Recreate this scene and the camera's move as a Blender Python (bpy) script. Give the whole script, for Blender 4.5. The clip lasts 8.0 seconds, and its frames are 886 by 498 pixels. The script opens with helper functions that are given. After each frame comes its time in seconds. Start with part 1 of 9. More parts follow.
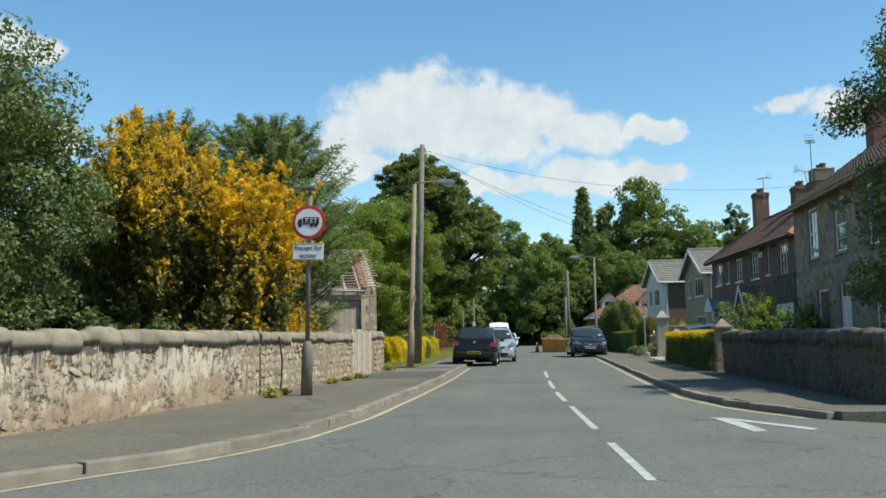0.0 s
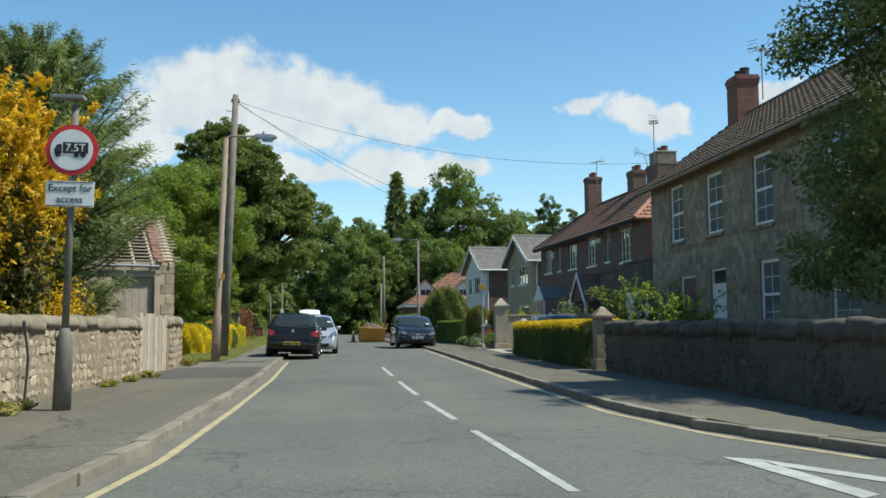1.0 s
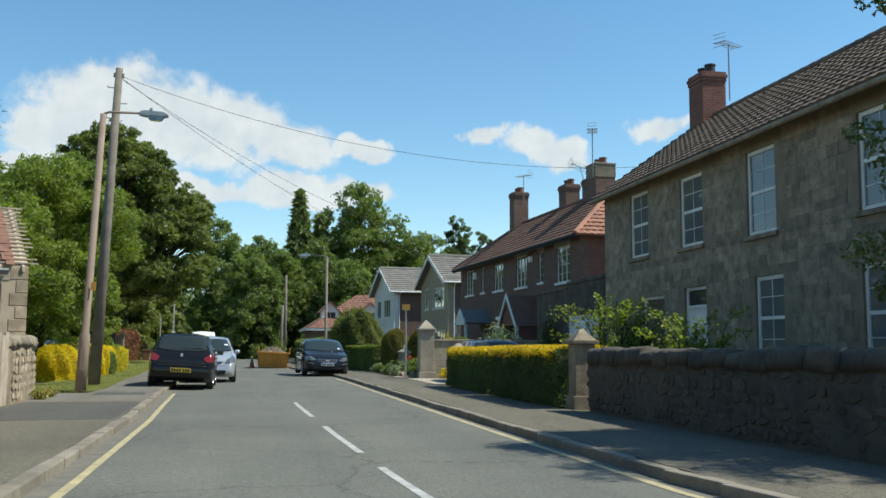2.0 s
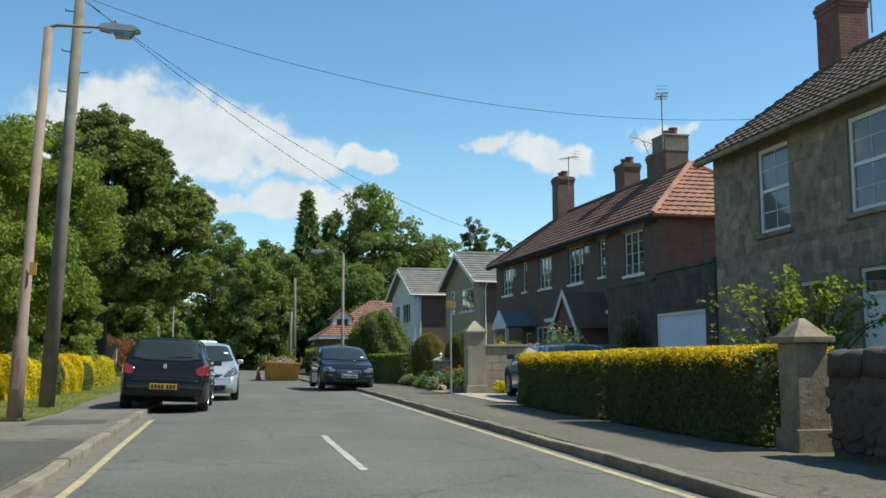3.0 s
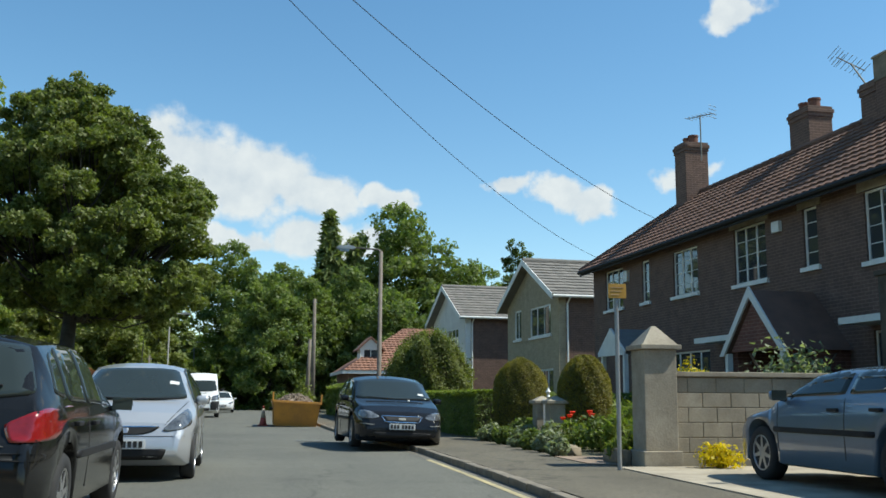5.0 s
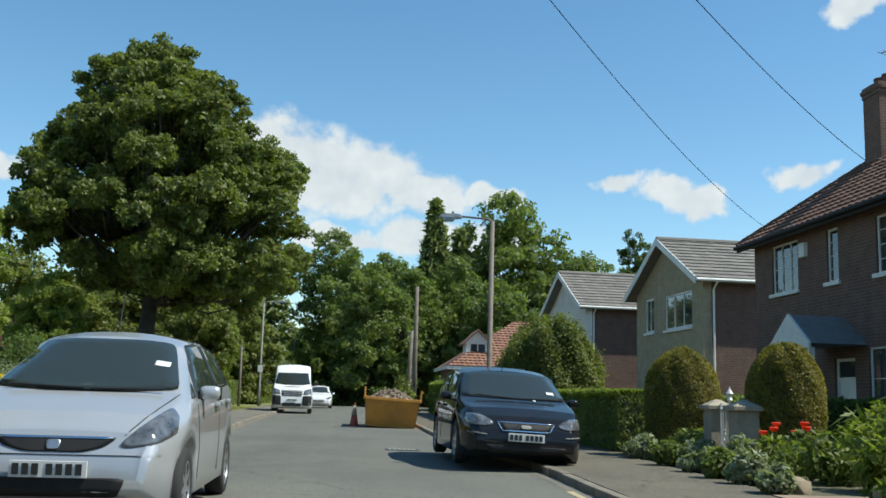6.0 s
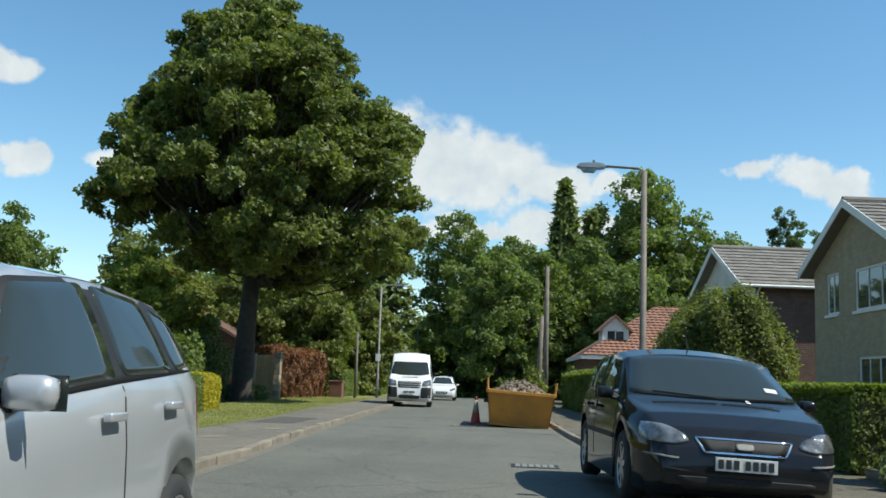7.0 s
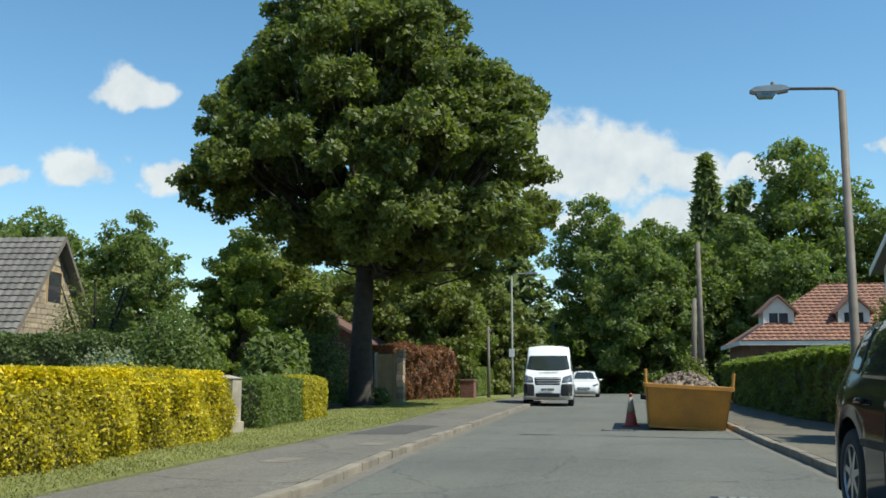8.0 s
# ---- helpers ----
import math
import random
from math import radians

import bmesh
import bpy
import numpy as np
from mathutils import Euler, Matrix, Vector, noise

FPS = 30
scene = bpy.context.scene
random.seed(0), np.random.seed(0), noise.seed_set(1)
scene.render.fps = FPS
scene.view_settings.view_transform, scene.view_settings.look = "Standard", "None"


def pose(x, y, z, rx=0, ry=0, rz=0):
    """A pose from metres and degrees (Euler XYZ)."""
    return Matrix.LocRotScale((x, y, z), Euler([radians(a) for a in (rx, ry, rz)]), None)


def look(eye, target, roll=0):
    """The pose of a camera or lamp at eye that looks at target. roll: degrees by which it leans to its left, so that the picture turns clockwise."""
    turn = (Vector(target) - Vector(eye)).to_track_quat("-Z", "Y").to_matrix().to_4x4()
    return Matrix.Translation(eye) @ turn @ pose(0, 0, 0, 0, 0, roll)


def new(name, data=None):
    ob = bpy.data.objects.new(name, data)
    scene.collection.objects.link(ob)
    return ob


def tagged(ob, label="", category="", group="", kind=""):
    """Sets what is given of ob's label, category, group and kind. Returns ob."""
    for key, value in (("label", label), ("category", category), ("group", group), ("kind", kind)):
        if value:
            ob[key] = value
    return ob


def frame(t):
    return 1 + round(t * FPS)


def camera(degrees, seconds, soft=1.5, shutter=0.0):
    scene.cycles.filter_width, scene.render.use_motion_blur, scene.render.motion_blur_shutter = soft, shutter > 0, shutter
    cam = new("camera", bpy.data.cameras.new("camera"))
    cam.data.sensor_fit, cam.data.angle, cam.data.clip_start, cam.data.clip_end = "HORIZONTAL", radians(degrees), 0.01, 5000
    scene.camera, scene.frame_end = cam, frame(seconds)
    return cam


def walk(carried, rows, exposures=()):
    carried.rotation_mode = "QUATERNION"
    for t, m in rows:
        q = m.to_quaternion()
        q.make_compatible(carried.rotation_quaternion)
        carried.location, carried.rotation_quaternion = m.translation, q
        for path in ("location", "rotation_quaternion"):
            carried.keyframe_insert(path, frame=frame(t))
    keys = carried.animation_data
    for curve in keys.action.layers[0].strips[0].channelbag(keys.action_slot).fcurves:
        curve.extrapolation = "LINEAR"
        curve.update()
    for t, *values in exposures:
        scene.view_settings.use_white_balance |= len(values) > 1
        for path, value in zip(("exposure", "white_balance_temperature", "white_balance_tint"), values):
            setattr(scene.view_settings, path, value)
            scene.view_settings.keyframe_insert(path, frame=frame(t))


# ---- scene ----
cam = camera(49.4, 8.0, soft=1.6)
PATH = [
    (0, (0.573, 1.47, 1.104), (0.356, 3.45, 1.288), -1.1),
    (0.5, (-0.003, 4.27, 1.127), (-0.055, 6.26, 1.317), -1.3),
    (1, (-0.385, 6.755, 1.111), (-0.199, 8.741, 1.266), -0.5),
    (1.5, (-0.605, 8.756, 1.121), (-0.243, 10.717, 1.276), 0.1),
    (1.7, (-0.59, 9.792, 1.118), (-0.198, 11.745, 1.297), 0.3),
    (2.8, (-0.585, 16.979, 1.049), (-0.205, 18.929, 1.274), 0.0),
    (3, (-0.585, 18.283, 1.048), (-0.205, 20.233, 1.275), -0.2),
    (3.5, (-0.63, 21.451, 1.03), (-0.254, 23.399, 1.285), -0.2),
    (4, (-0.509, 24.77, 0.995), (-0.129, 26.713, 1.281), -0.1),
    (4.2, (-0.414, 26.092, 0.997), (-0.033, 28.034, 1.291), 0.0),
    (5.3, (0.142, 33.108, 1.035), (0.43, 35.063, 1.346), 0.9),
    (5.5, (0.222, 34.245, 1.025), (0.466, 36.206, 1.334), 1.4),
    (6, (0.461, 36.856, 1.032), (0.578, 38.829, 1.334), 1.7),
    (6.5, (0.611, 39.505, 1.07), (0.595, 41.484, 1.361), 2.0),
    (7, (0.534, 42.15, 1.081), (0.388, 44.125, 1.356), 2.1),
    (7.5, (0.319, 44.306, 1.077), (0.042, 46.269, 1.341), 1.3),
    (8, (0.074, 46.626, 1.061), (-0.341, 48.565, 1.327), 0.1),
]
walk(cam, [(t, look(eye, target, roll)) for t, eye, target, roll in PATH], exposures=[(0, 0.3, 6400, 3), (8, 0.3, 6400, 3)])

# ---- sky and sun ----
SUN_EL, SUN_AZ = radians(54), radians(13)  # the sun stands over the houses (+x), a little behind the start
SUN_DIR = Vector((math.cos(SUN_EL) * math.cos(SUN_AZ), -math.cos(SUN_EL) * math.sin(SUN_AZ), math.sin(SUN_EL)))


# fair-weather cumulus: azimuth from +y, height, and half sizes, in degrees
CLOUDS = [(-6.8, 13.2, 6.2, 3.0), (-10.5, 12.4, 3.4, 1.7), (-1.6, 12.6, 4.6, 2.4), (2.3, 11.9, 3.2, 1.7), (6.2, 12, 1.5, 0.8), (-3, 9.3, 3.2, 0.8), (2.5, 9.4, 4.2, 1.1), (6, 9.2, 2.4, 1.0),
          (-11.6, 10.3, 2.7, 1.0), (-22, 11.8, 3.0, 0.8), (13.8, 12.7, 1.4, 0.8), (16.8, 12, 1.9, 1.3), (18.3, 11.3, 1.5, 1.1), (24.2, 12.9, 1.8, 1.0), (27.5, 21.8, 2.4, 0.9),
          (-30.5, 16.3, 2.5, 1.1), (-33, 11.5, 2.6, 1.4), (-28, 11.6, 1.6, 1.0), (-37.8, 11, 1.4, 0.9)]


def make_world():
    world = bpy.data.worlds.new("sky")
    scene.world = world
    world.use_nodes = True
    nt = world.node_tree
    nt.nodes.clear()

    def math_node(op, a=None, b=None):
        n = nt.nodes.new("ShaderNodeMath")
        n.operation = op
        for i, v in enumerate((a, b)):
            if v is None:
                continue
            if isinstance(v, (int, float)):
                n.inputs[i].default_value = v
            else:
                nt.links.new(v, n.inputs[i])
        return n.outputs[0]

    def vec_node(op, a, b):
        n = nt.nodes.new("ShaderNodeVectorMath")
        n.operation = op
        nt.links.new(a, n.inputs[0])
        if b is not None:
            n.inputs[1].default_value = b
        return n.outputs["Value" if op == "LENGTH" else "Vector"]
    out = nt.nodes.new("ShaderNodeOutputWorld")
    bg = nt.nodes.new("ShaderNodeBackground")
    sky = nt.nodes.new("ShaderNodeTexSky")
    sky.sky_type = "NISHITA"
    sky.sun_disc = False
    sky.sun_elevation = SUN_EL
    sky.sun_rotation = math.atan2(SUN_DIR.x, SUN_DIR.y)
    sky.air_density, sky.dust_density, sky.ozone_density = 1.0, 0.1, 1.0
    bg.inputs["Strength"].default_value = 0.134
    co = nt.nodes.new("ShaderNodeTexCoord")
    xyz = nt.nodes.new("ShaderNodeSeparateXYZ")
    nt.links.new(co.outputs["Generated"], xyz.inputs[0])
    az = math_node("MULTIPLY", math_node("ARCTAN2", xyz.outputs[0], xyz.outputs[1]), 57.2958)
    el = math_node("MULTIPLY", math_node("ARCSINE", xyz.outputs[2]), 57.2958)
    pos = nt.nodes.new("ShaderNodeCombineXYZ")
    nt.links.new(az, pos.inputs[0])
    nt.links.new(el, pos.inputs[1])
    puff = nt.nodes.new("ShaderNodeTexNoise")  # uneven outlines
    puff.inputs["Scale"].default_value = 0.33
    puff.inputs["Detail"].default_value = 4.0
    nt.links.new(pos.outputs[0], puff.inputs["Vector"])
    shift = vec_node("MULTIPLY", vec_node("SUBTRACT", puff.outputs["Color"], (0.5, 0.5, 0.5)), (5.0, 2.6, 0))
    add = nt.nodes.new("ShaderNodeVectorMath")
    nt.links.new(pos.outputs[0], add.inputs[0])
    nt.links.new(shift, add.inputs[1])
    body = None
    for a, e, ra, re_ in CLOUDS:
        d = vec_node("LENGTH", vec_node("MULTIPLY", vec_node("SUBTRACT", add.outputs[0], (a, e, 0)), (1 / ra, 1 / re_, 0)), None)
        m = math_node("SUBTRACT", 1.0, d)
        body = m if body is None else math_node("MAXIMUM", body, m)
    billow = node_noise(nt, pos.outputs[0], 0.36, 8.0, 0.58)
    wisp = node_noise(nt, pos.outputs[0], 0.16, 6.0, 0.6)
    dens = math_node("ADD", body, math_node("MULTIPLY", math_node("SUBTRACT", billow, 0.44), 1.3))
    # scattered cloud overhead and behind, out of the camera's way
    high = math_node("MULTIPLY", math_node("SUBTRACT", wisp, 0.60), 4.0)
    aloft = math_node("MULTIPLY", math_node("SUBTRACT", el, 27.0), 0.2)
    aloft = math_node("MINIMUM", math_node("MAXIMUM", aloft, 0.0), 1.0)
    dens = math_node("MAXIMUM", dens, math_node("SUBTRACT", math_node("MULTIPLY", high, aloft), 0.05))
    soft = nt.nodes.new("ShaderNodeMapRange")
    soft.interpolation_type = "SMOOTHSTEP"
    soft.inputs["From Min"].default_value = 0.0
    soft.inputs["From Max"].default_value = 0.42
    nt.links.new(dens, soft.inputs["Value"])
    tone = nt.nodes.new("ShaderNodeMix")
    tone.data_type = "RGBA"
    tone.inputs[6].default_value = (4.0, 4.25, 4.6, 1)
    tone.inputs[7].default_value = (5.2, 5.25, 5.3, 1)
    thick = nt.nodes.new("ShaderNodeMapRange")
    thick.inputs["From Min"].default_value = 0.3
    thick.inputs["From Max"].default_value = 0.62
    nt.links.new(billow, thick.inputs["Value"])
    nt.links.new(thick.outputs[0], tone.inputs["Factor"])
    mix = nt.nodes.new("ShaderNodeMix")
    mix.data_type = "RGBA"
    fac = math_node("MULTIPLY", soft.outputs[0], 0.93)
    nt.links.new(fac, mix.inputs["Factor"])
    deep = nt.nodes.new("ShaderNodeHueSaturation")  # clear summer air
    deep.inputs["Hue"].default_value = 0.494
    deep.inputs["Saturation"].default_value = 1.2
    nt.links.new(sky.outputs["Color"], deep.inputs["Color"])
    nt.links.new(deep.outputs[0], mix.inputs[6])
    nt.links.new(tone.outputs[2], mix.inputs[7])
    nt.links.new(mix.outputs[2], bg.inputs["Color"])
    nt.links.new(bg.outputs[0], out.inputs["Surface"])


def node_noise(nt, vector, scale, detail, rough):
    n = nt.nodes.new("ShaderNodeTexNoise")
    n.inputs["Scale"].default_value = scale
    n.inputs["Detail"].default_value = detail
    n.inputs["Roughness"].default_value = rough
    nt.links.new(vector, n.inputs["Vector"])
    return n.outputs["Fac"]


make_world()
sun_data = bpy.data.lights.new("sun", "SUN")
sun_data.energy, sun_data.angle, sun_data.color = 4.9, radians(0.55), (1.0, 0.95, 0.86)
sun = new("sun", sun_data)
sun.matrix_world = look(SUN_DIR * 60, (0, 0, 0))


# ---- materials ----
def node(nt, kind, **values):
    n = nt.nodes.new(kind)
    for key, value in values.items():
        n.inputs[key].default_value = value
    return n


def material(name, c1, c2=None, rough=0.8, metal=0.0, scale=6.0, fine=60.0, bump=0.15, spread=0.35, per_object=0.0, coat=0.0, per_island=0.0, spec=0.5, brick=None):
    """Two tones mixed by a coarse and a fine noise, with a small bump; per_object and per_island vary the brightness of pieces."""
    m = bpy.data.materials.new(name)
    m.use_nodes = True
    nt = m.node_tree
    bsdf = nt.nodes["Principled BSDF"]
    bsdf.inputs["Roughness"].default_value = rough
    bsdf.inputs["Metallic"].default_value = metal
    bsdf.inputs["Coat Weight"].default_value = coat
    bsdf.inputs["Coat Roughness"].default_value = 0.06
    bsdf.inputs["Specular IOR Level"].default_value = spec
    c2 = c2 or tuple(v * 0.72 for v in c1)
    co = nt.nodes.new("ShaderNodeTexCoord")
    big = node(nt, "ShaderNodeTexNoise", Scale=scale, Detail=5.0, Roughness=0.6)
    small = node(nt, "ShaderNodeTexNoise", Scale=fine, Detail=3.0)
    where = co.outputs["Object"]
    if per_object:  # pieces share a mesh, so their grain follows the place they stand in
        where = nt.nodes.new("ShaderNodeNewGeometry").outputs["Position"]
    nt.links.new(where, big.inputs["Vector"])
    nt.links.new(where, small.inputs["Vector"])
    add = nt.nodes.new("ShaderNodeMath")
    add.operation = "MULTIPLY_ADD"
    add.inputs[1].default_value = spread
    nt.links.new(small.outputs["Fac"], add.inputs[0])
    nt.links.new(big.outputs["Fac"], add.inputs[2])
    ramp = nt.nodes.new("ShaderNodeValToRGB")
    ramp.color_ramp.elements[0].position = 0.35 + spread * 0.3
    ramp.color_ramp.elements[1].position = 0.65 + spread * 0.7
    ramp.color_ramp.elements[0].color = (*c1, 1)
    ramp.color_ramp.elements[1].color = (*c2, 1)
    nt.links.new(add.outputs[0], ramp.inputs["Fac"])
    colour = ramp.outputs["Color"]
    for amount, kind, socket in ((per_object, "ShaderNodeObjectInfo", "Random"), (per_island, "ShaderNodeNewGeometry", "Random Per Island")):
        if amount:
            info = nt.nodes.new(kind)
            hsv = nt.nodes.new("ShaderNodeHueSaturation")
            rng = nt.nodes.new("ShaderNodeMapRange")
            rng.inputs["To Min"].default_value = 1 - amount
            rng.inputs["To Max"].default_value = 1 + amount
            nt.links.new(info.outputs[socket], rng.inputs["Value"])
            nt.links.new(rng.outputs[0], hsv.inputs["Value"])
            nt.links.new(colour, hsv.inputs["Color"])
            colour = hsv.outputs["Color"]
    if brick:
        # courses of brick along the wall, mortar a little paler and set back
        sep = nt.nodes.new("ShaderNodeSeparateXYZ")
        nt.links.new(co.outputs["Object"], sep.inputs[0])
        along = nt.nodes.new("ShaderNodeMath")
        nt.links.new(sep.outputs[0], along.inputs[0])
        nt.links.new(sep.outputs[1], along.inputs[1])
        com = nt.nodes.new("ShaderNodeCombineXYZ")
        nt.links.new(along.outputs[0], com.inputs[0])
        nt.links.new(sep.outputs[2], com.inputs[1])
        bt = nt.nodes.new("ShaderNodeTexBrick")
        bt.inputs["Scale"].default_value = 1.0
        bt.inputs["Brick Width"].default_value = 0.225
        bt.inputs["Row Height"].default_value = 0.075
        bt.inputs["Mortar Size"].default_value = 0.006
        bt.inputs["Color1"].default_value = (0.9, 0.9, 0.9, 1)
        bt.inputs["Color2"].default_value = (1.07, 1.06, 1.05, 1)
        bt.inputs["Mortar"].default_value = (*brick, 1)
        nt.links.new(com.outputs[0], bt.inputs["Vector"])
        mul = nt.nodes.new("ShaderNodeMix")
        mul.data_type, mul.blend_type = "RGBA", "MULTIPLY"
        mul.inputs["Factor"].default_value = 1.0
        nt.links.new(colour, mul.inputs[6])
        nt.links.new(bt.outputs["Color"], mul.inputs[7])
        colour = mul.outputs[2]
    nt.links.new(colour, bsdf.inputs["Base Color"])
    if bump:
        b = node(nt, "ShaderNodeBump", Strength=bump, Distance=0.02)
        nt.links.new(add.outputs[0], b.inputs["Height"])
        nt.links.new(b.outputs[0], bsdf.inputs["Normal"])
    return m


def leaf_material(name, c1, c2, c3=None, tip_z=None, through_light=0.35):
    """Foliage: colour varied leaf by leaf and over the crown, and light through the leaves."""
    m = bpy.data.materials.new(name)
    m.use_nodes = True
    nt = m.node_tree
    bsdf = nt.nodes["Principled BSDF"]
    bsdf.inputs["Roughness"].default_value = 0.55
    bsdf.inputs["Specular IOR Level"].default_value = 0.35
    geo = nt.nodes.new("ShaderNodeNewGeometry")
    co = nt.nodes.new("ShaderNodeTexCoord")
    big = node(nt, "ShaderNodeTexNoise", Scale=0.55, Detail=3.0)
    nt.links.new(co.outputs["Object"], big.inputs["Vector"])
    mixv = nt.nodes.new("ShaderNodeMath")
    mixv.operation = "MULTIPLY_ADD"
    mixv.inputs[1].default_value = 0.45
    nt.links.new(geo.outputs["Random Per Island"], mixv.inputs[0])
    nt.links.new(big.outputs["Fac"], mixv.inputs[2])
    ramp = nt.nodes.new("ShaderNodeValToRGB")
    e = ramp.color_ramp.elements
    e[0].position, e[0].color = 0.45, (*c1, 1)
    e[1].position, e[1].color = 0.95, (*c2, 1)
    if c3:
        k = e.new(1.0)
        k.color = (*c3, 1)
        e[1].position = 0.75
    nt.links.new(mixv.outputs[0], ramp.inputs["Fac"])
    nt.links.new(ramp.outputs["Color"], bsdf.inputs["Base Color"])
    tr = nt.nodes.new("ShaderNodeBsdfTranslucent")
    gain = nt.nodes.new("ShaderNodeMix")
    gain.data_type, gain.blend_type = "RGBA", "MULTIPLY"
    gain.inputs["Factor"].default_value = 1.0
    gain.inputs[7].default_value = (1.5, 1.7, 0.7, 1)
    nt.links.new(ramp.outputs["Color"], gain.inputs[6])
    nt.links.new(gain.outputs[2], tr.inputs["Color"])
    mix = nt.nodes.new("ShaderNodeMixShader")
    mix.inputs[0].default_value = through_light
    nt.links.new(bsdf.outputs[0], mix.inputs[1])
    nt.links.new(tr.outputs[0], mix.inputs[2])
    nt.links.new(mix.outputs[0], nt.nodes["Material Output"].inputs["Surface"])
    return m


def glass_material(name, tint=(0.03, 0.035, 0.04), rough=0.03, coat=0.6):
    """Dark-looking glazing: a clear pane over a dim room."""
    m = bpy.data.materials.new(name)
    m.use_nodes = True
    nt = m.node_tree
    bsdf = nt.nodes["Principled BSDF"]
    bsdf.inputs["Base Color"].default_value = (*tint, 1)
    bsdf.inputs["Roughness"].default_value = rough
    bsdf.inputs["IOR"].default_value = 1.5
    bsdf.inputs["Coat Weight"].default_value = coat
    bsdf.inputs["Coat Roughness"].default_value = 0.02
    return m


def asphalt_material(name, c1, c2, stone, crack=0.5, rough=0.88):
    """Worn asphalt: long stains along the road, patches, single chippings and a few thin cracks."""
    m = bpy.data.materials.new(name)
    m.use_nodes = True
    nt = m.node_tree
    bsdf = nt.nodes["Principled BSDF"]
    bsdf.inputs["Roughness"].default_value = rough
    bsdf.inputs["Specular IOR Level"].default_value = 0.4
    co = nt.nodes.new("ShaderNodeTexCoord")

    def tex(kind, scale, stretch=(1, 1, 1), **values):
        mp = nt.nodes.new("ShaderNodeMapping")
        mp.inputs["Scale"].default_value = stretch
        nt.links.new(co.outputs["Object"], mp.inputs["Vector"])
        n = node(nt, kind, Scale=scale, **values)
        nt.links.new(mp.outputs[0], n.inputs["Vector"])
        return n

    def ramp(socket, lo, hi, a, b):
        r = nt.nodes.new("ShaderNodeValToRGB")
        e = r.color_ramp.elements
        e[0].position, e[0].color = lo, (*a, 1)
        e[1].position, e[1].color = hi, (*b, 1)
        nt.links.new(socket, r.inputs["Fac"])
        return r.outputs["Color"]

    def mul(a, b):
        x = nt.nodes.new("ShaderNodeMix")
        x.data_type, x.blend_type = "RGBA", "MULTIPLY"
        x.inputs["Factor"].default_value = 1.0
        nt.links.new(a, x.inputs[6])
        nt.links.new(b, x.inputs[7])
        return x.outputs[2]
    long_ = tex("ShaderNodeTexNoise", 1.1, (1.0, 0.06, 1), Detail=4.0)
    base = ramp(long_.outputs["Fac"], 0.3, 0.7, c1, c2)
    blot = tex("ShaderNodeTexNoise", 0.33, Detail=7.0, Roughness=0.68)
    base = mul(base, ramp(blot.outputs["Fac"], 0.32, 0.68, (0.84, 0.84, 0.85), (1.14, 1.14, 1.12)))
    chips = tex("ShaderNodeTexVoronoi", 75.0)
    base = mul(base, ramp(chips.outputs["Color"], 0.1, 0.9, (1 - stone,) * 3, (1 + stone,) * 3))
    grit = tex("ShaderNodeTexNoise", 16.0, Detail=5.0, Roughness=0.75)
    base = mul(base, ramp(grit.outputs["Fac"], 0.3, 0.7, (0.82,) * 3, (1.18,) * 3))
    wob = tex("ShaderNodeTexNoise", 2.0, Detail=4.0)
    add = nt.nodes.new("ShaderNodeVectorMath")
    add.operation = "MULTIPLY_ADD"
    add.inputs[1].default_value = (0.7, 0.7, 0.7)
    nt.links.new(wob.outputs["Color"], add.inputs[0])
    nt.links.new(co.outputs["Object"], add.inputs[2])
    net = node(nt, "ShaderNodeTexVoronoi", Scale=0.3)
    net.feature = "DISTANCE_TO_EDGE"
    nt.links.new(add.outputs[0], net.inputs["Vector"])
    base = mul(base, ramp(net.outputs["Distance"], 0.002, 0.008, (1 - crack,) * 3, (1, 1, 1)))
    nt.links.new(base, bsdf.inputs["Base Color"])
    b = node(nt, "ShaderNodeBump", Strength=0.35, Distance=0.008)
    nt.links.new(chips.outputs["Distance"], b.inputs["Height"])
    nt.links.new(b.outputs[0], bsdf.inputs["Normal"])
    return m


ASPHALT = asphalt_material("asphalt", (0.136, 0.134, 0.112), (0.112, 0.112, 0.096), 0.3, 0.35)
PAVING = asphalt_material("footway_asphalt", (0.14, 0.124, 0.092), (0.108, 0.096, 0.071), 0.38, 0.45, 0.92)
PAVING_PALE = asphalt_material("pale_footway_asphalt", (0.165, 0.15, 0.122), (0.13, 0.118, 0.096), 0.38, 0.4, 0.92)
KERB = material("kerb_stone", (0.265, 0.228, 0.172), (0.15, 0.13, 0.10), 0.85, scale=3, fine=50, per_object=0.15)
EARTH = material("earth", (0.12, 0.10, 0.065), (0.06, 0.07, 0.03), 0.95, scale=2, fine=30)
LAWN = material("lawn", (0.2, 0.205, 0.07), (0.14, 0.15, 0.045), 0.9, scale=1.2, fine=70, bump=0.5)
DRIVE = material("drive_paving", (0.30, 0.22, 0.16), (0.2, 0.15, 0.11), 0.9, scale=2, fine=50)
YELLOW_PAINT = material("yellow_line_paint", (0.53, 0.44, 0.22), (0.26, 0.225, 0.15), 0.75, scale=4, fine=40)
WHITE_PAINT = material("white_line_paint", (0.50, 0.50, 0.46), (0.26, 0.26, 0.24), 0.7, scale=4, fine=40)
STONE_LIGHT = material("rubble_stone", (0.45, 0.37, 0.26), (0.25, 0.19, 0.125), 0.92, scale=5, fine=40, bump=0.5, per_object=0.22)
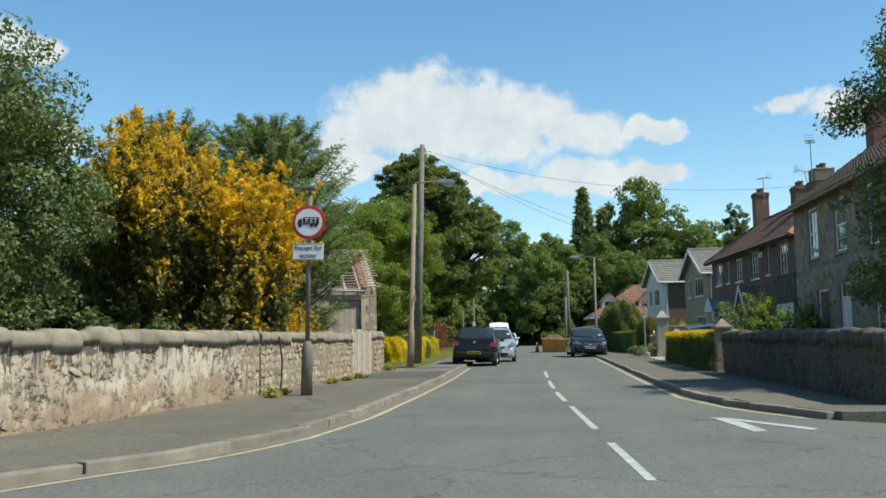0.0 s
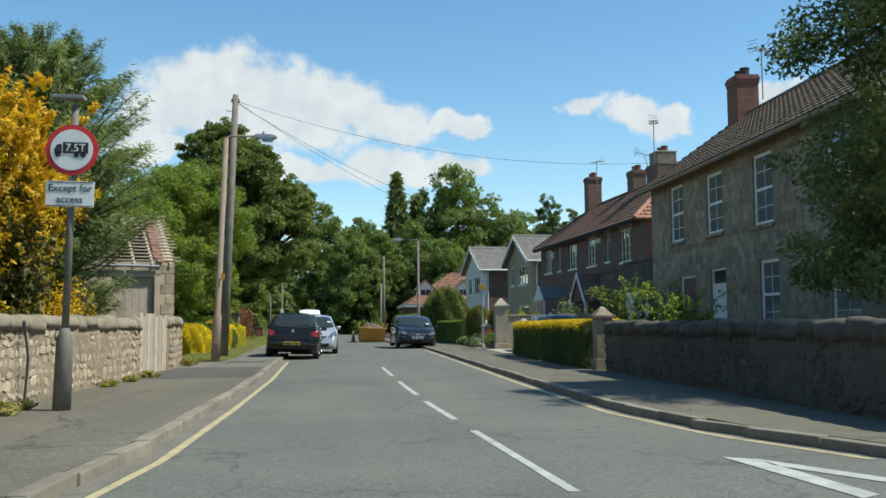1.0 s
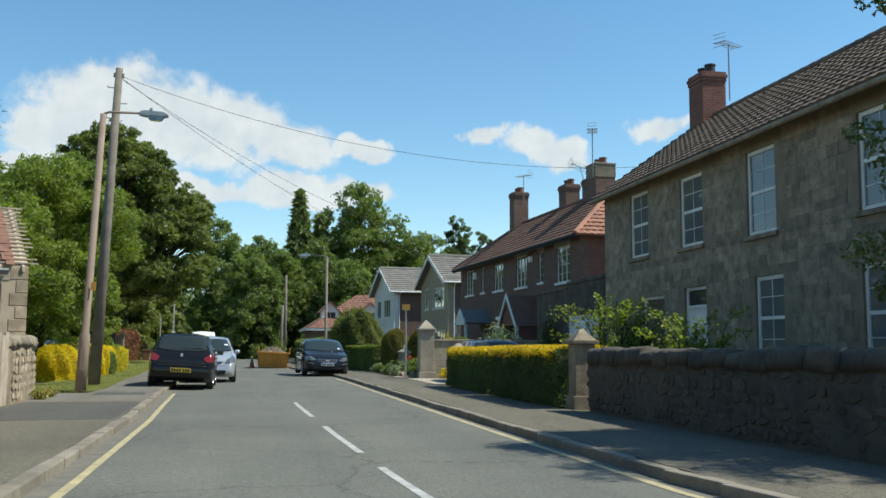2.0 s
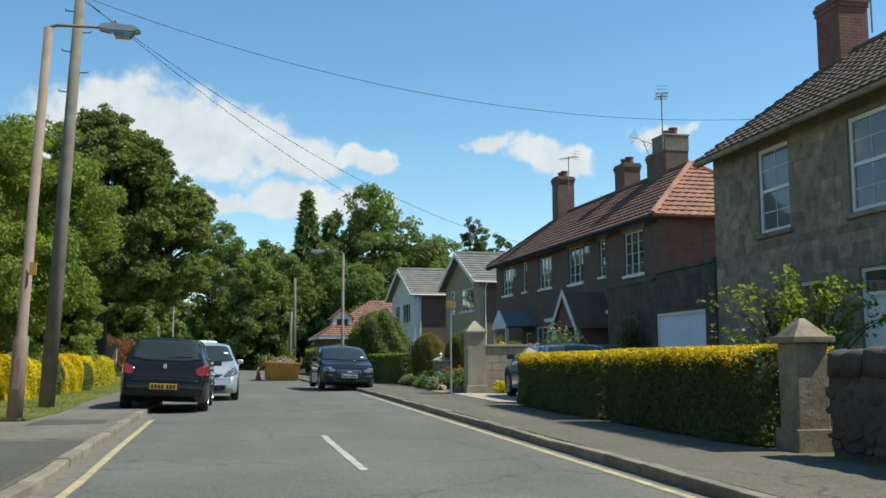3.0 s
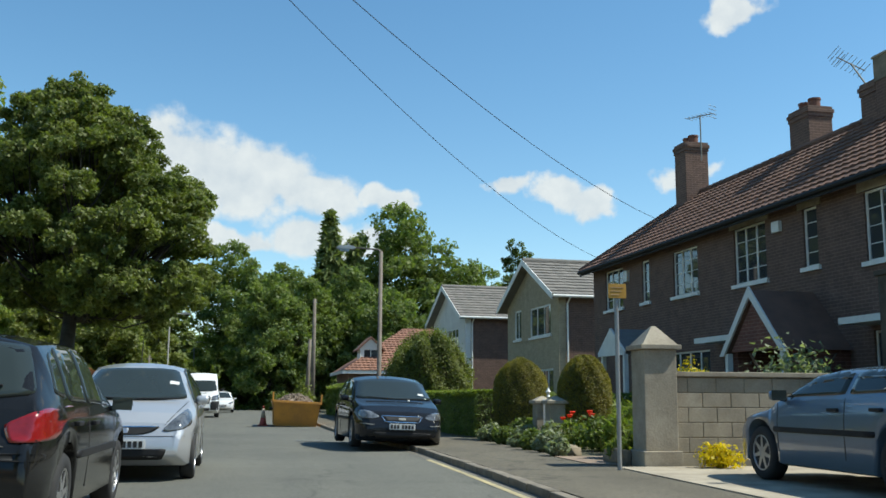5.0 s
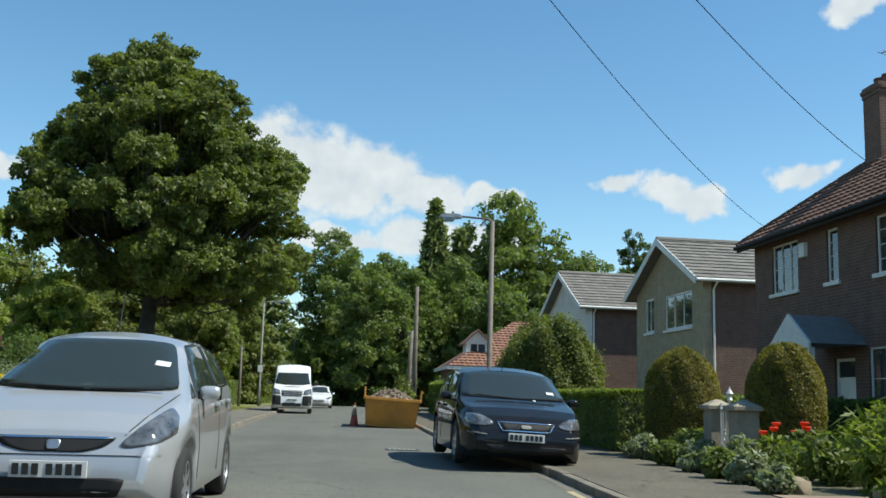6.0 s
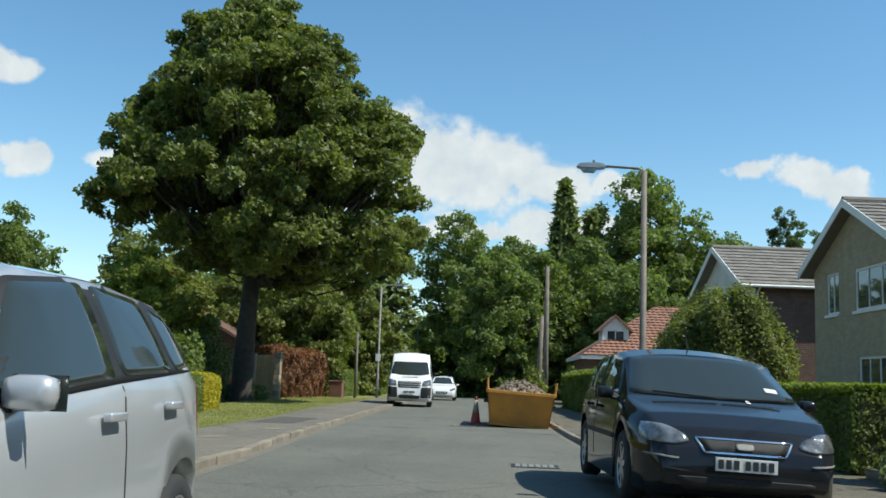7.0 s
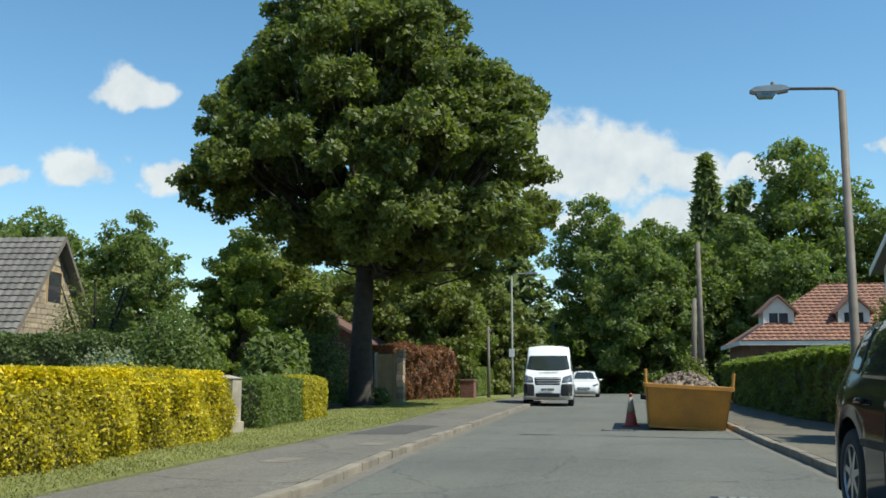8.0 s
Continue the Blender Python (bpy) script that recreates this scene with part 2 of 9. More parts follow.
MORTAR = material("lime_mortar", (0.31, 0.245, 0.165), (0.17, 0.13, 0.085), 0.95, scale=4, fine=50, bump=0.4)
def worn_render(name):
    """Old lime render: warm tan with pinkish areas, grey run-down stains, and pits where it has flaked."""
    m = bpy.data.materials.new(name)
    m.use_nodes = True
    nt = m.node_tree
    bsdf = nt.nodes["Principled BSDF"]
    bsdf.inputs["Roughness"].default_value = 0.95
    co = nt.nodes.new("ShaderNodeTexCoord")

    def noise_tex(scale, stretch, detail, rough):
        mp = nt.nodes.new("ShaderNodeMapping")
        mp.inputs["Scale"].default_value = stretch
        nt.links.new(co.outputs["Object"], mp.inputs["Vector"])
        n = node(nt, "ShaderNodeTexNoise", Scale=scale, Detail=detail, Roughness=rough)
        nt.links.new(mp.outputs[0], n.inputs["Vector"])
        return n.outputs["Fac"]

    def layer(colour, fac, lo, hi, tint):
        rng_ = nt.nodes.new("ShaderNodeMapRange")
        rng_.inputs["From Min"].default_value = lo
        rng_.inputs["From Max"].default_value = hi
        nt.links.new(fac, rng_.inputs["Value"])
        mx = nt.nodes.new("ShaderNodeMix")
        mx.data_type = "RGBA"
        nt.links.new(rng_.outputs[0], mx.inputs["Factor"])
        if isinstance(colour, tuple):
            mx.inputs[6].default_value = (*colour, 1)
        else:
            nt.links.new(colour, mx.inputs[6])
        mx.inputs[7].default_value = (*tint, 1)
        return mx.outputs[2]
    def math_(op, a, b):
        n = nt.nodes.new("ShaderNodeMath")
        n.operation = op
        for sock, v in zip(n.inputs, (a, b)):
            if isinstance(v, float):
                sock.default_value = v
            else:
                nt.links.new(v, sock)
        return n.outputs[0]
    sep = nt.nodes.new("ShaderNodeSeparateXYZ")
    nt.links.new(co.outputs["Object"], sep.inputs[0])
    height = sep.outputs["Z"]
    c = layer((0.52, 0.445, 0.345), noise_tex(1.3, (1, 1, 1), 4, 0.6), 0.40, 0.62, (0.40, 0.315, 0.225))
    # pinkish backing coat near the foot, dark lichen runs hanging from the coping
    c = layer(c, math_("ADD", math_("MULTIPLY", height, -0.75), noise_tex(1.7, (1, 1, 0.8), 5, 0.65)), 0.08, 0.26, (0.335, 0.235, 0.155))
    c = layer(c, noise_tex(6.0, (1, 1, 0.7), 6, 0.75), 0.5, 0.585, (0.235, 0.18, 0.12))
    runs = math_("ADD", math_("MULTIPLY", height, 0.42), math_("ADD", noise_tex(7.0, (1, 1, 0.10), 4, 0.7), math_("MULTIPLY", noise_tex(0.55, (1, 1, 0.3), 2, 0.5), 0.9)))
    c = layer(c, runs, 1.385, 1.43, (0.125, 0.108, 0.082))
    pits = math_("ADD", noise_tex(9.0, (0.7, 0.7, 1.1), 7, 0.78), math_("MULTIPLY", noise_tex(1.1, (1, 1, 1), 2, 0.5), 0.45))
    c = layer(c, pits, 0.775, 0.825, (0.085, 0.06, 0.04))
    nt.links.new(c, bsdf.inputs["Base Color"])
    b = node(nt, "ShaderNodeBump", Strength=0.8, Distance=-0.03)
    nt.links.new(pits, b.inputs["Height"])
    nt.links.new(b.outputs[0], bsdf.inputs["Normal"])
    return m


RENDER_WORN = worn_render("worn_lime_render")
STONE_DARK = material("dark_sandstone", (0.36, 0.29, 0.2), (0.14, 0.112, 0.08), 0.92, scale=3.6, fine=30, bump=0.6, per_object=0.24)
MORTAR_DARK = material("dark_mortar", (0.28, 0.228, 0.158), (0.18, 0.145, 0.10), 0.95, scale=2.5, fine=40, bump=0.4)
CONCRETE = material("pale_concrete", (0.41, 0.36, 0.275), (0.235, 0.2, 0.15), 0.9, scale=2.2, fine=35, bump=0.4, per_object=0.06)
BRICK_BROWN = material("brown_brick", (0.15, 0.09, 0.066), (0.094, 0.058, 0.045), 0.9, scale=3, fine=45, bump=0.3, per_object=0.05, brick=(1.7, 1.8, 1.9))
BRICK_RED = material("red_brick", (0.19, 0.076, 0.053), (0.112, 0.048, 0.036), 0.9, scale=3, fine=45, bump=0.3, per_object=0.05, brick=(1.6, 2.2, 2.4))
BRICK_BUFF = material("buff_brick", (0.40, 0.33, 0.22), (0.30, 0.25, 0.165), 0.9, scale=3, fine=45, bump=0.25, brick=(1.1, 1.1, 1.1))
COPING = material("mossy_coping_stone", (0.29, 0.245, 0.178), (0.155, 0.132, 0.094), 0.95, scale=3, fine=30, bump=0.5, per_object=0.12)
STONE_SOOTY = material("soot_black_sandstone", (0.115, 0.096, 0.072), (0.045, 0.04, 0.032), 0.94, scale=2.6, fine=30, bump=0.5, per_object=0.14)
MORTAR_SOOTY = material("sooty_mortar", (0.11, 0.092, 0.068), (0.065, 0.056, 0.044), 0.95, scale=2.5, fine=40, bump=0.4)
TILE_RED = material("red_clay_tile", (0.255, 0.125, 0.08), (0.155, 0.077, 0.052), 0.8, scale=2, fine=40, bump=0.2, per_object=0.15, per_island=0.15)
TILE_BROWN = material("brown_clay_tile", (0.178, 0.094, 0.064), (0.10, 0.058, 0.043), 0.85, scale=1.6, fine=40, bump=0.25, per_object=0.15, per_island=0.18)
TILE_GREY = material("grey_concrete_tile", (0.21, 0.19, 0.165), (0.145, 0.135, 0.12), 0.85, scale=1.6, fine=40, bump=0.25, per_object=0.12, per_island=0.15)
# lit copy of the terrace's roof tile: sunlight on the hip put into colour
TILE_HIP_SUNLIT = material("sunlit_hip_clay_tile", (0.37, 0.17, 0.105), (0.225, 0.105, 0.068), 0.8, scale=2, fine=40, bump=0.2, per_island=0.15)
TILE_WEATHERED = material("weathered_brown_tile", (0.175, 0.122, 0.086), (0.10, 0.072, 0.054), 0.85, scale=1.4, fine=35, bump=0.25, per_object=0.15, per_island=0.18)
PATCH_DARK = asphalt_material("dark_footway_patch", (0.088, 0.082, 0.07), (0.072, 0.068, 0.06), 0.3, 0.2, 0.92)
GUTTER = material("gutter_grit", (0.185, 0.165, 0.13), (0.11, 0.102, 0.085), 0.95, scale=5, fine=70, bump=0.3)
WHITE_FRAME = material("white_painted_frame", (0.78, 0.77, 0.73), (0.66, 0.65, 0.61), 0.45, scale=3, fine=30, bump=0.03)
WHITE_WALL = material("white_painted_render", (0.78, 0.76, 0.71), (0.64, 0.62, 0.58), 0.85, scale=1.5, fine=40, bump=0.15)
GARAGE_WHITE = material("white_garage_door_paint", (0.74, 0.77, 0.82), (0.66, 0.69, 0.75), 0.5, scale=1, fine=20, bump=0.03)
GLASS = glass_material("window_glass", (0.045, 0.05, 0.055))
OUT_RENDER = material("pale_pinkish_render", (0.5, 0.405, 0.3), (0.34, 0.265, 0.195), 0.95, scale=2.2, fine=25, bump=0.4)
GLASS_NET = glass_material("net_curtained_glass", (0.13, 0.142, 0.15), 0.03, 0.2)
TIMBER_POLE = material("creosoted_pole_wood", (0.21, 0.18, 0.14), (0.12, 0.10, 0.08), 0.9, scale=3, fine=40, bump=0.3)
POST_PAINT = material("weathered_brown_grey_post", (0.19, 0.17, 0.135), (0.11, 0.10, 0.08), 0.75, 0.1, scale=5, fine=40, bump=0.15)
CONCRETE_POST = material("brown_painted_column", (0.27, 0.20, 0.15), (0.19, 0.14, 0.105), 0.8, scale=3, fine=40, bump=0.1)
STEEL = material("galvanised_steel", (0.42, 0.43, 0.43), (0.30, 0.31, 0.31), 0.5, 0.6, scale=4, fine=40, bump=0.05)
STEEL_DULL = material("dull_grey_column_paint", (0.24, 0.24, 0.22), (0.17, 0.17, 0.155), 0.65, 0.1, scale=4, fine=40, bump=0.08)
DARK_METAL = material("dark_iron", (0.03, 0.03, 0.03), (0.05, 0.045, 0.04), 0.6, 0.3, scale=5, fine=40, bump=0.1)
TIMBER_PALE = material("bare_pale_timber", (0.52, 0.43, 0.32), (0.36, 0.28, 0.2), 0.8, scale=4, fine=60, per_object=0.15)
DOOR_WEATHERED = material("weathered_door_wood", (0.42, 0.355, 0.285), (0.29, 0.235, 0.185), 0.85, scale=4, fine=60, per_object=0.12)
TIMBER_TAN = material("tan_timber", (0.52, 0.35, 0.17), (0.38, 0.25, 0.12), 0.75, scale=3, fine=50, per_object=0.12)
BARK = material("bark", (0.062, 0.052, 0.04), (0.03, 0.026, 0.02), 0.95, scale=5, fine=30, bump=0.7)
RUBBER = material("tyre_rubber", (0.022, 0.022, 0.023), (0.03, 0.03, 0.03), 0.85, scale=5, fine=60, bump=0.1)
PLASTIC_BLACK = material("black_plastic", (0.02, 0.02, 0.021), (0.028, 0.028, 0.029), 0.55, scale=6, fine=60, bump=0.05, spec=0.2)
ALLOY = material("alloy_wheel", (0.55, 0.55, 0.56), (0.45, 0.45, 0.46), 0.3, 0.85, scale=6, fine=30, bump=0.02)
CHROME = material("chrome", (0.75, 0.75, 0.76), (0.66, 0.66, 0.67), 0.12, 1.0, scale=6, fine=30, bump=0.0)
PAINT_BLACK = material("black_car_paint", (0.010, 0.0105, 0.011), (0.014, 0.0145, 0.015), 0.1, 0.0, scale=3, fine=60, bump=0.0, coat=0.0, spec=0.36)
PAINT_SILVER = material("silver_car_paint", (0.52, 0.53, 0.545), (0.48, 0.49, 0.505), 0.28, 0.4, scale=2, fine=300, bump=0.0, coat=1.0)
PAINT_NAVY = material("dark_blue_grey_car_paint", (0.012, 0.013, 0.016), (0.016, 0.018, 0.021), 0.1, 0.0, scale=2, fine=300, bump=0.0, coat=0.0, spec=0.34)
PAINT_BLUE = material("blue_car_paint", (0.12, 0.18, 0.26), (0.1, 0.15, 0.22), 0.3, 0.2, scale=2, fine=300, bump=0.0, coat=1.0)
PAINT_WHITE = material("white_van_paint", (0.80, 0.80, 0.79), (0.72, 0.72, 0.71), 0.35, 0.0, scale=2, fine=40, bump=0.0, coat=0.8)
CAR_GLASS = glass_material("car_glass", (0.028, 0.036, 0.033), 0.03, 0.0)
COLUMN_BROWN = material("weathered_brown_column_paint", (0.19, 0.16, 0.13), (0.12, 0.1, 0.08), 0.7, 0.1, scale=4, fine=40, bump=0.08)
LAMP_RED = material("red_lamp_lens", (0.26, 0.010, 0.009), (0.2, 0.008, 0.008), 0.15, scale=20, fine=120, bump=0.1, coat=1.0)
LAMP_CLEAR = material("clear_lamp_lens", (0.3, 0.31, 0.31), (0.05, 0.052, 0.055), 0.1, 0.4, scale=7, fine=18, bump=0.3, coat=1.0)
PLATE_YELLOW = material("yellow_plate", (0.62, 0.42, 0.03), (0.55, 0.37, 0.03), 0.5, scale=5, fine=40, bump=0.0)
PLATE_WHITE = material("white_plate", (0.72, 0.72, 0.70), (0.65, 0.65, 0.63), 0.5, scale=5, fine=40, bump=0.0)
BAR_BLACK = material("black_marking", (0.02, 0.02, 0.02), (0.03, 0.03, 0.03), 0.6, scale=5, fine=40, bump=0.0)
SIGN_WHITE = material("sign_white", (0.76, 0.76, 0.74), (0.66, 0.66, 0.63), 0.5, scale=3, fine=30, bump=0.0)
SIGN_RED = material("sign_red", (0.58, 0.03, 0.03), (0.48, 0.03, 0.03), 0.5, scale=3, fine=30, bump=0.0)
SIGN_YELLOW = material("faded_yellow_plate", (0.5, 0.27, 0.04), (0.4, 0.22, 0.04), 0.55, scale=3, fine=30, bump=0.0)
SKIP_ORANGE = material("scratched_orange_skip_paint", (0.58, 0.26, 0.035), (0.36, 0.17, 0.04), 0.6, scale=2.2, fine=25, bump=0.12)
RUBBLE = material("rubble_and_soil", (0.24, 0.185, 0.135), (0.12, 0.09, 0.065), 0.95, scale=3, fine=40, bump=0.5, per_island=0.4)
CONE_RED = material("cone_red_plastic", (0.38, 0.06, 0.035), (0.28, 0.05, 0.03), 0.55, scale=5, fine=40, bump=0.03)
CLAY_POT = material("terracotta_pot", (0.21, 0.088, 0.056), (0.13, 0.06, 0.042), 0.85, scale=5, fine=40)
LEAD = material("lead_grey", (0.28, 0.29, 0.31), (0.2, 0.21, 0.22), 0.7, scale=4, fine=40)
PORCH_BLUE = material("blue_grey_porch_roof", (0.20, 0.20, 0.195), (0.15, 0.15, 0.148), 0.7, scale=4, fine=40)
CABLE = material("black_cable", (0.02, 0.02, 0.02), (0.03, 0.03, 0.03), 0.6, scale=5, fine=20, bump=0.0)

LEAF_OAK = leaf_material("sycamore_leaves", (0.07, 0.092, 0.024), (0.182, 0.205, 0.055), through_light=0.4)
LEAF_MID = leaf_material("broad_leaves", (0.082, 0.118, 0.034), (0.185, 0.222, 0.066), through_light=0.45)
LEAF_BRIGHT = leaf_material("fresh_green_leaves", (0.112, 0.148, 0.027), (0.228, 0.265, 0.052), through_light=0.45)
LEAF_DARK = leaf_material("dark_leaves", (0.058, 0.084, 0.03), (0.13, 0.165, 0.052), through_light=0.36)
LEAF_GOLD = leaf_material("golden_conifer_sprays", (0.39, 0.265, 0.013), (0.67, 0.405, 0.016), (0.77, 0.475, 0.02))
LEAF_YELLOW = leaf_material("golden_privet_leaves", (0.34, 0.29, 0.01), (0.66, 0.49, 0.012), (0.74, 0.57, 0.016))
LEAF_CONIFER = leaf_material("dark_conifer_sprays", (0.10, 0.132, 0.044), (0.21, 0.24, 0.084), through_light=0.32)
LEAF_HOLLY = leaf_material("glossy_evergreen_leaves", (0.06, 0.09, 0.028), (0.17, 0.19, 0.06), through_light=0.22)
LEAF_COPPER = leaf_material("copper_beech_leaves", (0.115, 0.05, 0.03), (0.26, 0.115, 0.06))
LEAF_SILVER = leaf_material("grey_green_leaves", (0.16, 0.19, 0.11), (0.30, 0.32, 0.20))
# green of the older sprays, darkened further to paint the cypress's shaded hollow
LEAF_GOLD_INNER_SHADED = leaf_material("inner_shaded_cypress_sprays", (0.05, 0.062, 0.016), (0.15, 0.135, 0.022), through_light=0.2)
LEAF_OLIVE = leaf_material("olive_green_leaves", (0.095, 0.115, 0.03), (0.2, 0.215, 0.056), through_light=0.42)
LEAF_GRASS = leaf_material("mown_grass_blades", (0.15, 0.158, 0.046), (0.28, 0.275, 0.09))
LEAF_DRY = leaf_material("dry_weed_leaves", (0.2, 0.175, 0.05), (0.36, 0.31, 0.09))
PETAL_RED = leaf_material("red_petals", (0.62, 0.04, 0.02), (0.72, 0.09, 0.03))


# ---- mesh helpers ----
def finish(bm, name, mat, smooth=False):
    mesh = bpy.data.meshes.new(name)
    bmesh.ops.recalc_face_normals(bm, faces=bm.faces)
    bm.to_mesh(mesh)
    bm.free()
    mesh.materials.append(mat)
    if smooth:
        for p in mesh.polygons:
            p.use_smooth = True
    return mesh


def part(name, bm, mat, parent, label="", smooth=False):
    """A bmesh as one mesh object under a thing or a part."""
    ob = new(name, finish(bm, name, mat, smooth))
    ob.parent = parent
    return tagged(ob, label)


def single(name, bm, mat, label, category, kind="", group="", smooth=False, at=None):
    ob = new(name, finish(bm, name, mat, smooth))
    if at is not None:
        ob.matrix_basis = at
    return tagged(ob, label, category, group, kind)


def thing(name, label, category, at=None, group="", kind=""):
    ob = new(name)
    ob.empty_display_size = 0.2
    if at is not None:
        ob.matrix_basis = at
    return tagged(ob, label, category, group, kind)


def shared(name, mesh, parent, m, label=""):
    """One more object on the same mesh."""
    ob = new(name, mesh)
    ob.parent = parent
    ob.matrix_basis = m
    return tagged(ob, label)


def box(bm, x0, x1, y0, y1, z0, z1, bevel=0.0):
    vs = [bm.verts.new((x, y, z)) for z in (z0, z1) for y in (y0, y1) for x in (x0, x1)]
    fs = [bm.faces.new([vs[i] for i in q]) for q in ((0, 2, 3, 1), (4, 5, 7, 6), (0, 1, 5, 4), (2, 6, 7, 3), (0, 4, 6, 2), (1, 3, 7, 5))]
    if bevel:
        edges = {e for f in fs for e in f.edges}
        bmesh.ops.bevel(bm, geom=list(edges), offset=bevel, segments=2, affect="EDGES", profile=0.6)
    return bm


def boxes(*rows, bevel=0.0):
    bm = bmesh.new()
    for r in rows:
        box(bm, *r, bevel=bevel)
    return bm


def prism(bm, outline, y0, y1, axis="y"):
    """An outline of (a, b) pairs drawn out along an axis: 'y': (x, z); 'x': (y, z); 'z': (x, y)."""
    def put(a, b, c):
        return {"y": (a, c, b), "x": (c, a, b), "z": (a, b, c)}[axis]
    lo = [bm.verts.new(put(a, b, y0)) for a, b in outline]
    hi = [bm.verts.new(put(a, b, y1)) for a, b in outline]
    n = len(outline)
    bm.faces.new(lo)
    bm.faces.new(hi[::-1])
    for i in range(n):
        bm.faces.new((lo[i], hi[i], hi[(i + 1) % n], lo[(i + 1) % n]))
    return bm


def tube(bm, points, radii, sides=10, cap=True):
    """A round bar through points, with a radius at each."""
    rings = []
    pts = [Vector(p) for p in points]
    for i, p in enumerate(pts):
        d = (pts[min(i + 1, len(pts) - 1)] - pts[max(i - 1, 0)]).normalized()
        up = Vector((0, 0, 1)) if abs(d.z) < 0.9 else Vector((1, 0, 0))
        u = d.cross(up).normalized()
        v = d.cross(u)
        r = radii[i] if isinstance(radii, (list, tuple)) else radii
        rings.append([bm.verts.new(p + r * (math.cos(a) * u + math.sin(a) * v)) for a in (2 * math.pi * k / sides for k in range(sides))])
    for a, b in zip(rings, rings[1:]):
        for k in range(sides):
            bm.faces.new((a[k], a[(k + 1) % sides], b[(k + 1) % sides], b[k]))
    if cap:
        bm.faces.new(rings[0][::-1])
        bm.faces.new(rings[-1])
    return bm


def lathe(bm, profile, sides=16, centre=(0, 0, 0), squash=(1, 1)):
    """A profile of (radius, height) turned about z."""
    rings = []
    for r, z in profile:
        rings.append([bm.verts.new((centre[0] + squash[0] * r * math.cos(a), centre[1] + squash[1] * r * math.sin(a), centre[2] + z)) for a in (2 * math.pi * k / sides for k in range(sides))])
    for a, b in zip(rings, rings[1:]):
        for k in range(sides):
            bm.faces.new((a[k], a[(k + 1) % sides], b[(k + 1) % sides], b[k]))
    bm.faces.new(rings[0][::-1])
    bm.faces.new(rings[-1])
    return bm


def lerp_at(table, y):
    ys, xs = zip(*table)
    return float(np.interp(y, ys, xs))


def mesh_from(name, verts, faces, mat, smooth=False):
    mesh = bpy.data.meshes.new(name)
    mesh.from_pydata(verts, [], faces)
    mesh.materials.append(mat)
    mesh.update()
    return mesh


def leaf_mesh(name, centres, normals, size, mat, rng, stretch=1.6, jitter=0.8, droop=0.0, along=None):
    """Single leaves (bent lozenges, each an island) at the given places, turned roughly along the given normals."""
    n = len(centres)
    nor = normals + rng.normal(0, jitter, (n, 3))
    nor /= np.linalg.norm(nor, axis=1)[:, None] + 1e-9
    ref = rng.normal(0, 1, (n, 3))
    ref[:, 2] -= droop * 3
    if along is not None:
        ref = along + ref * 0.28
    u = ref - (ref * nor).sum(1)[:, None] * nor
    u /= np.linalg.norm(u, axis=1)[:, None] + 1e-9
    v = np.cross(nor, u)
    s = (size * rng.uniform(0.6, 1.35, n))[:, None]
    a = centres - u * s * stretch * 0.5
    b = centres + v * s * 0.5 + nor * s * 0.12
    c = centres + u * s * stretch * 0.5
    d = centres - v * s * 0.5 + nor * s * 0.12
    if n > 2500:  # dense foliage: pointed leaves of one triangle
        back = -u * s * stretch * 0.35
        rows = [b + back, c, d + back]
    else:
        rows = [a, b, c, d]
    m = len(rows)
    verts = np.stack(rows, 1).reshape(-1, 3)
    mesh = bpy.data.meshes.new(name)
    mesh.vertices.add(m * n)
    mesh.vertices.foreach_set("co", verts.ravel())
    mesh.loops.add(m * n)
    mesh.loops.foreach_set("vertex_index", np.arange(m * n, dtype=np.int32))
    mesh.polygons.add(n)
    mesh.polygons.foreach_set("loop_start", np.arange(0, m * n, m, dtype=np.int32))
    mesh.polygons.foreach_set("loop_total", np.full(n, m, dtype=np.int32))
    mesh.update(calc_edges=True)
    mesh.materials.append(mat)
    return mesh


def shell_points(rng, n, flat=1.0, inner=0.55):
    d = rng.normal(0, 1, (n, 3))
    d /= np.linalg.norm(d, axis=1)[:, None]
    r = rng.uniform(inner ** 2, 1, n) ** 0.5
    p = d * r[:, None]
    p[:, 2] *= flat
    return p, d


def crown_points(rng, lobes, clump, clumps, leaves):
    """Leaf places for a crown of ellipsoid lobes (x, y, z, rx, ry, rz): clumps spread through the outer part of each lobe."""
    total = sum(l[3] * l[4] + l[4] * l[5] + l[3] * l[5] for l in lobes)
    places, normals = [], []
    for x, y, z, rx, ry, rz in lobes:
        k = max(4, int(clumps * (rx * ry + ry * rz + rx * rz) / total))
        p, d = shell_points(rng, k, inner=0.62)
        centres = p * (rx, ry, rz) + (x, y, z)
        for c, out in zip(centres, d):
            r = clump * rng.uniform(0.6, 1.3)
            m = int(leaves * (r / clump) ** 2)
            q, e = shell_points(rng, m, flat=0.75, inner=0.35)
            places.append(c + q * r)
            nn = e * 0.5 + out * 0.3
            nn[:, 2] += 0.45
            normals.append(nn)
    return np.concatenate(places), np.concatenate(normals)


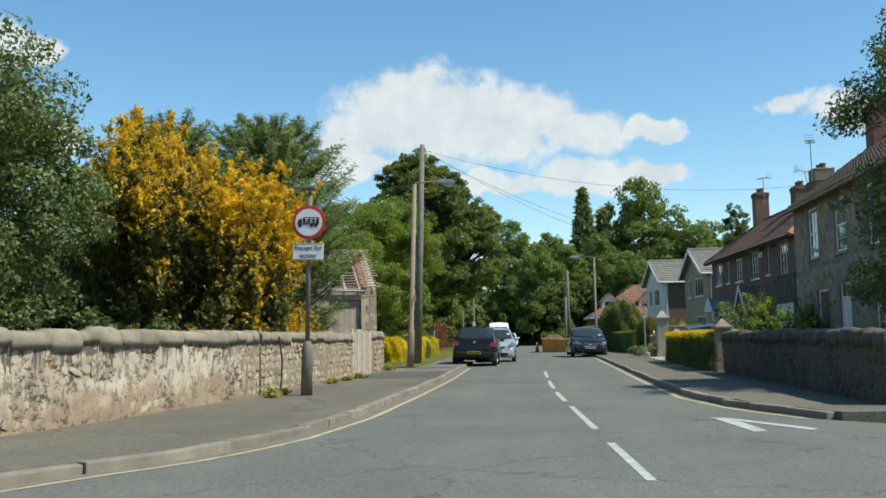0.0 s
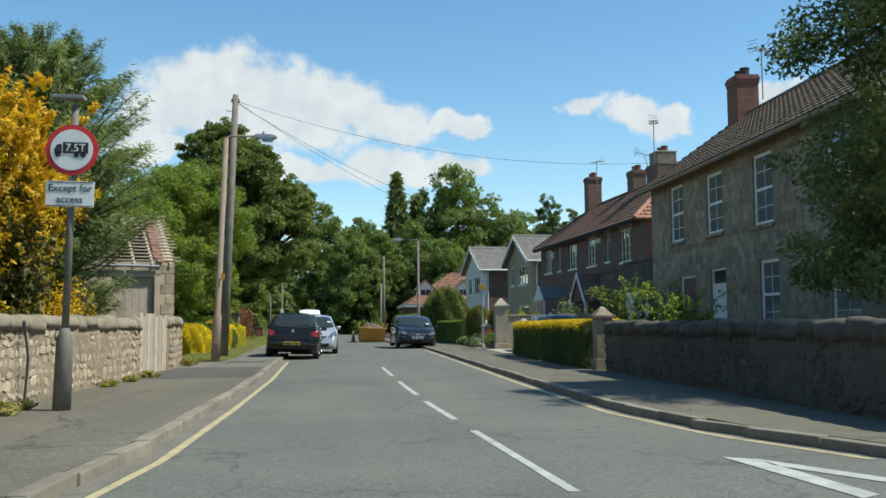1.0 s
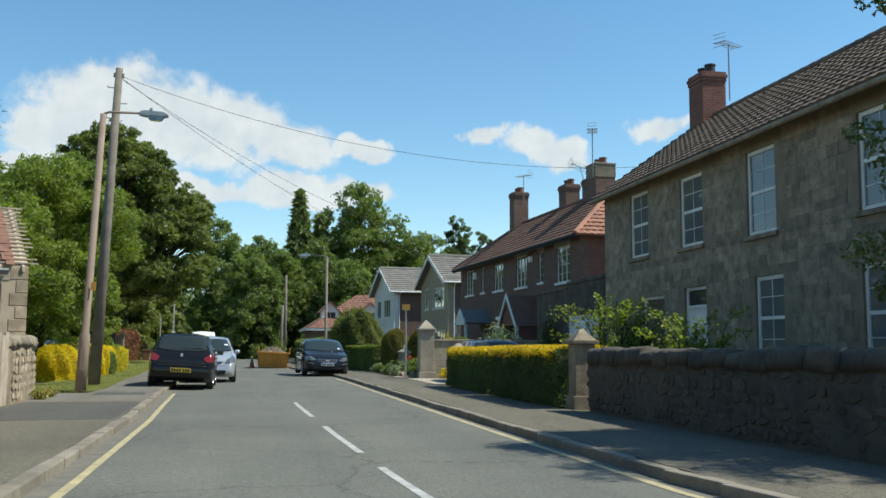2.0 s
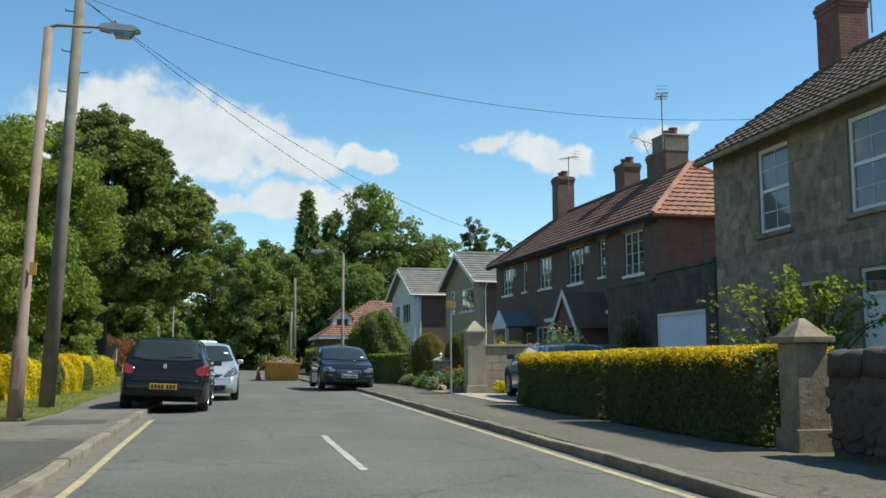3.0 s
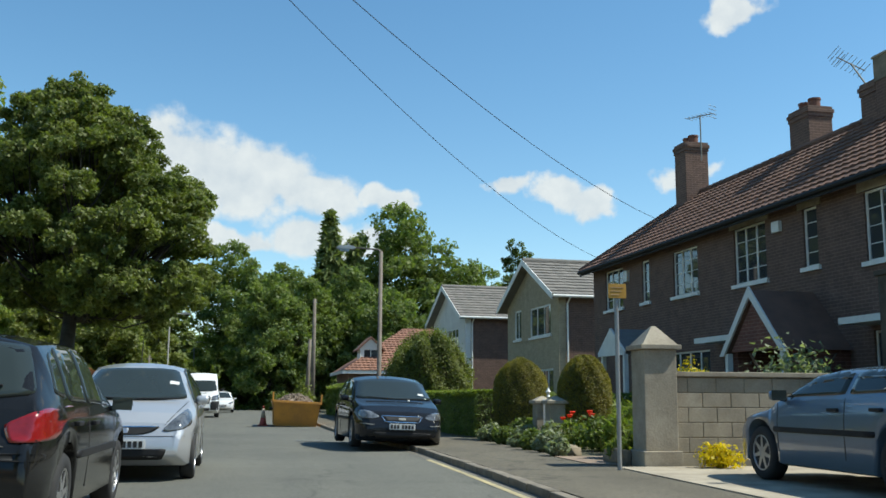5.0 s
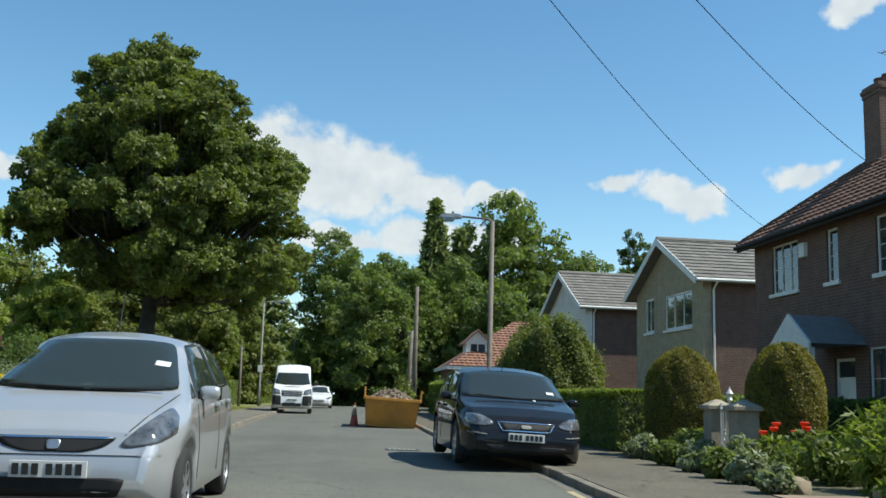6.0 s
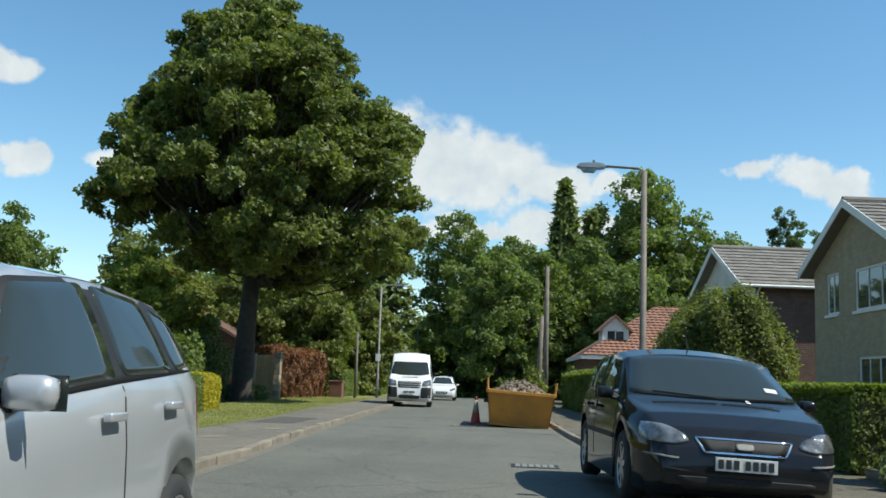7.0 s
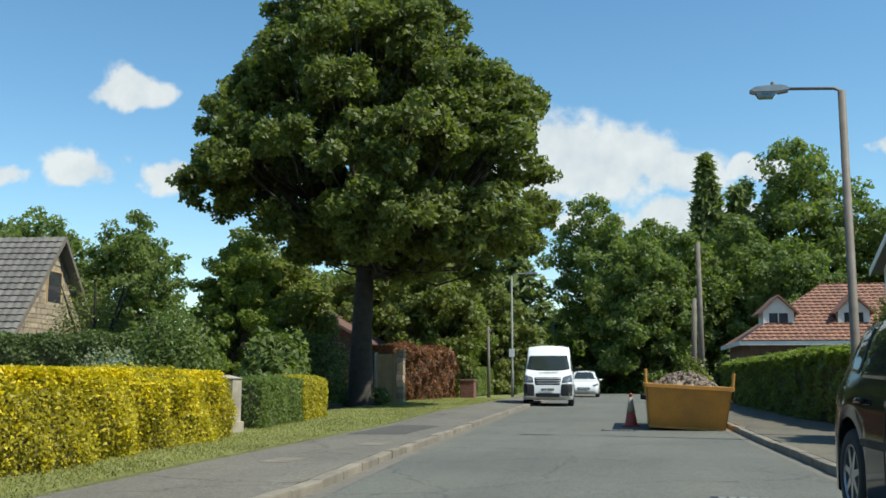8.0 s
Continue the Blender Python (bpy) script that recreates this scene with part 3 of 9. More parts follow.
def limbs(rng, trunk_top, trunk_r, base_r, lobes, lean=(0, 0)):
    bm = bmesh.new()
    x, y, z = trunk_top
    tube(bm, [(0, 0, -0.1), (0.0, 0.0, 0.25), (lean[0] * 0.3, lean[1] * 0.3, z * 0.4), (x, y, z)], [base_r * 1.35, base_r, (base_r + trunk_r) / 2, trunk_r], 12)
    main = []  # a few main limbs leave the trunk; the others branch from them
    for i, (lx, ly, lz, rx, ry, rz) in enumerate(lobes):
        end = Vector((lx, ly, lz))
        if i % 9 == 0 or not main:
            start = Vector((x * 0.9, y * 0.9, z * rng.uniform(0.72, 1.0)))
            main.append((start, end))
        else:
            a, b = min(main, key=lambda q: (q[1] - end).length)
            start = a.lerp(b, rng.uniform(0.35, 0.7))
        mid = start.lerp(end, 0.5) + Vector((rng.uniform(-0.1, 0.1), rng.uniform(-0.1, 0.1), -0.12 * (end - start).length))
        r = trunk_r * (rng.uniform(0.45, 0.65) if i % 9 == 0 else rng.uniform(0.15, 0.28))
        tube(bm, [start, mid, end], [r, r * 0.65, r * 0.25], 7)
        for _ in range(3):
            d = Vector(rng.normal(0, 1, 3)).normalized()
            tip = end + Vector((d.x * rx, d.y * ry, d.z * rz)) * 0.75
            tube(bm, [mid.lerp(end, rng.uniform(0.3, 0.9)), end.lerp(tip, 0.5) + Vector((0, 0, 0.1)), tip], [r * 0.35, r * 0.22, r * 0.08], 5)
    return bm


def tree(name, at, lobes, trunk_top, base_r, mat, label, clump=0.8, clumps=200, leaves=110, size=0.2, seed=1, category="tree", stretch=1.5, droop=0.0, group="", trunk_r=None, jitter=0.8):
    rng = np.random.default_rng(seed)
    root = thing(name, label, category, pose(*at, rz=0), group)
    part("trunk", limbs(rng, trunk_top, trunk_r or base_r * 0.6, base_r, lobes), BARK, root, smooth=True)
    pts, nor = crown_points(rng, lobes, clump, clumps, leaves)
    crown = new("crown", leaf_mesh("crown", pts, nor, size, mat, rng, stretch, jitter, droop))
    crown.parent = root
    return root


def round_lobes(rng, n, rx, ry, rz, z, size):
    """Lobes spread over an ellipsoid crown, uneven, with gaps."""
    out = [(0, 0, z, rx * 0.6, ry * 0.6, rz * 0.6)]
    p, d = shell_points(rng, n, inner=0.75)
    for q in p:
        s = size * rng.uniform(0.75, 1.3)
        out.append((q[0] * rx * 0.8, q[1] * ry * 0.8, z + q[2] * rz * 0.8, s, s, s * 0.75))
    return out


def profile_lobes(rng, profile, n, size, squash=0.72, offset=lambda z: 0.0):
    """Lobes set over a crown given by (height, radius) pairs, with some inside."""
    zs, rs = zip(*profile)
    out = []
    area = np.concatenate([[0], np.cumsum((np.array(rs[1:]) + np.array(rs[:-1]) + 0.5) * np.diff(zs))])
    for k in range(n):
        z = np.interp((k + rng.uniform(0, 1)) / n, area / area[-1], zs)
        r = float(np.interp(z, zs, rs))
        a = k * 2.399 + rng.uniform(-0.35, 0.35)
        s = size * rng.uniform(0.7, 1.25)
        d = max(0.0, r * rng.uniform(0.86, 1.08) - s * 0.75) * (1.0 if k % 4 else 0.45)
        out.append((math.cos(a) * d + offset(z), math.sin(a) * d, float(z), s, s, s * squash))
    return out


def shrub(name, at, r, h, mat, label, seed=1, size=0.07, leaves=2200, category="shrub", lumps=9, group="", stretch=1.5, kind=""):
    rng = np.random.default_rng(seed)
    pts, nor = [], []
    for k in range(lumps):
        a = rng.uniform(0, 6.28)
        d = rng.uniform(0, 0.6) * r if k else 0
        s = r * rng.uniform(0.4, 0.65)
        hh = h * rng.uniform(0.55, 1.0)
        p, e = shell_points(rng, leaves // lumps, inner=0.5)
        c = np.array((math.cos(a) * d, math.sin(a) * d, hh * 0.5))
        q = p * (s, s, hh * 0.5) + c
        pts.append(q)
        e[:, 2] += 0.35
        nor.append(e)
    root = thing(name, label, category, pose(*at), group, kind)
    bm = bmesh.new()
    for k in range(6):
        a = rng.uniform(0, 6.28)
        tube(bm, [(0, 0, -0.02), (math.cos(a) * r * 0.2, math.sin(a) * r * 0.2, h * 0.4), (math.cos(a) * r * 0.55, math.sin(a) * r * 0.55, h * 0.8)], [0.02 * h + 0.01, 0.012 * h, 0.004 * h], 5)
    part("stem", bm, BARK, root)
    ob = new("foliage", leaf_mesh("foliage", np.concatenate(pts), np.concatenate(nor), size, mat, rng, stretch))
    ob.parent = root
    return root


def hedge_mesh(name, path, width, height, mat, seed, size=0.035, density=900, top_round=0.12, lumpy=0.04, sides=(True, True)):
    """A clipped hedge along a path of (x, y): leaves on its faces."""
    rng = np.random.default_rng(seed)
    pts, nor = [], []
    for (xa, ya), (xb, yb) in zip(path, path[1:]):
        length = math.hypot(xb - xa, yb - ya)
        ux, uy = (xb - xa) / length, (yb - ya) / length
        px, py = -uy, ux
        for face, area in (("l", height), ("r", height), ("t", width)):
            n = int(density * length * area)
            s = rng.uniform(0, length, n)
            if face == "t":
                w = rng.uniform(-width / 2, width / 2, n)
                z = np.full(n, height) - top_round * (np.abs(w) / (width / 2)) ** 4
                out = np.array((0, 0, 1.0))
            else:
                sign = 1 if face == "l" else -1
                z = rng.uniform(0.02, height, n)
                w = sign * (width / 2 - top_round * np.clip((z - height + 0.25) / 0.25, 0, 1) ** 2)
                out = np.array((px * sign, py * sign, 0.15))
            lump = lumpy * np.sin(s * 3.1 + seed) * np.sin(z * 4.3 + s * 1.7) + rng.normal(0, 0.025, n) - np.abs(rng.normal(0, 0.03, n))
            w = w + (0 if face == "t" else lump * (1 if face == "l" else -1))
            z = z + (lump if face == "t" else 0)
            pts.append(np.stack([xa + ux * s + px * w, ya + uy * s + py * w, z], 1))
            nor.append(np.tile(out, (n, 1)))
    for (xa, ya), (xb, yb), sgn in ((path[0], path[1], -1), (path[-1], path[-2], -1)):
        length = math.hypot(xb - xa, yb - ya)
        ux, uy = (xb - xa) / length, (yb - ya) / length
        n = int(density * width * height)
        w, z = rng.uniform(-width / 2, width / 2, n), rng.uniform(0.02, height - 0.03, n)
        o = rng.normal(0, 0.03, n)
        pts.append(np.stack([xa - uy * w + ux * o, ya + ux * w + uy * o, z], 1))
        nor.append(np.tile((-ux, -uy, 0.1), (n, 1)))
    return leaf_mesh(name, np.concatenate(pts), np.concatenate(nor), size, mat, rng, 1.5, 0.7)


def hedge(path, width, height, mat, core_mat, label, seed, z=0.1, size=0.05, density=900, cap_mat=None, cap_from=0.8, lumpy=0.04):
    """A clipped hedge: twiggy core and leaves; cap_mat: leaves of another colour towards the top."""
    root = thing("hedge", label, "hedge", pose(0, 0, z))
    bm = bmesh.new()
    for (xa, ya), (xb, yb) in zip(path, path[1:]):
        length = math.hypot(xb - xa, yb - ya)
        px, py = -(yb - ya) / length, (xb - xa) / length
        w = width / 2 - 0.06 - lumpy
        quad = [(xa + px * w, ya + py * w), (xb + px * w, yb + py * w), (xb - px * w, yb - py * w), (xa - px * w, ya - py * w)]
        prism(bm, quad, 0.0, height - 0.08 - lumpy, "z")
    part("twig_core", bm, core_mat, root)
    ob = new("foliage", hedge_mesh("foliage", path, width, height, mat, seed, size, density, 0.1 + lumpy * 0.6, lumpy))
    ob.parent = root
    # cap leaves: true new growth on some hedges, painted sunlight on others
    if cap_mat:
        rng = np.random.default_rng(seed + 50)
        pts = []
        for (xa, ya), (xb, yb) in zip(path, path[1:]):
            length = math.hypot(xb - xa, yb - ya)
            ux, uy = (xb - xa) / length, (yb - ya) / length
            n = int(4200 * length)
            s, w = rng.uniform(0, length, n), rng.uniform(-width / 2 - 0.05, width / 2 + 0.05, n)
            zz = height - (1 - cap_from) * height * rng.uniform(0, 1, n) ** 1.4 * (0.35 + 1.1 * np.abs(np.sin(s * 2.3 + seed) * np.sin(s * 5.7)) + 0.5 * np.abs(np.sin(s * 13.0))) * (np.abs(w) > width * 0.4) + rng.uniform(-0.02, 0.07, n)
            wave = lumpy * np.sin(s * 3.1 + seed) * np.sin(zz * 4.3 + s * 1.7)
            w = w + np.sign(w) * wave * (np.abs(w) > width * 0.4)
            zz = zz - 0.1 * np.clip((np.abs(w) - width * 0.3) / (width * 0.2), 0, 1) ** 2 * (lumpy > 0.05)
            pts.append(np.stack([xa + ux * s - uy * w, ya + uy * s + ux * w, zz], 1))
        pts = np.concatenate(pts)
        ob = new("growth_and_sunlit_top", leaf_mesh("growth_and_sunlit_top", pts, np.tile((0, 0, 1.0), (len(pts), 1)), size * 1.05, cap_mat, rng, 1.6, 0.8))
        ob.parent = root
        tagged(ob, "bright top leaves, new growth on some hedges, painted sunlight on others")
    return root


# ---- ground, road and footways ----
LEFT_KERB = [(7.0, -4.7), (8.0, -4.1), (8.8, -3.74), (9.4, -3.46), (10.1, -3.03), (11.1, -2.68), (12.4, -2.4), (15, -2.2), (20, -2.2), (27, -2.28), (31, -2.42), (37, -2.6), (55, -3.0), (59, -3.3), (75, -4.1), (82, -4.4), (110, -5.3), (165, -7.2)]
RIGHT_KERB = [(14.0, 4.0), (16.0, 3.3), (18.5, 2.92), (24, 2.85), (45, 2.85), (50.5, 2.8), (54, 2.45), (58, 2.05), (64, 1.8), (70, 1.65), (85, 1.2), (110, 0.45), (165, -1.5)]
LEFT_BACK = [(7.0, -6.45), (9.5, -5.9), (13, -5.35), (16, -5.05), (19, -4.82), (27.2, -4.65), (33, -4.9), (40, -4.3), (50, -4.6), (57, -5.0), (66, -5.3), (75, -6.1), (85, -6.4), (110, -7.3), (165, -9.2)]
RIGHT_BACK = [(14.0, 5.0), (20, 4.75), (36, 4.62), (44, 4.75), (52, 4.75), (56, 4.5), (64, 4.0), (75, 3.6), (85, 3.2), (110, 2.4), (165, 0.5)]
YS = [7.0, 7.5, 8.0, 8.4, 8.8, 9.2, 9.5, 10, 10.5, 11, 11.7, 12.4] + [13 + 0.5 * k for k in range(30)] + [28 + 1.0 * k for k in range(62)] + [90 + 5.0 * k for k in range(16)]


def ribbon(name, left, right, ys, z, mat, label, depth=0.0, kind="structure"):
    """A strip of ground between two lines x(y), with a skirt of the given depth."""
    bm = bmesh.new()
    rows = []
    for y in ys:
        a, b = left(y), right(y)
        zz = z(y) if callable(z) else z
        rows.append([bm.verts.new((a + (b - a) * k / 4, y, zz)) for k in range(5)])
    for r, s in zip(rows, rows[1:]):
        for k in range(4):
            bm.faces.new((r[k], r[k + 1], s[k + 1], s[k]))
    if depth:
        edges = [e for e in bm.edges if e.is_boundary]
        ex = bmesh.ops.extrude_edge_only(bm, edges=edges)
        for v in [g for g in ex["geom"] if isinstance(g, bmesh.types.BMVert)]:
            v.co.z -= depth
    return tagged(new(name, finish(bm, name, mat)), label, name.split("_")[0], "", kind)


def lk(y):
    return lerp_at(LEFT_KERB, y)


def rk(y):
    return lerp_at(RIGHT_KERB, y)


bm = bmesh.new()
bmesh.ops.create_grid(bm, x_segments=60, y_segments=60, size=900)
for v in bm.verts:
    v.co.y += 120
    v.co.z = -0.06
single("ground", bm, EARTH, "dark soil and rough ground under the gardens", "ground", "structure")

# the carriageway: the main road, and the mouth of the junction where the drive begins
bm = bmesh.new()
rows = []
for y in [-40, -10, 0, 4] + YS:
    a = lk(y) if y >= 7 else -42.0
    b = rk(y) if y >= 14 else (4.0 + (14 - y) * 1.0 if y > 12 else 42.0)
    if y < 0:
        a, b = -42.0, 42.0
    rows.append([bm.verts.new((a + (b - a) * k / 6, y, 0.0)) for k in range(7)])
for r, s in zip(rows, rows[1:]):
    for k in range(6):
        bm.faces.new((r[k], r[k + 1], s[k + 1], s[k]))
single("road", bm, ASPHALT, "worn grey asphalt road with patched surface", "road", "structure")

ribbon("pavement_left", lambda y: lerp_at(LEFT_BACK, y) - 0.02, lambda y: lk(y) - 0.13, [y for y in YS if y <= 31], lambda y: 0.1, PAVING, "patched asphalt footway beside the stone wall", 0.15)
ribbon("pavement_left_far", lambda y: lerp_at(LEFT_BACK, y) - 0.02, lambda y: lk(y) - 0.13, [y for y in YS if y >= 31], lambda y: 0.1, PAVING_PALE, "pale worn footway beside the verge", 0.15)
ribbon("pavement_right", lambda y: rk(y) + 0.13, lambda y: lerp_at(RIGHT_BACK, y) + 0.05, [y for y in YS if y >= 14], lambda y: 0.1, PAVING, "asphalt footway along the garden walls", 0.15)
ribbon("garden_ground_left", lambda y: -60, lambda y: lerp_at(LEFT_BACK, y), YS, lambda y: 0.09, EARTH, "shaded garden soil behind the wall", 0.14)
ribbon("garden_ground_right", lambda y: lerp_at(RIGHT_BACK, y), lambda y: 60, [y for y in YS if y >= 14], lambda y: 0.09, EARTH, "front garden soil", 0.14)
ribbon("lawn_verge", lambda y: lerp_at([(34.5, -4.9), (36, -6.0), (50, -6.2), (56, -6.6), (62, -7.4), (72, -9), (90, -10), (165, -13)], y), lambda y: lerp_at([(34.5, -4.1), (37, -4.05), (41, -4.3), (45, -4.5), (50, -4.65), (57, -5.0), (66, -5.3), (75, -6.1), (85, -6.4), (165, -9.2)], y), [34.5, 35] + [y for y in YS if y >= 36], lambda y: 0.125, LAWN, "narrow mown grass verge beside the footway", 0.1)
ribbon("driveway", lambda y: lerp_at(RIGHT_BACK, y) + 0.0, lambda y: 11.0, [38.8, 39.5, 41, 44.4], lambda y: 0.115, CONCRETE, "pale concrete driveway between the gate piers", 0.05)
ribbon("driveway_brick", lambda y: lerp_at(RIGHT_BACK, y) - 0.15, lambda y: 10.0, [45.0, 46, 47.0], lambda y: 0.112, DRIVE, "reddish paved drive crossing", 0.05)

# grass blades on the verge
rng = np.random.default_rng(5)
n = 110000
gy = rng.uniform(0, 1, n) ** 1.5 * 57.5 + 34.5
ge = np.interp(gy, [34.5, 36, 50, 56, 62, 72, 90], [-4.9, -6.0, -6.2, -6.6, -7.4, -9, -10])
gf = np.interp(gy, [34.5, 37, 41, 45, 50, 57, 66, 75, 90], [-4.1, -4.05, -4.3, -4.5, -4.65, -5.0, -5.3, -6.1, -6.6])
gx = ge + (gf - ge) * rng.uniform(0, 1.03, n)
blades = np.stack([gx, gy, np.full(n, 0.142)], 1)
grass = new("verge_grass", leaf_mesh("verge_grass", blades, np.tile((0.45, -0.2, 0.8), (n, 1)), 0.015, LEAF_GRASS, rng, 2.8, 0.9, 1.0))
tagged(grass, "short green grass blades on the verge", "grass", "", "stuff")


# kerb stones, one by one
def kerb_line(fn, y0, y1, side, label):
    root = thing("kerb", label, "kerb", kind="structure")
    bm = bmesh.new()
    box(bm, -0.07, 0.07, -0.447, 0.447, -0.14, 0.035, bevel=0.018)
    stone = finish(bm, "kerb_stone", KERB)
    y = y0
    k = 0
    rest = bmesh.new()
    r = random.Random(3)
    while y < y1:
        x = fn(y)
        dx, dy = fn(y + 0.1) - fn(y - 0.1), 0.2
        ang = math.degrees(math.atan2(-dx, dy))
        step = 0.91 * math.cos(radians(ang))
        x = fn(y + step / 2)
        if y < 92:
            shared("kerb_stone", stone, root, pose(x + side * 0.07, y + step / 2, 0.064 + r.uniform(-0.010, 0.008), r.uniform(-0.6, 0.6), r.uniform(-2.0, 2.0), ang + r.uniform(-1.0, 1.0)))
        y += step
    for ya, yb in zip(np.arange(92, 164, 4.0), np.arange(96, 168, 4.0)):
        prism(rest, [(fn(ya), ya), (fn(yb), yb), (fn(yb) + side * 0.14, yb), (fn(ya) + side * 0.14, ya)], -0.05, 0.105, "z")
    part("far_kerb", rest, KERB, root)


kerb_line(lk, 7.1, 92, -1, "row of worn grey kerb stones")
kerb_line(rk, 14.1, 92, 1, "row of worn grey kerb stones")


# painted lines
def line(name, fn, y0, y1, width, mat, label, step=0.5, z=0.004):
    bm = bmesh.new()
    rows = []
    r = random.Random(int(y0 * 10))
    count = max(2, int((y1 - y0) / step) + 1)
    for k in range(count):
        y = y0 + (y1 - y0) * k / (count - 1)
        x = fn(y)
        w = width * (1 + r.uniform(-0.08, 0.08))
        rows.append((bm.verts.new((x - w / 2, y, z)), bm.verts.new((x + w / 2, y, z))))
    for a, b in zip(rows, rows[1:]):
        bm.faces.new((a[0], a[1], b[1], b[0]))
    return tagged(new(name, finish(bm, name, mat)), label, "road marking", "", "structure")


line("gutter_strip", lambda y: lk(y) + 0.09, 7.3, 90, 0.19, GUTTER, "strip of pale grit in the gutter beside the kerb", z=0.003)
line("gutter_strip", lambda y: rk(y) - 0.09, 14.4, 90, 0.19, GUTTER, "strip of pale grit in the gutter beside the kerb", z=0.003)
line("yellow_line", lambda y: lk(y) + 0.24, 7.3, 36.2, 0.085, YELLOW_PAINT, "single worn yellow no-waiting line by the kerb")
line("yellow_line", lambda y: rk(y) - 0.18, 14.2, 48.0, 0.085, YELLOW_PAINT, "single worn yellow no-waiting line by the kerb")
for y0, y1 in ((9.0, 11.6), (13.1, 16.8), (18.0, 20.7), (22.0, 25.6), (27.6, 31.9)):
    line("centre_dash", lambda q: lerp_at([(9, 1.3), (13.2, 1.06), (16.6, 0.87), (20, 0.68), (24, 0.54), (31, 0.38)], q), y0, y1, 0.085, WHITE_PAINT, "white painted centre line dash")
bm = bmesh.new()
prism(bm, [(2.62, 14.5), (2.84, 14.35), (2.95, 12.7), (2.78, 12.6)], 0.003, 0.006, "z")
prism(bm, [(2.84, 14.4), (3.55, 12.9), (3.42, 12.75), (2.84, 14.0)], 0.003, 0.006, "z")
single("give_way_triangle", bm, WHITE_PAINT, "white painted give-way triangle on the road", "road marking", "structure")
for y, x, w in ((57.6, -4.2, 0.35), (60.6, -3.95, 0.4)):
    bm = boxes((x - w / 2, x + w / 2, y - 0.35, y + 0.35, 0.098, 0.104))
    single("patch", bm, KERB, "pale repair patch in the footway", "paving patch", "structure")
for x, y, w, d in ((0.9, 55.6, 0.55, 0.5), (-0.6, 67.2, 0.6, 0.5)):
    cover = thing("manhole_cover", "cast-iron manhole cover set in the asphalt", "manhole cover", pose(x, y, 0))
    part("frame", boxes((-w / 2 - 0.05, w / 2 + 0.05, -d / 2 - 0.05, d / 2 + 0.05, -0.03, 0.004)), DARK_METAL, cover)
    lid = part("lid", boxes((-w / 2, w / 2, -d / 2, d / 2, 0.0, 0.007)), DARK_METAL, cover)
    for i in range(6):
        part("rib", boxes((-w / 2 + w * i / 6 + 0.012, -w / 2 + w * (i + 1) / 6 - 0.012, -d / 2 + 0.02, d / 2 - 0.02, 0.007, 0.011)), STEEL_DULL, lid)
for i, (ya, yb, xa, xb) in enumerate(((25.9, 30.4, -4.6, -2.46), (62.8, 66.0, -5.1, -4.1), (33.5, 34.6, -3.9, -2.8))):
    bm = bmesh.new()
    prism(bm, [(xa, ya), (xb, ya + 0.2), (xb - 0.05, yb), (xa, yb + 0.4)], 0.098, 0.1035, "z")
    single("patch", bm, PATCH_DARK, "darker asphalt repair patch in the footway", "paving patch", "structure")


# ---- houses ----
def wall_with_holes(bm, u0, u1, z0, z1, holes, thick, put):
    """A wall in (u, z) with rectangular holes (ua, ub, za, zb) right through it. put(u, depth, z) gives the place."""
    us = sorted({u0, u1, *[h[0] for h in holes], *[h[1] for h in holes]})
    zs = sorted({z0, z1, *[h[2] for h in holes], *[h[3] for h in holes]})

    def hole(u, z):
        return any(h[0] < u < h[1] and h[2] < z < h[3] for h in holes)
    cells = {}
    for i in range(len(us) - 1):
        for j in range(len(zs) - 1):
            if not hole((us[i] + us[i + 1]) / 2, (zs[j] + zs[j + 1]) / 2):
                cells[i, j] = True
    cache = {}

    def v(i, j, d):
        if (i, j, d) not in cache:
            cache[i, j, d] = bm.verts.new(put(us[i], thick * d, zs[j]))
        return cache[i, j, d]
    for i, j in cells:
        bm.faces.new((v(i, j, 0), v(i + 1, j, 0), v(i + 1, j + 1, 0), v(i, j + 1, 0)))
        bm.faces.new((v(i, j, 1), v(i, j + 1, 1), v(i + 1, j + 1, 1), v(i + 1, j, 1)))
        for di, dj, a, b in ((-1, 0, (0, 0), (0, 1)), (1, 0, (1, 0), (1, 1)), (0, -1, (0, 0), (1, 0)), (0, 1, (0, 1), (1, 1))):
            if (i + di, j + dj) not in cells:
                p, q = (i + a[0], j + a[1]), (i + b[0], j + b[1])
                bm.faces.new((v(*p, 0), v(*p, 1), v(*q, 1), v(*q, 0)))


class Side:
    """A vertical face of a house: place = base + u * along + z up, with depth going into the house."""

    def __init__(self, base, along, inward):
        self.b, self.a, self.i = Vector((*base, 0)), Vector((*along, 0)), Vector((*inward, 0))

    def __call__(self, u, d, z):
        return self.b + self.a * u + self.i * d + Vector((0, 0, z))

    def box(self, bm, u0, u1, d0, d1, z0, z1):
        vs = [bm.verts.new(self(u, d, z)) for z in (z0, z1) for d in (d0, d1) for u in (u0, u1)]
        for q in ((0, 2, 3, 1), (4, 5, 7, 6), (0, 1, 5, 4), (2, 6, 7, 3), (0, 4, 6, 2), (1, 3, 7, 5)):
            bm.faces.new([vs[i] for i in q])
        return bm


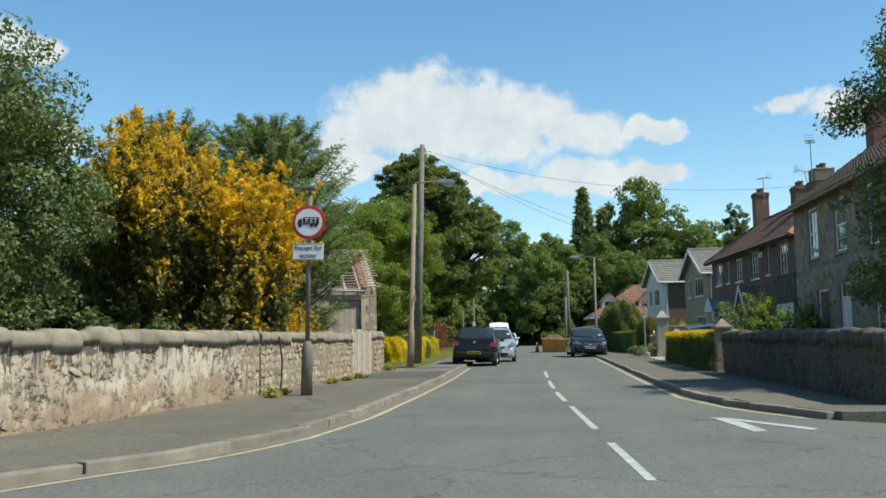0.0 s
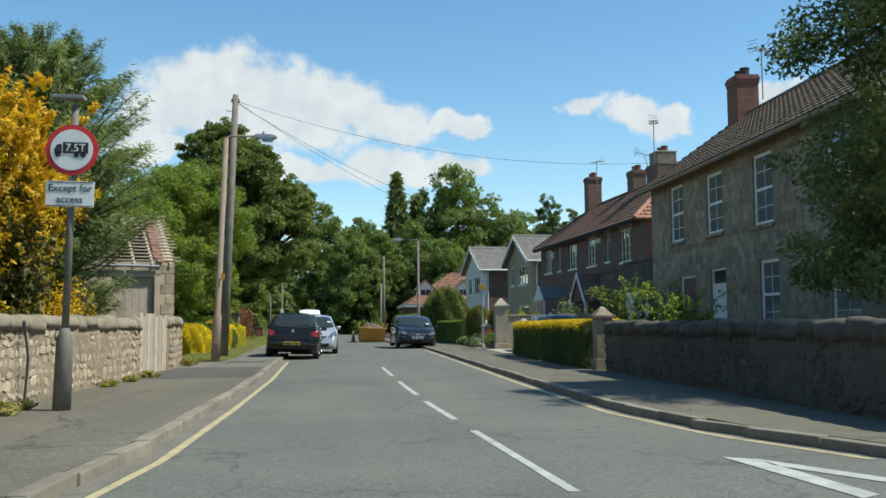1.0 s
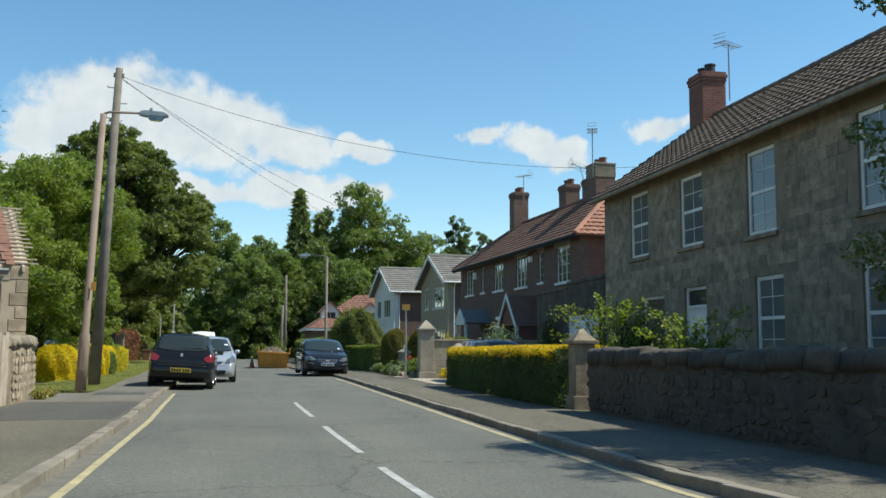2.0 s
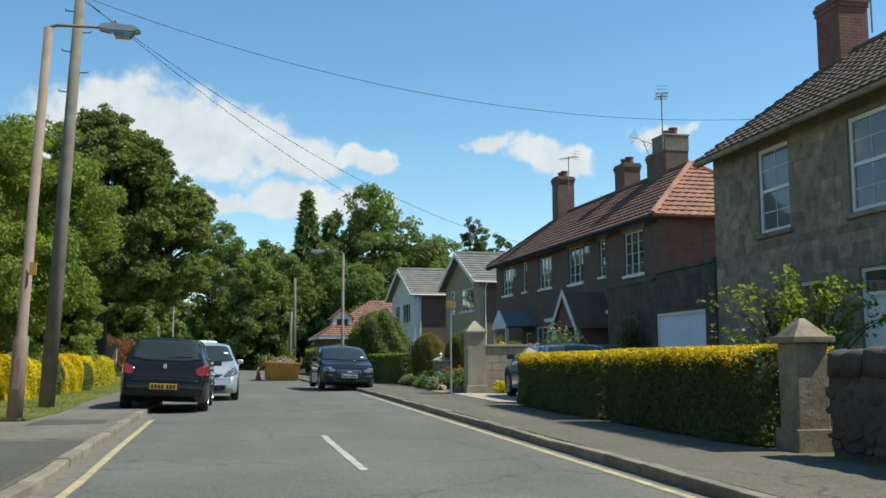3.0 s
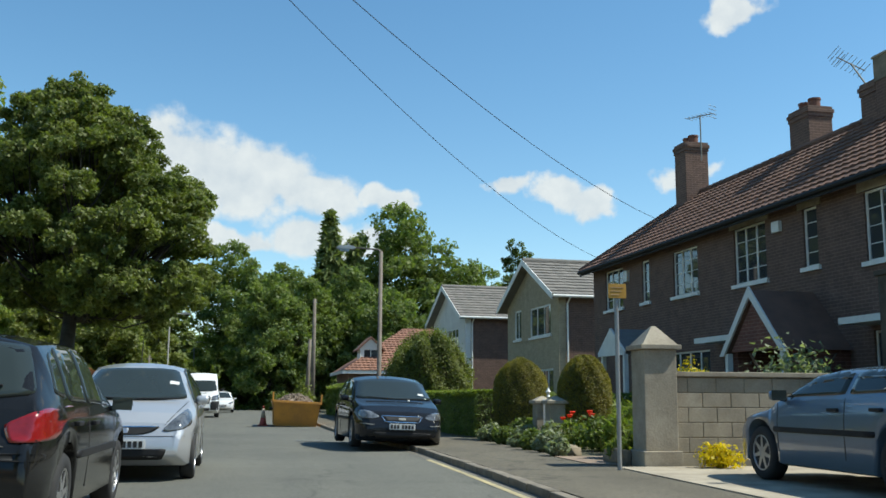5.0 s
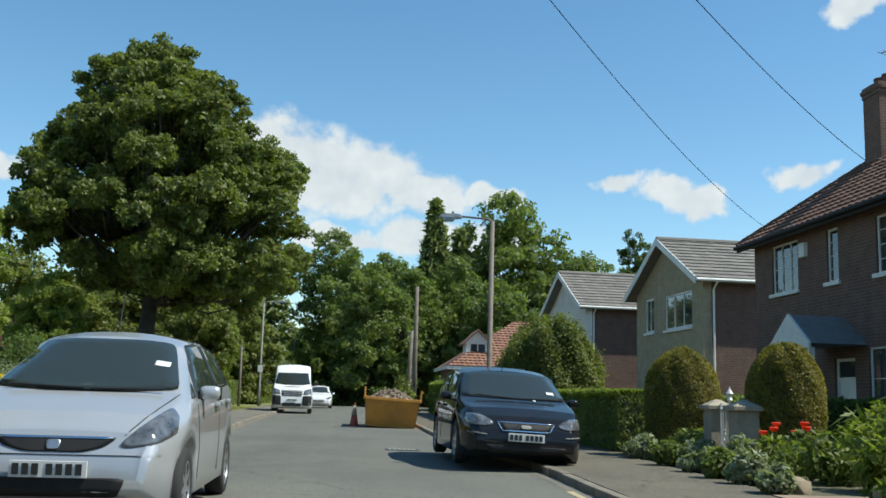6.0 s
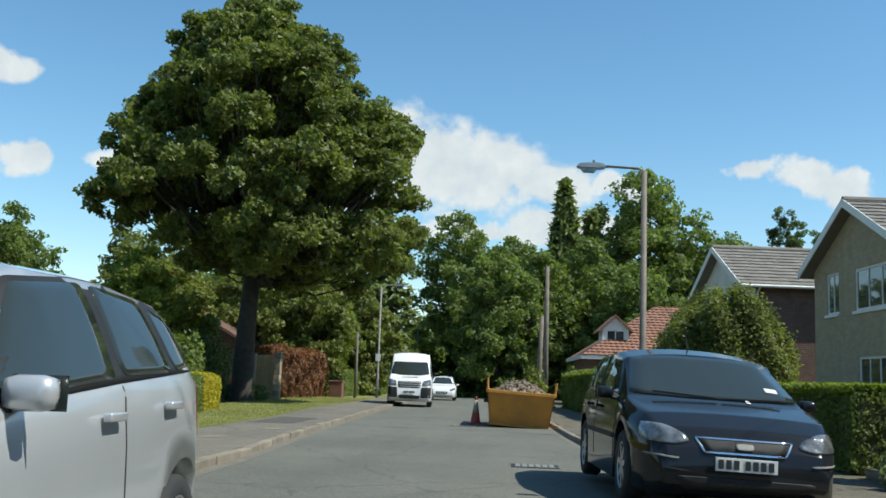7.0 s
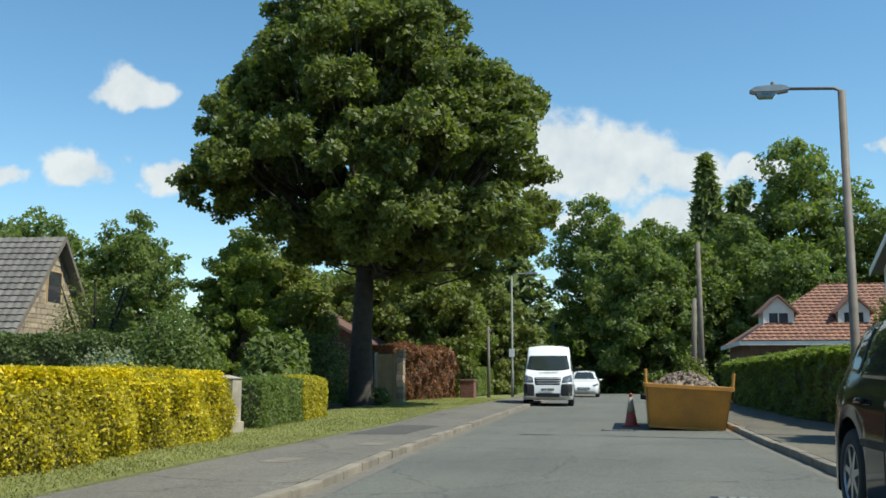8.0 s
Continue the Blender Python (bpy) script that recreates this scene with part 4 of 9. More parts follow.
def window(parent, side, u0, u1, z0, z1, cols=2, rows=1, sash=False, sill=True, frame_mat=None, glazing=0, lintel=None, curtain=True, recess=0.09, name="window", t=0.045, glass=None):
    """A window in an opening: frame, mullions, one pane per light, sill, lintel, curtains behind."""
    fm = frame_mat or WHITE_FRAME
    w = new(name)
    w.parent = parent
    bm = bmesh.new()
    d0, d1 = recess, recess + 0.07
    side.box(bm, u0, u0 + t, d0, d1, z0, z1)
    side.box(bm, u1 - t, u1, d0, d1, z0, z1)
    side.box(bm, u0 + t, u1 - t, d0, d1, z0, z0 + t)
    side.box(bm, u0 + t, u1 - t, d0, d1, z1 - t, z1)
    part("window_frame", bm, fm, w)
    def bar(*dims, name="glazing_bar"):
        b = bmesh.new()
        side.box(b, *dims)
        part(name, b, fm, w)
    for c in range(1, cols):
        u = u0 + (u1 - u0) * c / cols
        bar(u - 0.022, u + 0.022, d0 + 0.008, d1 - 0.008, z0 + t, z1 - t, name="mullion")
    if sash:
        zm = (z0 + z1) / 2
        bar(u0 + t, u1 - t, d0 + 0.004, d1 - 0.012, zm - 0.035, zm + 0.035, name="sash_rail")
    for r in range(1, rows):
        z = z0 + (z1 - z0) * r / rows
        for c in range(cols):
            ua, ub = u0 + (u1 - u0) * c / cols + 0.03, u0 + (u1 - u0) * (c + 1) / cols - 0.03
            bar(max(ua, u0 + t), min(ub, u1 - t), d0 + 0.02, d1 - 0.02, z - 0.008, z + 0.008)
    for c in range(cols):
        for g in range(1, glazing):
            u = u0 + (u1 - u0) * (c + g / glazing) / cols
            bar(u - 0.007, u + 0.007, d0 + 0.021, d1 - 0.021, z0 + t, z1 - t)
    for c in range(cols):
        bm = bmesh.new()
        ua, ub = u0 + (u1 - u0) * c / cols + 0.03, u0 + (u1 - u0) * (c + 1) / cols - 0.03
        side.box(bm, ua, ub, d0 + 0.03, d0 + 0.036, z0 + 0.04, z1 - 0.04)
        part("pane", bm, glass or GLASS, w)
    if sill:
        bm = bmesh.new()
        side.box(bm, u0 - 0.08, u1 + 0.08, -0.07, d0, z0 - 0.09, z0)
        part("window_sill", bm, sill if sill is not True else CONCRETE, w)
    if lintel:
        bm = bmesh.new()
        side.box(bm, u0 - 0.16, u1 + 0.16, -0.025, d0 - 0.002, z1, z1 + 0.2)
        part("lintel", bm, lintel, w)
    return w


def panel_door(parent, side, u0, u1, z0, z1, mat, light=True, name="front_door"):
    d = new(name)
    d.parent = parent
    bm = bmesh.new()
    side.box(bm, u0, u0 + 0.07, 0.06, 0.14, z0, z1)
    side.box(bm, u1 - 0.07, u1, 0.06, 0.14, z0, z1)
    side.box(bm, u0 + 0.07, u1 - 0.07, 0.06, 0.14, z1 - 0.07, z1)
    if light:
        side.box(bm, u0 + 0.07, u1 - 0.07, 0.06, 0.14, z1 - 0.5, z1 - 0.43)
    part("door_frame", bm, WHITE_FRAME, d)
    top = z1 - 0.5 if light else z1 - 0.07
    bm = bmesh.new()
    side.box(bm, u0 + 0.07, u1 - 0.07, 0.10, 0.14, z0, top)
    m = (u0 + u1) / 2
    for a, b in ((u0 + 0.15, m - 0.05), (m + 0.05, u1 - 0.15)):
        for c, e in ((z0 + 0.2, z0 + 0.8), (z0 + 0.95, top - 0.15)):
            side.box(bm, a, b, 0.088, 0.10, c, e)
    part("leaf", bm, mat, d)
    if light:
        bm = bmesh.new()
        side.box(bm, u0 + 0.07, u1 - 0.07, 0.09, 0.096, z1 - 0.43, z1 - 0.07)
        part("pane", bm, GLASS, d)
    bm = bmesh.new()
    side.box(bm, u1 - 0.2, u1 - 0.15, 0.05, 0.10, z0 + 1.0, z0 + 1.05)
    part("door_handle", bm, CHROME, d)
    return d


def tile_slope(parent, origin, across, up_slope, width_at, length, mat, course=0.33, piece=0.30, label="", name="tiles", thick=0.062, roll=0.03):
    """Courses of tiles on a slope. origin: the lower left corner; width_at(s): the (from, to) across at s up the slope. One mesh of lapped, slightly rolled tiles."""
    a, u = Vector(across).normalized(), Vector(up_slope).normalized()
    n = a.cross(u).normalized()
    if n.z < 0:
        n = -n
    verts, faces = [], []
    r = random.Random(int(length * 100))
    rows = int(length / course) + 1
    for k in range(rows):
        s0, s1 = k * course - 0.02, min((k + 1) * course + 0.05, length + 0.02)
        lo, hi = width_at(min(max(s0, 0), length))
        lo2, hi2 = width_at(min(s1, length))
        x = lo
        while x < hi - 0.02:
            xe = min(x + piece, hi)
            lift = r.uniform(-0.004, 0.004)
            xs = [x + 0.004, (x + xe) / 2, xe - 0.004]
            base = len(verts)
            for s, h in ((s0, thick + lift), (s1, 0.004 + lift)):
                for i, xx in enumerate(xs):
                    xc = min(max(xx, lo2), hi2) if s == s1 else xx
                    verts.append(Vector(origin) + a * xc + u * s + n * (h + (roll if i == 1 else 0)))
            for i, xx in enumerate(xs):
                verts.append(Vector(origin) + a * xx + u * s0 + n * (lift - 0.01))
            faces += [(base, base + 1, base + 4, base + 3), (base + 1, base + 2, base + 5, base + 4), (base + 6, base + 7, base + 1, base), (base + 7, base + 8, base + 2, base + 1)]
            x = xe
    mesh = mesh_from(name, [tuple(v) for v in verts], faces, mat)
    ob = new(name, mesh)
    ob.parent = parent
    tagged(ob, label, kind="stuff")
    return ob


def chimney(parent, at, w, d, z0, z1, mat, pots=2, pot_mat=None, rendered=0.0):
    """A stack with a shallow corbel and squat pots; rendered: height of a cement coat below the top."""
    c = new("chimney")
    c.parent = parent
    c.matrix_basis = pose(*at, 0)
    if rendered:
        rows = (("brick_shaft", 0, z0, z1 - rendered, mat), ("cement_coat", 0.02, z1 - rendered, z1 - 0.06, COPING), ("capping", 0.045, z1 - 0.06, z1, CONCRETE))
    else:
        rows = (("brick_shaft", 0, z0, z1 - 0.3, mat), ("corbel", 0.025, z1 - 0.3, z1 - 0.18, mat), ("corbel", 0.05, z1 - 0.18, z1 - 0.08, mat), ("capping", 0.015, z1 - 0.08, z1, mat))
    for nm, g, za, zb, m in rows:
        part(nm, boxes((-w / 2 - g, w / 2 + g, -d / 2 - g, d / 2 + g, za, zb), bevel=0.008), m, c)
    part("flashing", boxes((-w / 2 - 0.05, w / 2 + 0.05, -d / 2 - 0.05, d / 2 + 0.05, z0 - 0.1, z0 + 0.12)), LEAD, c)
    for k in range(pots):
        y = -d / 2 + d * (k + 0.5) / pots
        bm = bmesh.new()
        lathe(bm, [(0.16, 0), (0.155, 0.05), (0.15, 0.2), (0.17, 0.22), (0.17, 0.27), (0.12, 0.27), (0.115, 0.1)], 14, (0, y, z1 - 0.01))
        part("chimney_pot", bm, pot_mat or CLAY_POT, c, smooth=False)
    return c


def aerial(at, h, seed, label, yaw=0, lean=0):
    root = thing("tv_aerial", label, "aerial", pose(*at, lean, 0, 0) @ pose(0, 0, 0, 0, 0, yaw))
    part("mast", tube(bmesh.new(), [(0, 0, 0), (0, 0, h)], 0.022, 6), STEEL_DULL, root)
    part("boom", tube(bmesh.new(), [(-0.5, 0, h - 0.05), (0.5, 0, h - 0.0)], 0.015, 5), STEEL_DULL, root)
    for k in range(7):
        x = -0.45 + 0.15 * k
        part("element", tube(bmesh.new(), [(x, -0.22, h - 0.03), (x, 0.22, h - 0.03)], 0.009, 4), STEEL_DULL, root)
    bm = bmesh.new()
    for z in (-0.18, -0.06, 0.08, 0.2):
        tube(bm, [(-0.48, -0.2, h + z), (-0.48, 0.2, h + z)], 0.009, 4)
    part("reflector", bm, STEEL_DULL, root)
    return root


def gutter(parent, a, b, mat=None):
    bm = bmesh.new()
    tube(bm, [a, b], 0.06, 8)
    part("gutter", bm, mat or PLASTIC_BLACK, parent)


# -- the stone house beside the dark garden wall
def stone_house():
    h = thing("stone_house", "two-storey dark sandstone house with brown tiled roof and white sash windows", "house", pose(9.75, 38.6, 0.1))
    L, W, E, R = 16.0, 6.3, 5.68, 7.92
    side = Side((0, 0), (0, -1), (1, 0))  # u runs towards the start
    up = [(1.95, 3.15, 3.5, 5.28), (5.1, 6.3, 3.48, 5.2), (8.35, 9.5, 3.4, 5.2), (12.2, 13.3, 3.4, 5.15)]
    low = [(8.6, 9.7, 0.8, 2.53), (12.2, 13.4, 0.8, 2.5)]
    door = (5.25, 6.4, 0.0, 2.5)
    arch = (2.7, 4.1, 0.0, 2.4)
    bm = bmesh.new()
    wall_with_holes(bm, 0, L, -0.1, E, up + low + [door, arch], 0.35, side)
    part("wall", bm, MORTAR_DARK, h, "dark weathered sandstone front wall")
    for y, n in ((0, "gable_wall"), (-L, "gable_wall")):
        bm = bmesh.new()
        prism(bm, [(0.35, -0.1), (W, -0.1), (W, E), (W / 2, R - 0.1), (0.05, E), (0.35, E - 0.05)], y, y + (-0.35 if y == 0 else 0.35), "y")
        part(n, bm, MORTAR_DARK, h)
    part("back_wall", boxes((W, W + 0.3, -L, 0, -0.1, E)), MORTAR_DARK, h)
    part("floor_slab", boxes((0.4, W - 0.05, -L + 0.4, -0.4, 2.72, 2.85)), TIMBER_PALE, h)
    for w in up:
        window(h, side, *w, cols=1, rows=4, sash=True, glazing=2, sill=STONE_DARK, recess=0.05, t=0.085, glass=GLASS_NET)
    for w in low:
        window(h, side, *w, cols=1, rows=4, sash=True, glazing=2, sill=STONE_DARK, recess=0.05, t=0.085, glass=GLASS_NET)
    panel_door(h, side, *door, WHITE_FRAME)
    panel_door(h, side, *arch, BRICK_BROWN, light=False, name="porch_door")
    # roof: two slopes of rolled tiles
    rise, run = R - E, W / 2 + 0.35
    sl = math.hypot(rise * run / (W / 2), run)
    k = rise / (W / 2)
    bm = bmesh.new()
    prism(bm, [(-0.35, E - 0.35 * k), (W / 2, R), (W + 0.35, E - 0.35 * k), (W + 0.35, E - 0.35 * k - 0.12), (W / 2, R - 0.14), (-0.35, E - 0.35 * k - 0.12)], -L - 0.12, 0.12, "y")
    part("roof", bm, TILE_WEATHERED, h)
    tile_slope(h, (-0.36, 0.14, E - 0.35 * k + 0.01), (0, -1, 0), (1, 0, k), lambda s: (0, L + 0.28), sl, TILE_WEATHERED, 0.32, 0.28, "rolled brown clay tiles with moss")
    bm = bmesh.new()
    for j in range(int(L / 0.45)):
        tube(bm, [(W / 2, 0.1 - 0.45 * j, R + 0.04), (W / 2, 0.1 - 0.45 * j - 0.44, R + 0.055)], 0.11, 8)
    part("ridge_tiles", bm, TILE_WEATHERED, h)
    gutter(h, (-0.4, 0.1, E - 0.35 * k - 0.05), (-0.4, -L - 0.1, E - 0.35 * k - 0.05), STONE_DARK)
    chimney(h, (W / 2 - 0.03, -0.55, 0), 0.75, 0.9, R - 0.5, R + 1.4, BRICK_RED, 2, DARK_METAL)
    # proud stones over the front, coursed and uneven
    r = random.Random(8)
    meshes = []
    for k2 in range(5):
        b = bmesh.new()
        box(b, -0.009, 0.05, -0.5, 0.5, -0.5, 0.5, bevel=0.008)
        for v in b.verts:
            v.co += Vector((0, r.uniform(-0.012, 0.012), r.uniform(-0.012, 0.012)))
        meshes.append(finish(b, "stone", STONE_DARK))
    z = 0.0
    holes = up + low + [door, arch]
    while z < E - 0.25:
        hh = r.choice((0.16, 0.2, 0.24, 0.28))
        hh = min(hh, E - 0.05 - z)
        u = r.uniform(-0.3, 0)
        while u < L - 0.1:
            ww = r.uniform(0.25, 0.7)
            ua, ub = max(u, 0.0), min(u + ww, L)
            ok = ub - ua > 0.12 and all(ub < q[0] - 0.02 or ua > q[1] + 0.02 or z + hh < q[2] - 0.1 or z > q[3] + 0.02 for q in holes)
            if ok and u < 13:
                shared("stone", r.choice(meshes), h, Matrix.LocRotScale((0.0, -(ua + ub) / 2, z + hh / 2), None, (1, ub - ua - 0.005, hh - 0.005)))
            u += ww
        z += hh
    return h


# -- terrace: hipped roof, brown walls, three chimneys
def terrace():
    ang = 3.0
    h = thing("terrace_row", "row of two-storey brown terraced houses under one hipped red-brown tiled roof", "house", pose(11.55, 45.9, 0.1, 0, 0, ang))
    L, W, E, R = 16.85, 5.2, 5.55, 7.56
    side = Side((0, 0), (0, 1), (1, 0))
    up = TERRACE_WINDOWS
    low = [(6.4, 8.2, 0.9, 2.25), (8.9, 11.3, 0.9, 2.25), (0.6, 2.4, 0.9, 2.3)]
    doors = [(3.85, 4.75, 0.0, 2.05), (11.85, 12.75, 0.0, 2.05)]
    bm = bmesh.new()
    wall_with_holes(bm, 0, 5.4, -0.1, E, [w for w in up + low + doors if w[1] < 5.4 and w[0] < 5.3], 0.3, side)
    part("wall", bm, BRICK_BROWN, h, "brown brick wall")
    bm = bmesh.new()
    wall_with_holes(bm, 5.404, L, -0.1, E, [w for w in up + low + doors if w[0] > 5.35 or w[1] > 5.42], 0.3, side)
    part("wall", bm, BRICK_BROWN, h, "dark brown brick wall")
    part("end_wall", boxes((0.3, W, 0, 0.3, -0.1, E)), BRICK_RED, h, "red brick end wall")
    part("end_wall", boxes((0.3, W, L - 0.3, L, -0.1, E)), BRICK_BROWN, h)
    part("back_wall", boxes((W, W + 0.3, 0, L, -0.1, E)), BRICK_BROWN, h)
    part("floor_slab", boxes((0.35, W - 0.05, 0.35, L - 0.35, 2.65, 2.8)), TIMBER_PALE, h)
    for i, w in enumerate(up):
        wide = w[1] - w[0]
        window(h, side, *w, cols=3 if wide > 1 else 1, rows=4, sill=WHITE_FRAME, recess=0.05, lintel=CONCRETE if w[0] < 9 else None)
    for w in low:
        window(h, side, *w, cols=4, rows=2, sill=WHITE_FRAME, recess=0.05)
    for d in doors:
        panel_door(h, side, *d, WHITE_FRAME)
    k = (R - E) / (W / 2)
    o = 0.35
    hip = W / 2
    bm = bmesh.new()
    ze = E - o * k
    pts = [bm.verts.new(p) for p in ((-o, -o, ze), (W + o, -o, ze), (W + o, L + o, ze), (-o, L + o, ze), (W / 2, hip, R), (W / 2, L - hip, R))]
    for q in ((0, 1, 4), (1, 2, 5, 4), (2, 3, 5), (3, 0, 4, 5), (0, 3, 2, 1)):
        bm.faces.new([pts[i] for i in q])
    part("roof", bm, TILE_BROWN, h)
    run = W / 2 + o
    sl = math.hypot(run, run * k)
    tile_slope(h, (-o, L + o, ze + 0.01), (0, -1, 0), (1, 0, k), lambda s: (s / sl * (hip + o), L + 2 * o - s / sl * (hip + o)), sl, TILE_BROWN, 0.30, 0.27, "rolled red-brown clay tiles")
    # hip end in the brightened tile, which paints the sun falling on this side
    tile_slope(h, (-o, -o, ze + 0.01), (1, 0, 0), (0, 1, (R - ze) / (hip + o)), lambda s: (s / math.hypot(hip + o, R - ze) * run, W + 2 * o - s / math.hypot(hip + o, R - ze) * run), math.hypot(hip + o, R - ze), TILE_HIP_SUNLIT, 0.30, 0.27, "red clay tiles on the hip end, brightened as if sunlit")
    for a, b in (((-o, -o, ze), (W / 2, hip, R)), ((W + o, -o, ze), (W / 2, hip, R)), ((-o, L + o, ze), (W / 2, L - hip, R)), ((W / 2, hip, R), (W / 2, L - hip, R))):
        bm = bmesh.new()
        va, vb = Vector(a), Vector(b)
        n = int((vb - va).length / 0.4)
        for j in range(n):
            tube(bm, [va.lerp(vb, j / n) + Vector((0, 0, 0.05)), va.lerp(vb, (j + 0.97) / n) + Vector((0, 0, 0.065))], 0.10, 8)
        part("ridge_tiles", bm, TILE_HIP_SUNLIT if a[1] < 0 else TILE_BROWN, h)
    part("fascia", boxes((-o - 0.02, -o, -o, L + o, ze - 0.14, ze)), PLASTIC_BLACK, h)
    gutter(h, (-o - 0.06, -o, ze - 0.02), (-o - 0.06, L + o, ze - 0.02))
    chimney(h, (W / 2 + 0.25, 4.5, 0), 0.9, 0.98, R - 0.6, 8.98, BRICK_BROWN, 2, rendered=0.62)
    chimney(h, (W / 2 + 0.25, 5.31, 0), 0.84, 0.56, R - 0.6, 8.46, BRICK_BROWN, 1)
    chimney(h, (W / 2 + 0.35, 8.4, 0), 0.7, 0.9, R - 0.8, 8.72, BRICK_BROWN, 2)
    chimney(h, (W / 2 - 0.15, 14.25, 0), 0.8, 0.75, R - 0.6, 9.25, BRICK_BROWN, 2)
    # gabled porch with white bargeboards
    porch = new("porch")
    porch.parent = h
    c = 4.3  # middle of the porch
    part("porch_wall", boxes((-1.3, 0, c - 1.15, c - 0.95, -0.1, 2.0)), BRICK_RED, porch)
    part("porch_wall", boxes((-1.3, 0, c + 0.95, c + 1.15, -0.1, 2.0)), BRICK_RED, porch)
    bm = bmesh.new()
    prism(bm, [(c - 1.25, 1.95), (c, 3.25), (c + 1.25, 1.95), (c + 1.1, 1.95), (c, 3.05), (c - 1.1, 1.95)], -1.5, 0, "x")
    part("porch_roof", bm, TILE_BROWN, porch)
    bm = bmesh.new()
    prism(bm, [(c - 1.3, 1.9), (c, 3.33), (c + 1.3, 1.9), (c + 1.12, 1.9), (c, 3.1), (c - 1.12, 1.9)], -1.55, -1.51, "x")
    part("bargeboard", bm, WHITE_FRAME, porch, "white painted bargeboard")
    part("corner_post", boxes((-1.5, -1.38, c + 1.02, c + 1.14, 0.0, 1.95)), WHITE_FRAME, porch, "white painted corner post")
    part("corner_post", boxes((-1.5, -1.38, c - 1.14, c - 1.02, 0.0, 1.95)), WHITE_FRAME, porch, "white painted corner post")
    bm = bmesh.new()
    prism(bm, [(c - 0.95, 1.98), (c, 3.02), (c + 0.95, 1.98)], -1.45, -1.35, "x")
    part("porch_gable", bm, BRICK_RED, porch)
    # far porch with a blue-grey roof and white columns
    porch = new("porch")
    porch.parent = h
    bm = bmesh.new()
    prism(bm, [(11.3, 2.3), (12.25, 2.98), (13.2, 2.3)], -1.3, 0, "x")
    part("porch_roof", bm, PORCH_BLUE, porch, "blue-grey porch roof")
    bm = bmesh.new()
    prism(bm, [(11.3, 2.32), (12.25, 3.0), (13.2, 2.32), (13.2, 2.2), (11.3, 2.2)], -1.36, -1.3, "x")
    part("porch_front", bm, WHITE_FRAME, porch)
    for y in (11.45, 13.05):
        part("post", boxes((-1.3, -1.18, y - 0.06, y + 0.06, 0.0, 2.22)), WHITE_FRAME, porch)
    # flat bay canopy
    part("canopy", boxes((-0.7, 0, 6.2, 8.4, 2.35, 2.48), (-0.7, 0, 0.4, 2.5, 2.4, 2.53)), WHITE_FRAME, h)
    part("alarm_box", boxes((-0.1, 0, 5.35, 5.65, 4.75, 5.0), bevel=0.01), SIGN_WHITE, h)
    part("alarm_box", boxes((-0.1, 0, 13.85, 14.15, 4.6, 4.95), bevel=0.01), SIGN_WHITE, h)
    return h


TERRACE_WINDOWS = [(1.07, 2.47, 3.65, 5.06), (4.03, 4.55, 3.8, 5.1), (6.05, 7.5, 3.75, 5.14), (9.4, 10.85, 3.8, 5.06), (12.42, 12.94, 3.84, 5.1), (14.37, 15.8, 3.84, 5.12)]


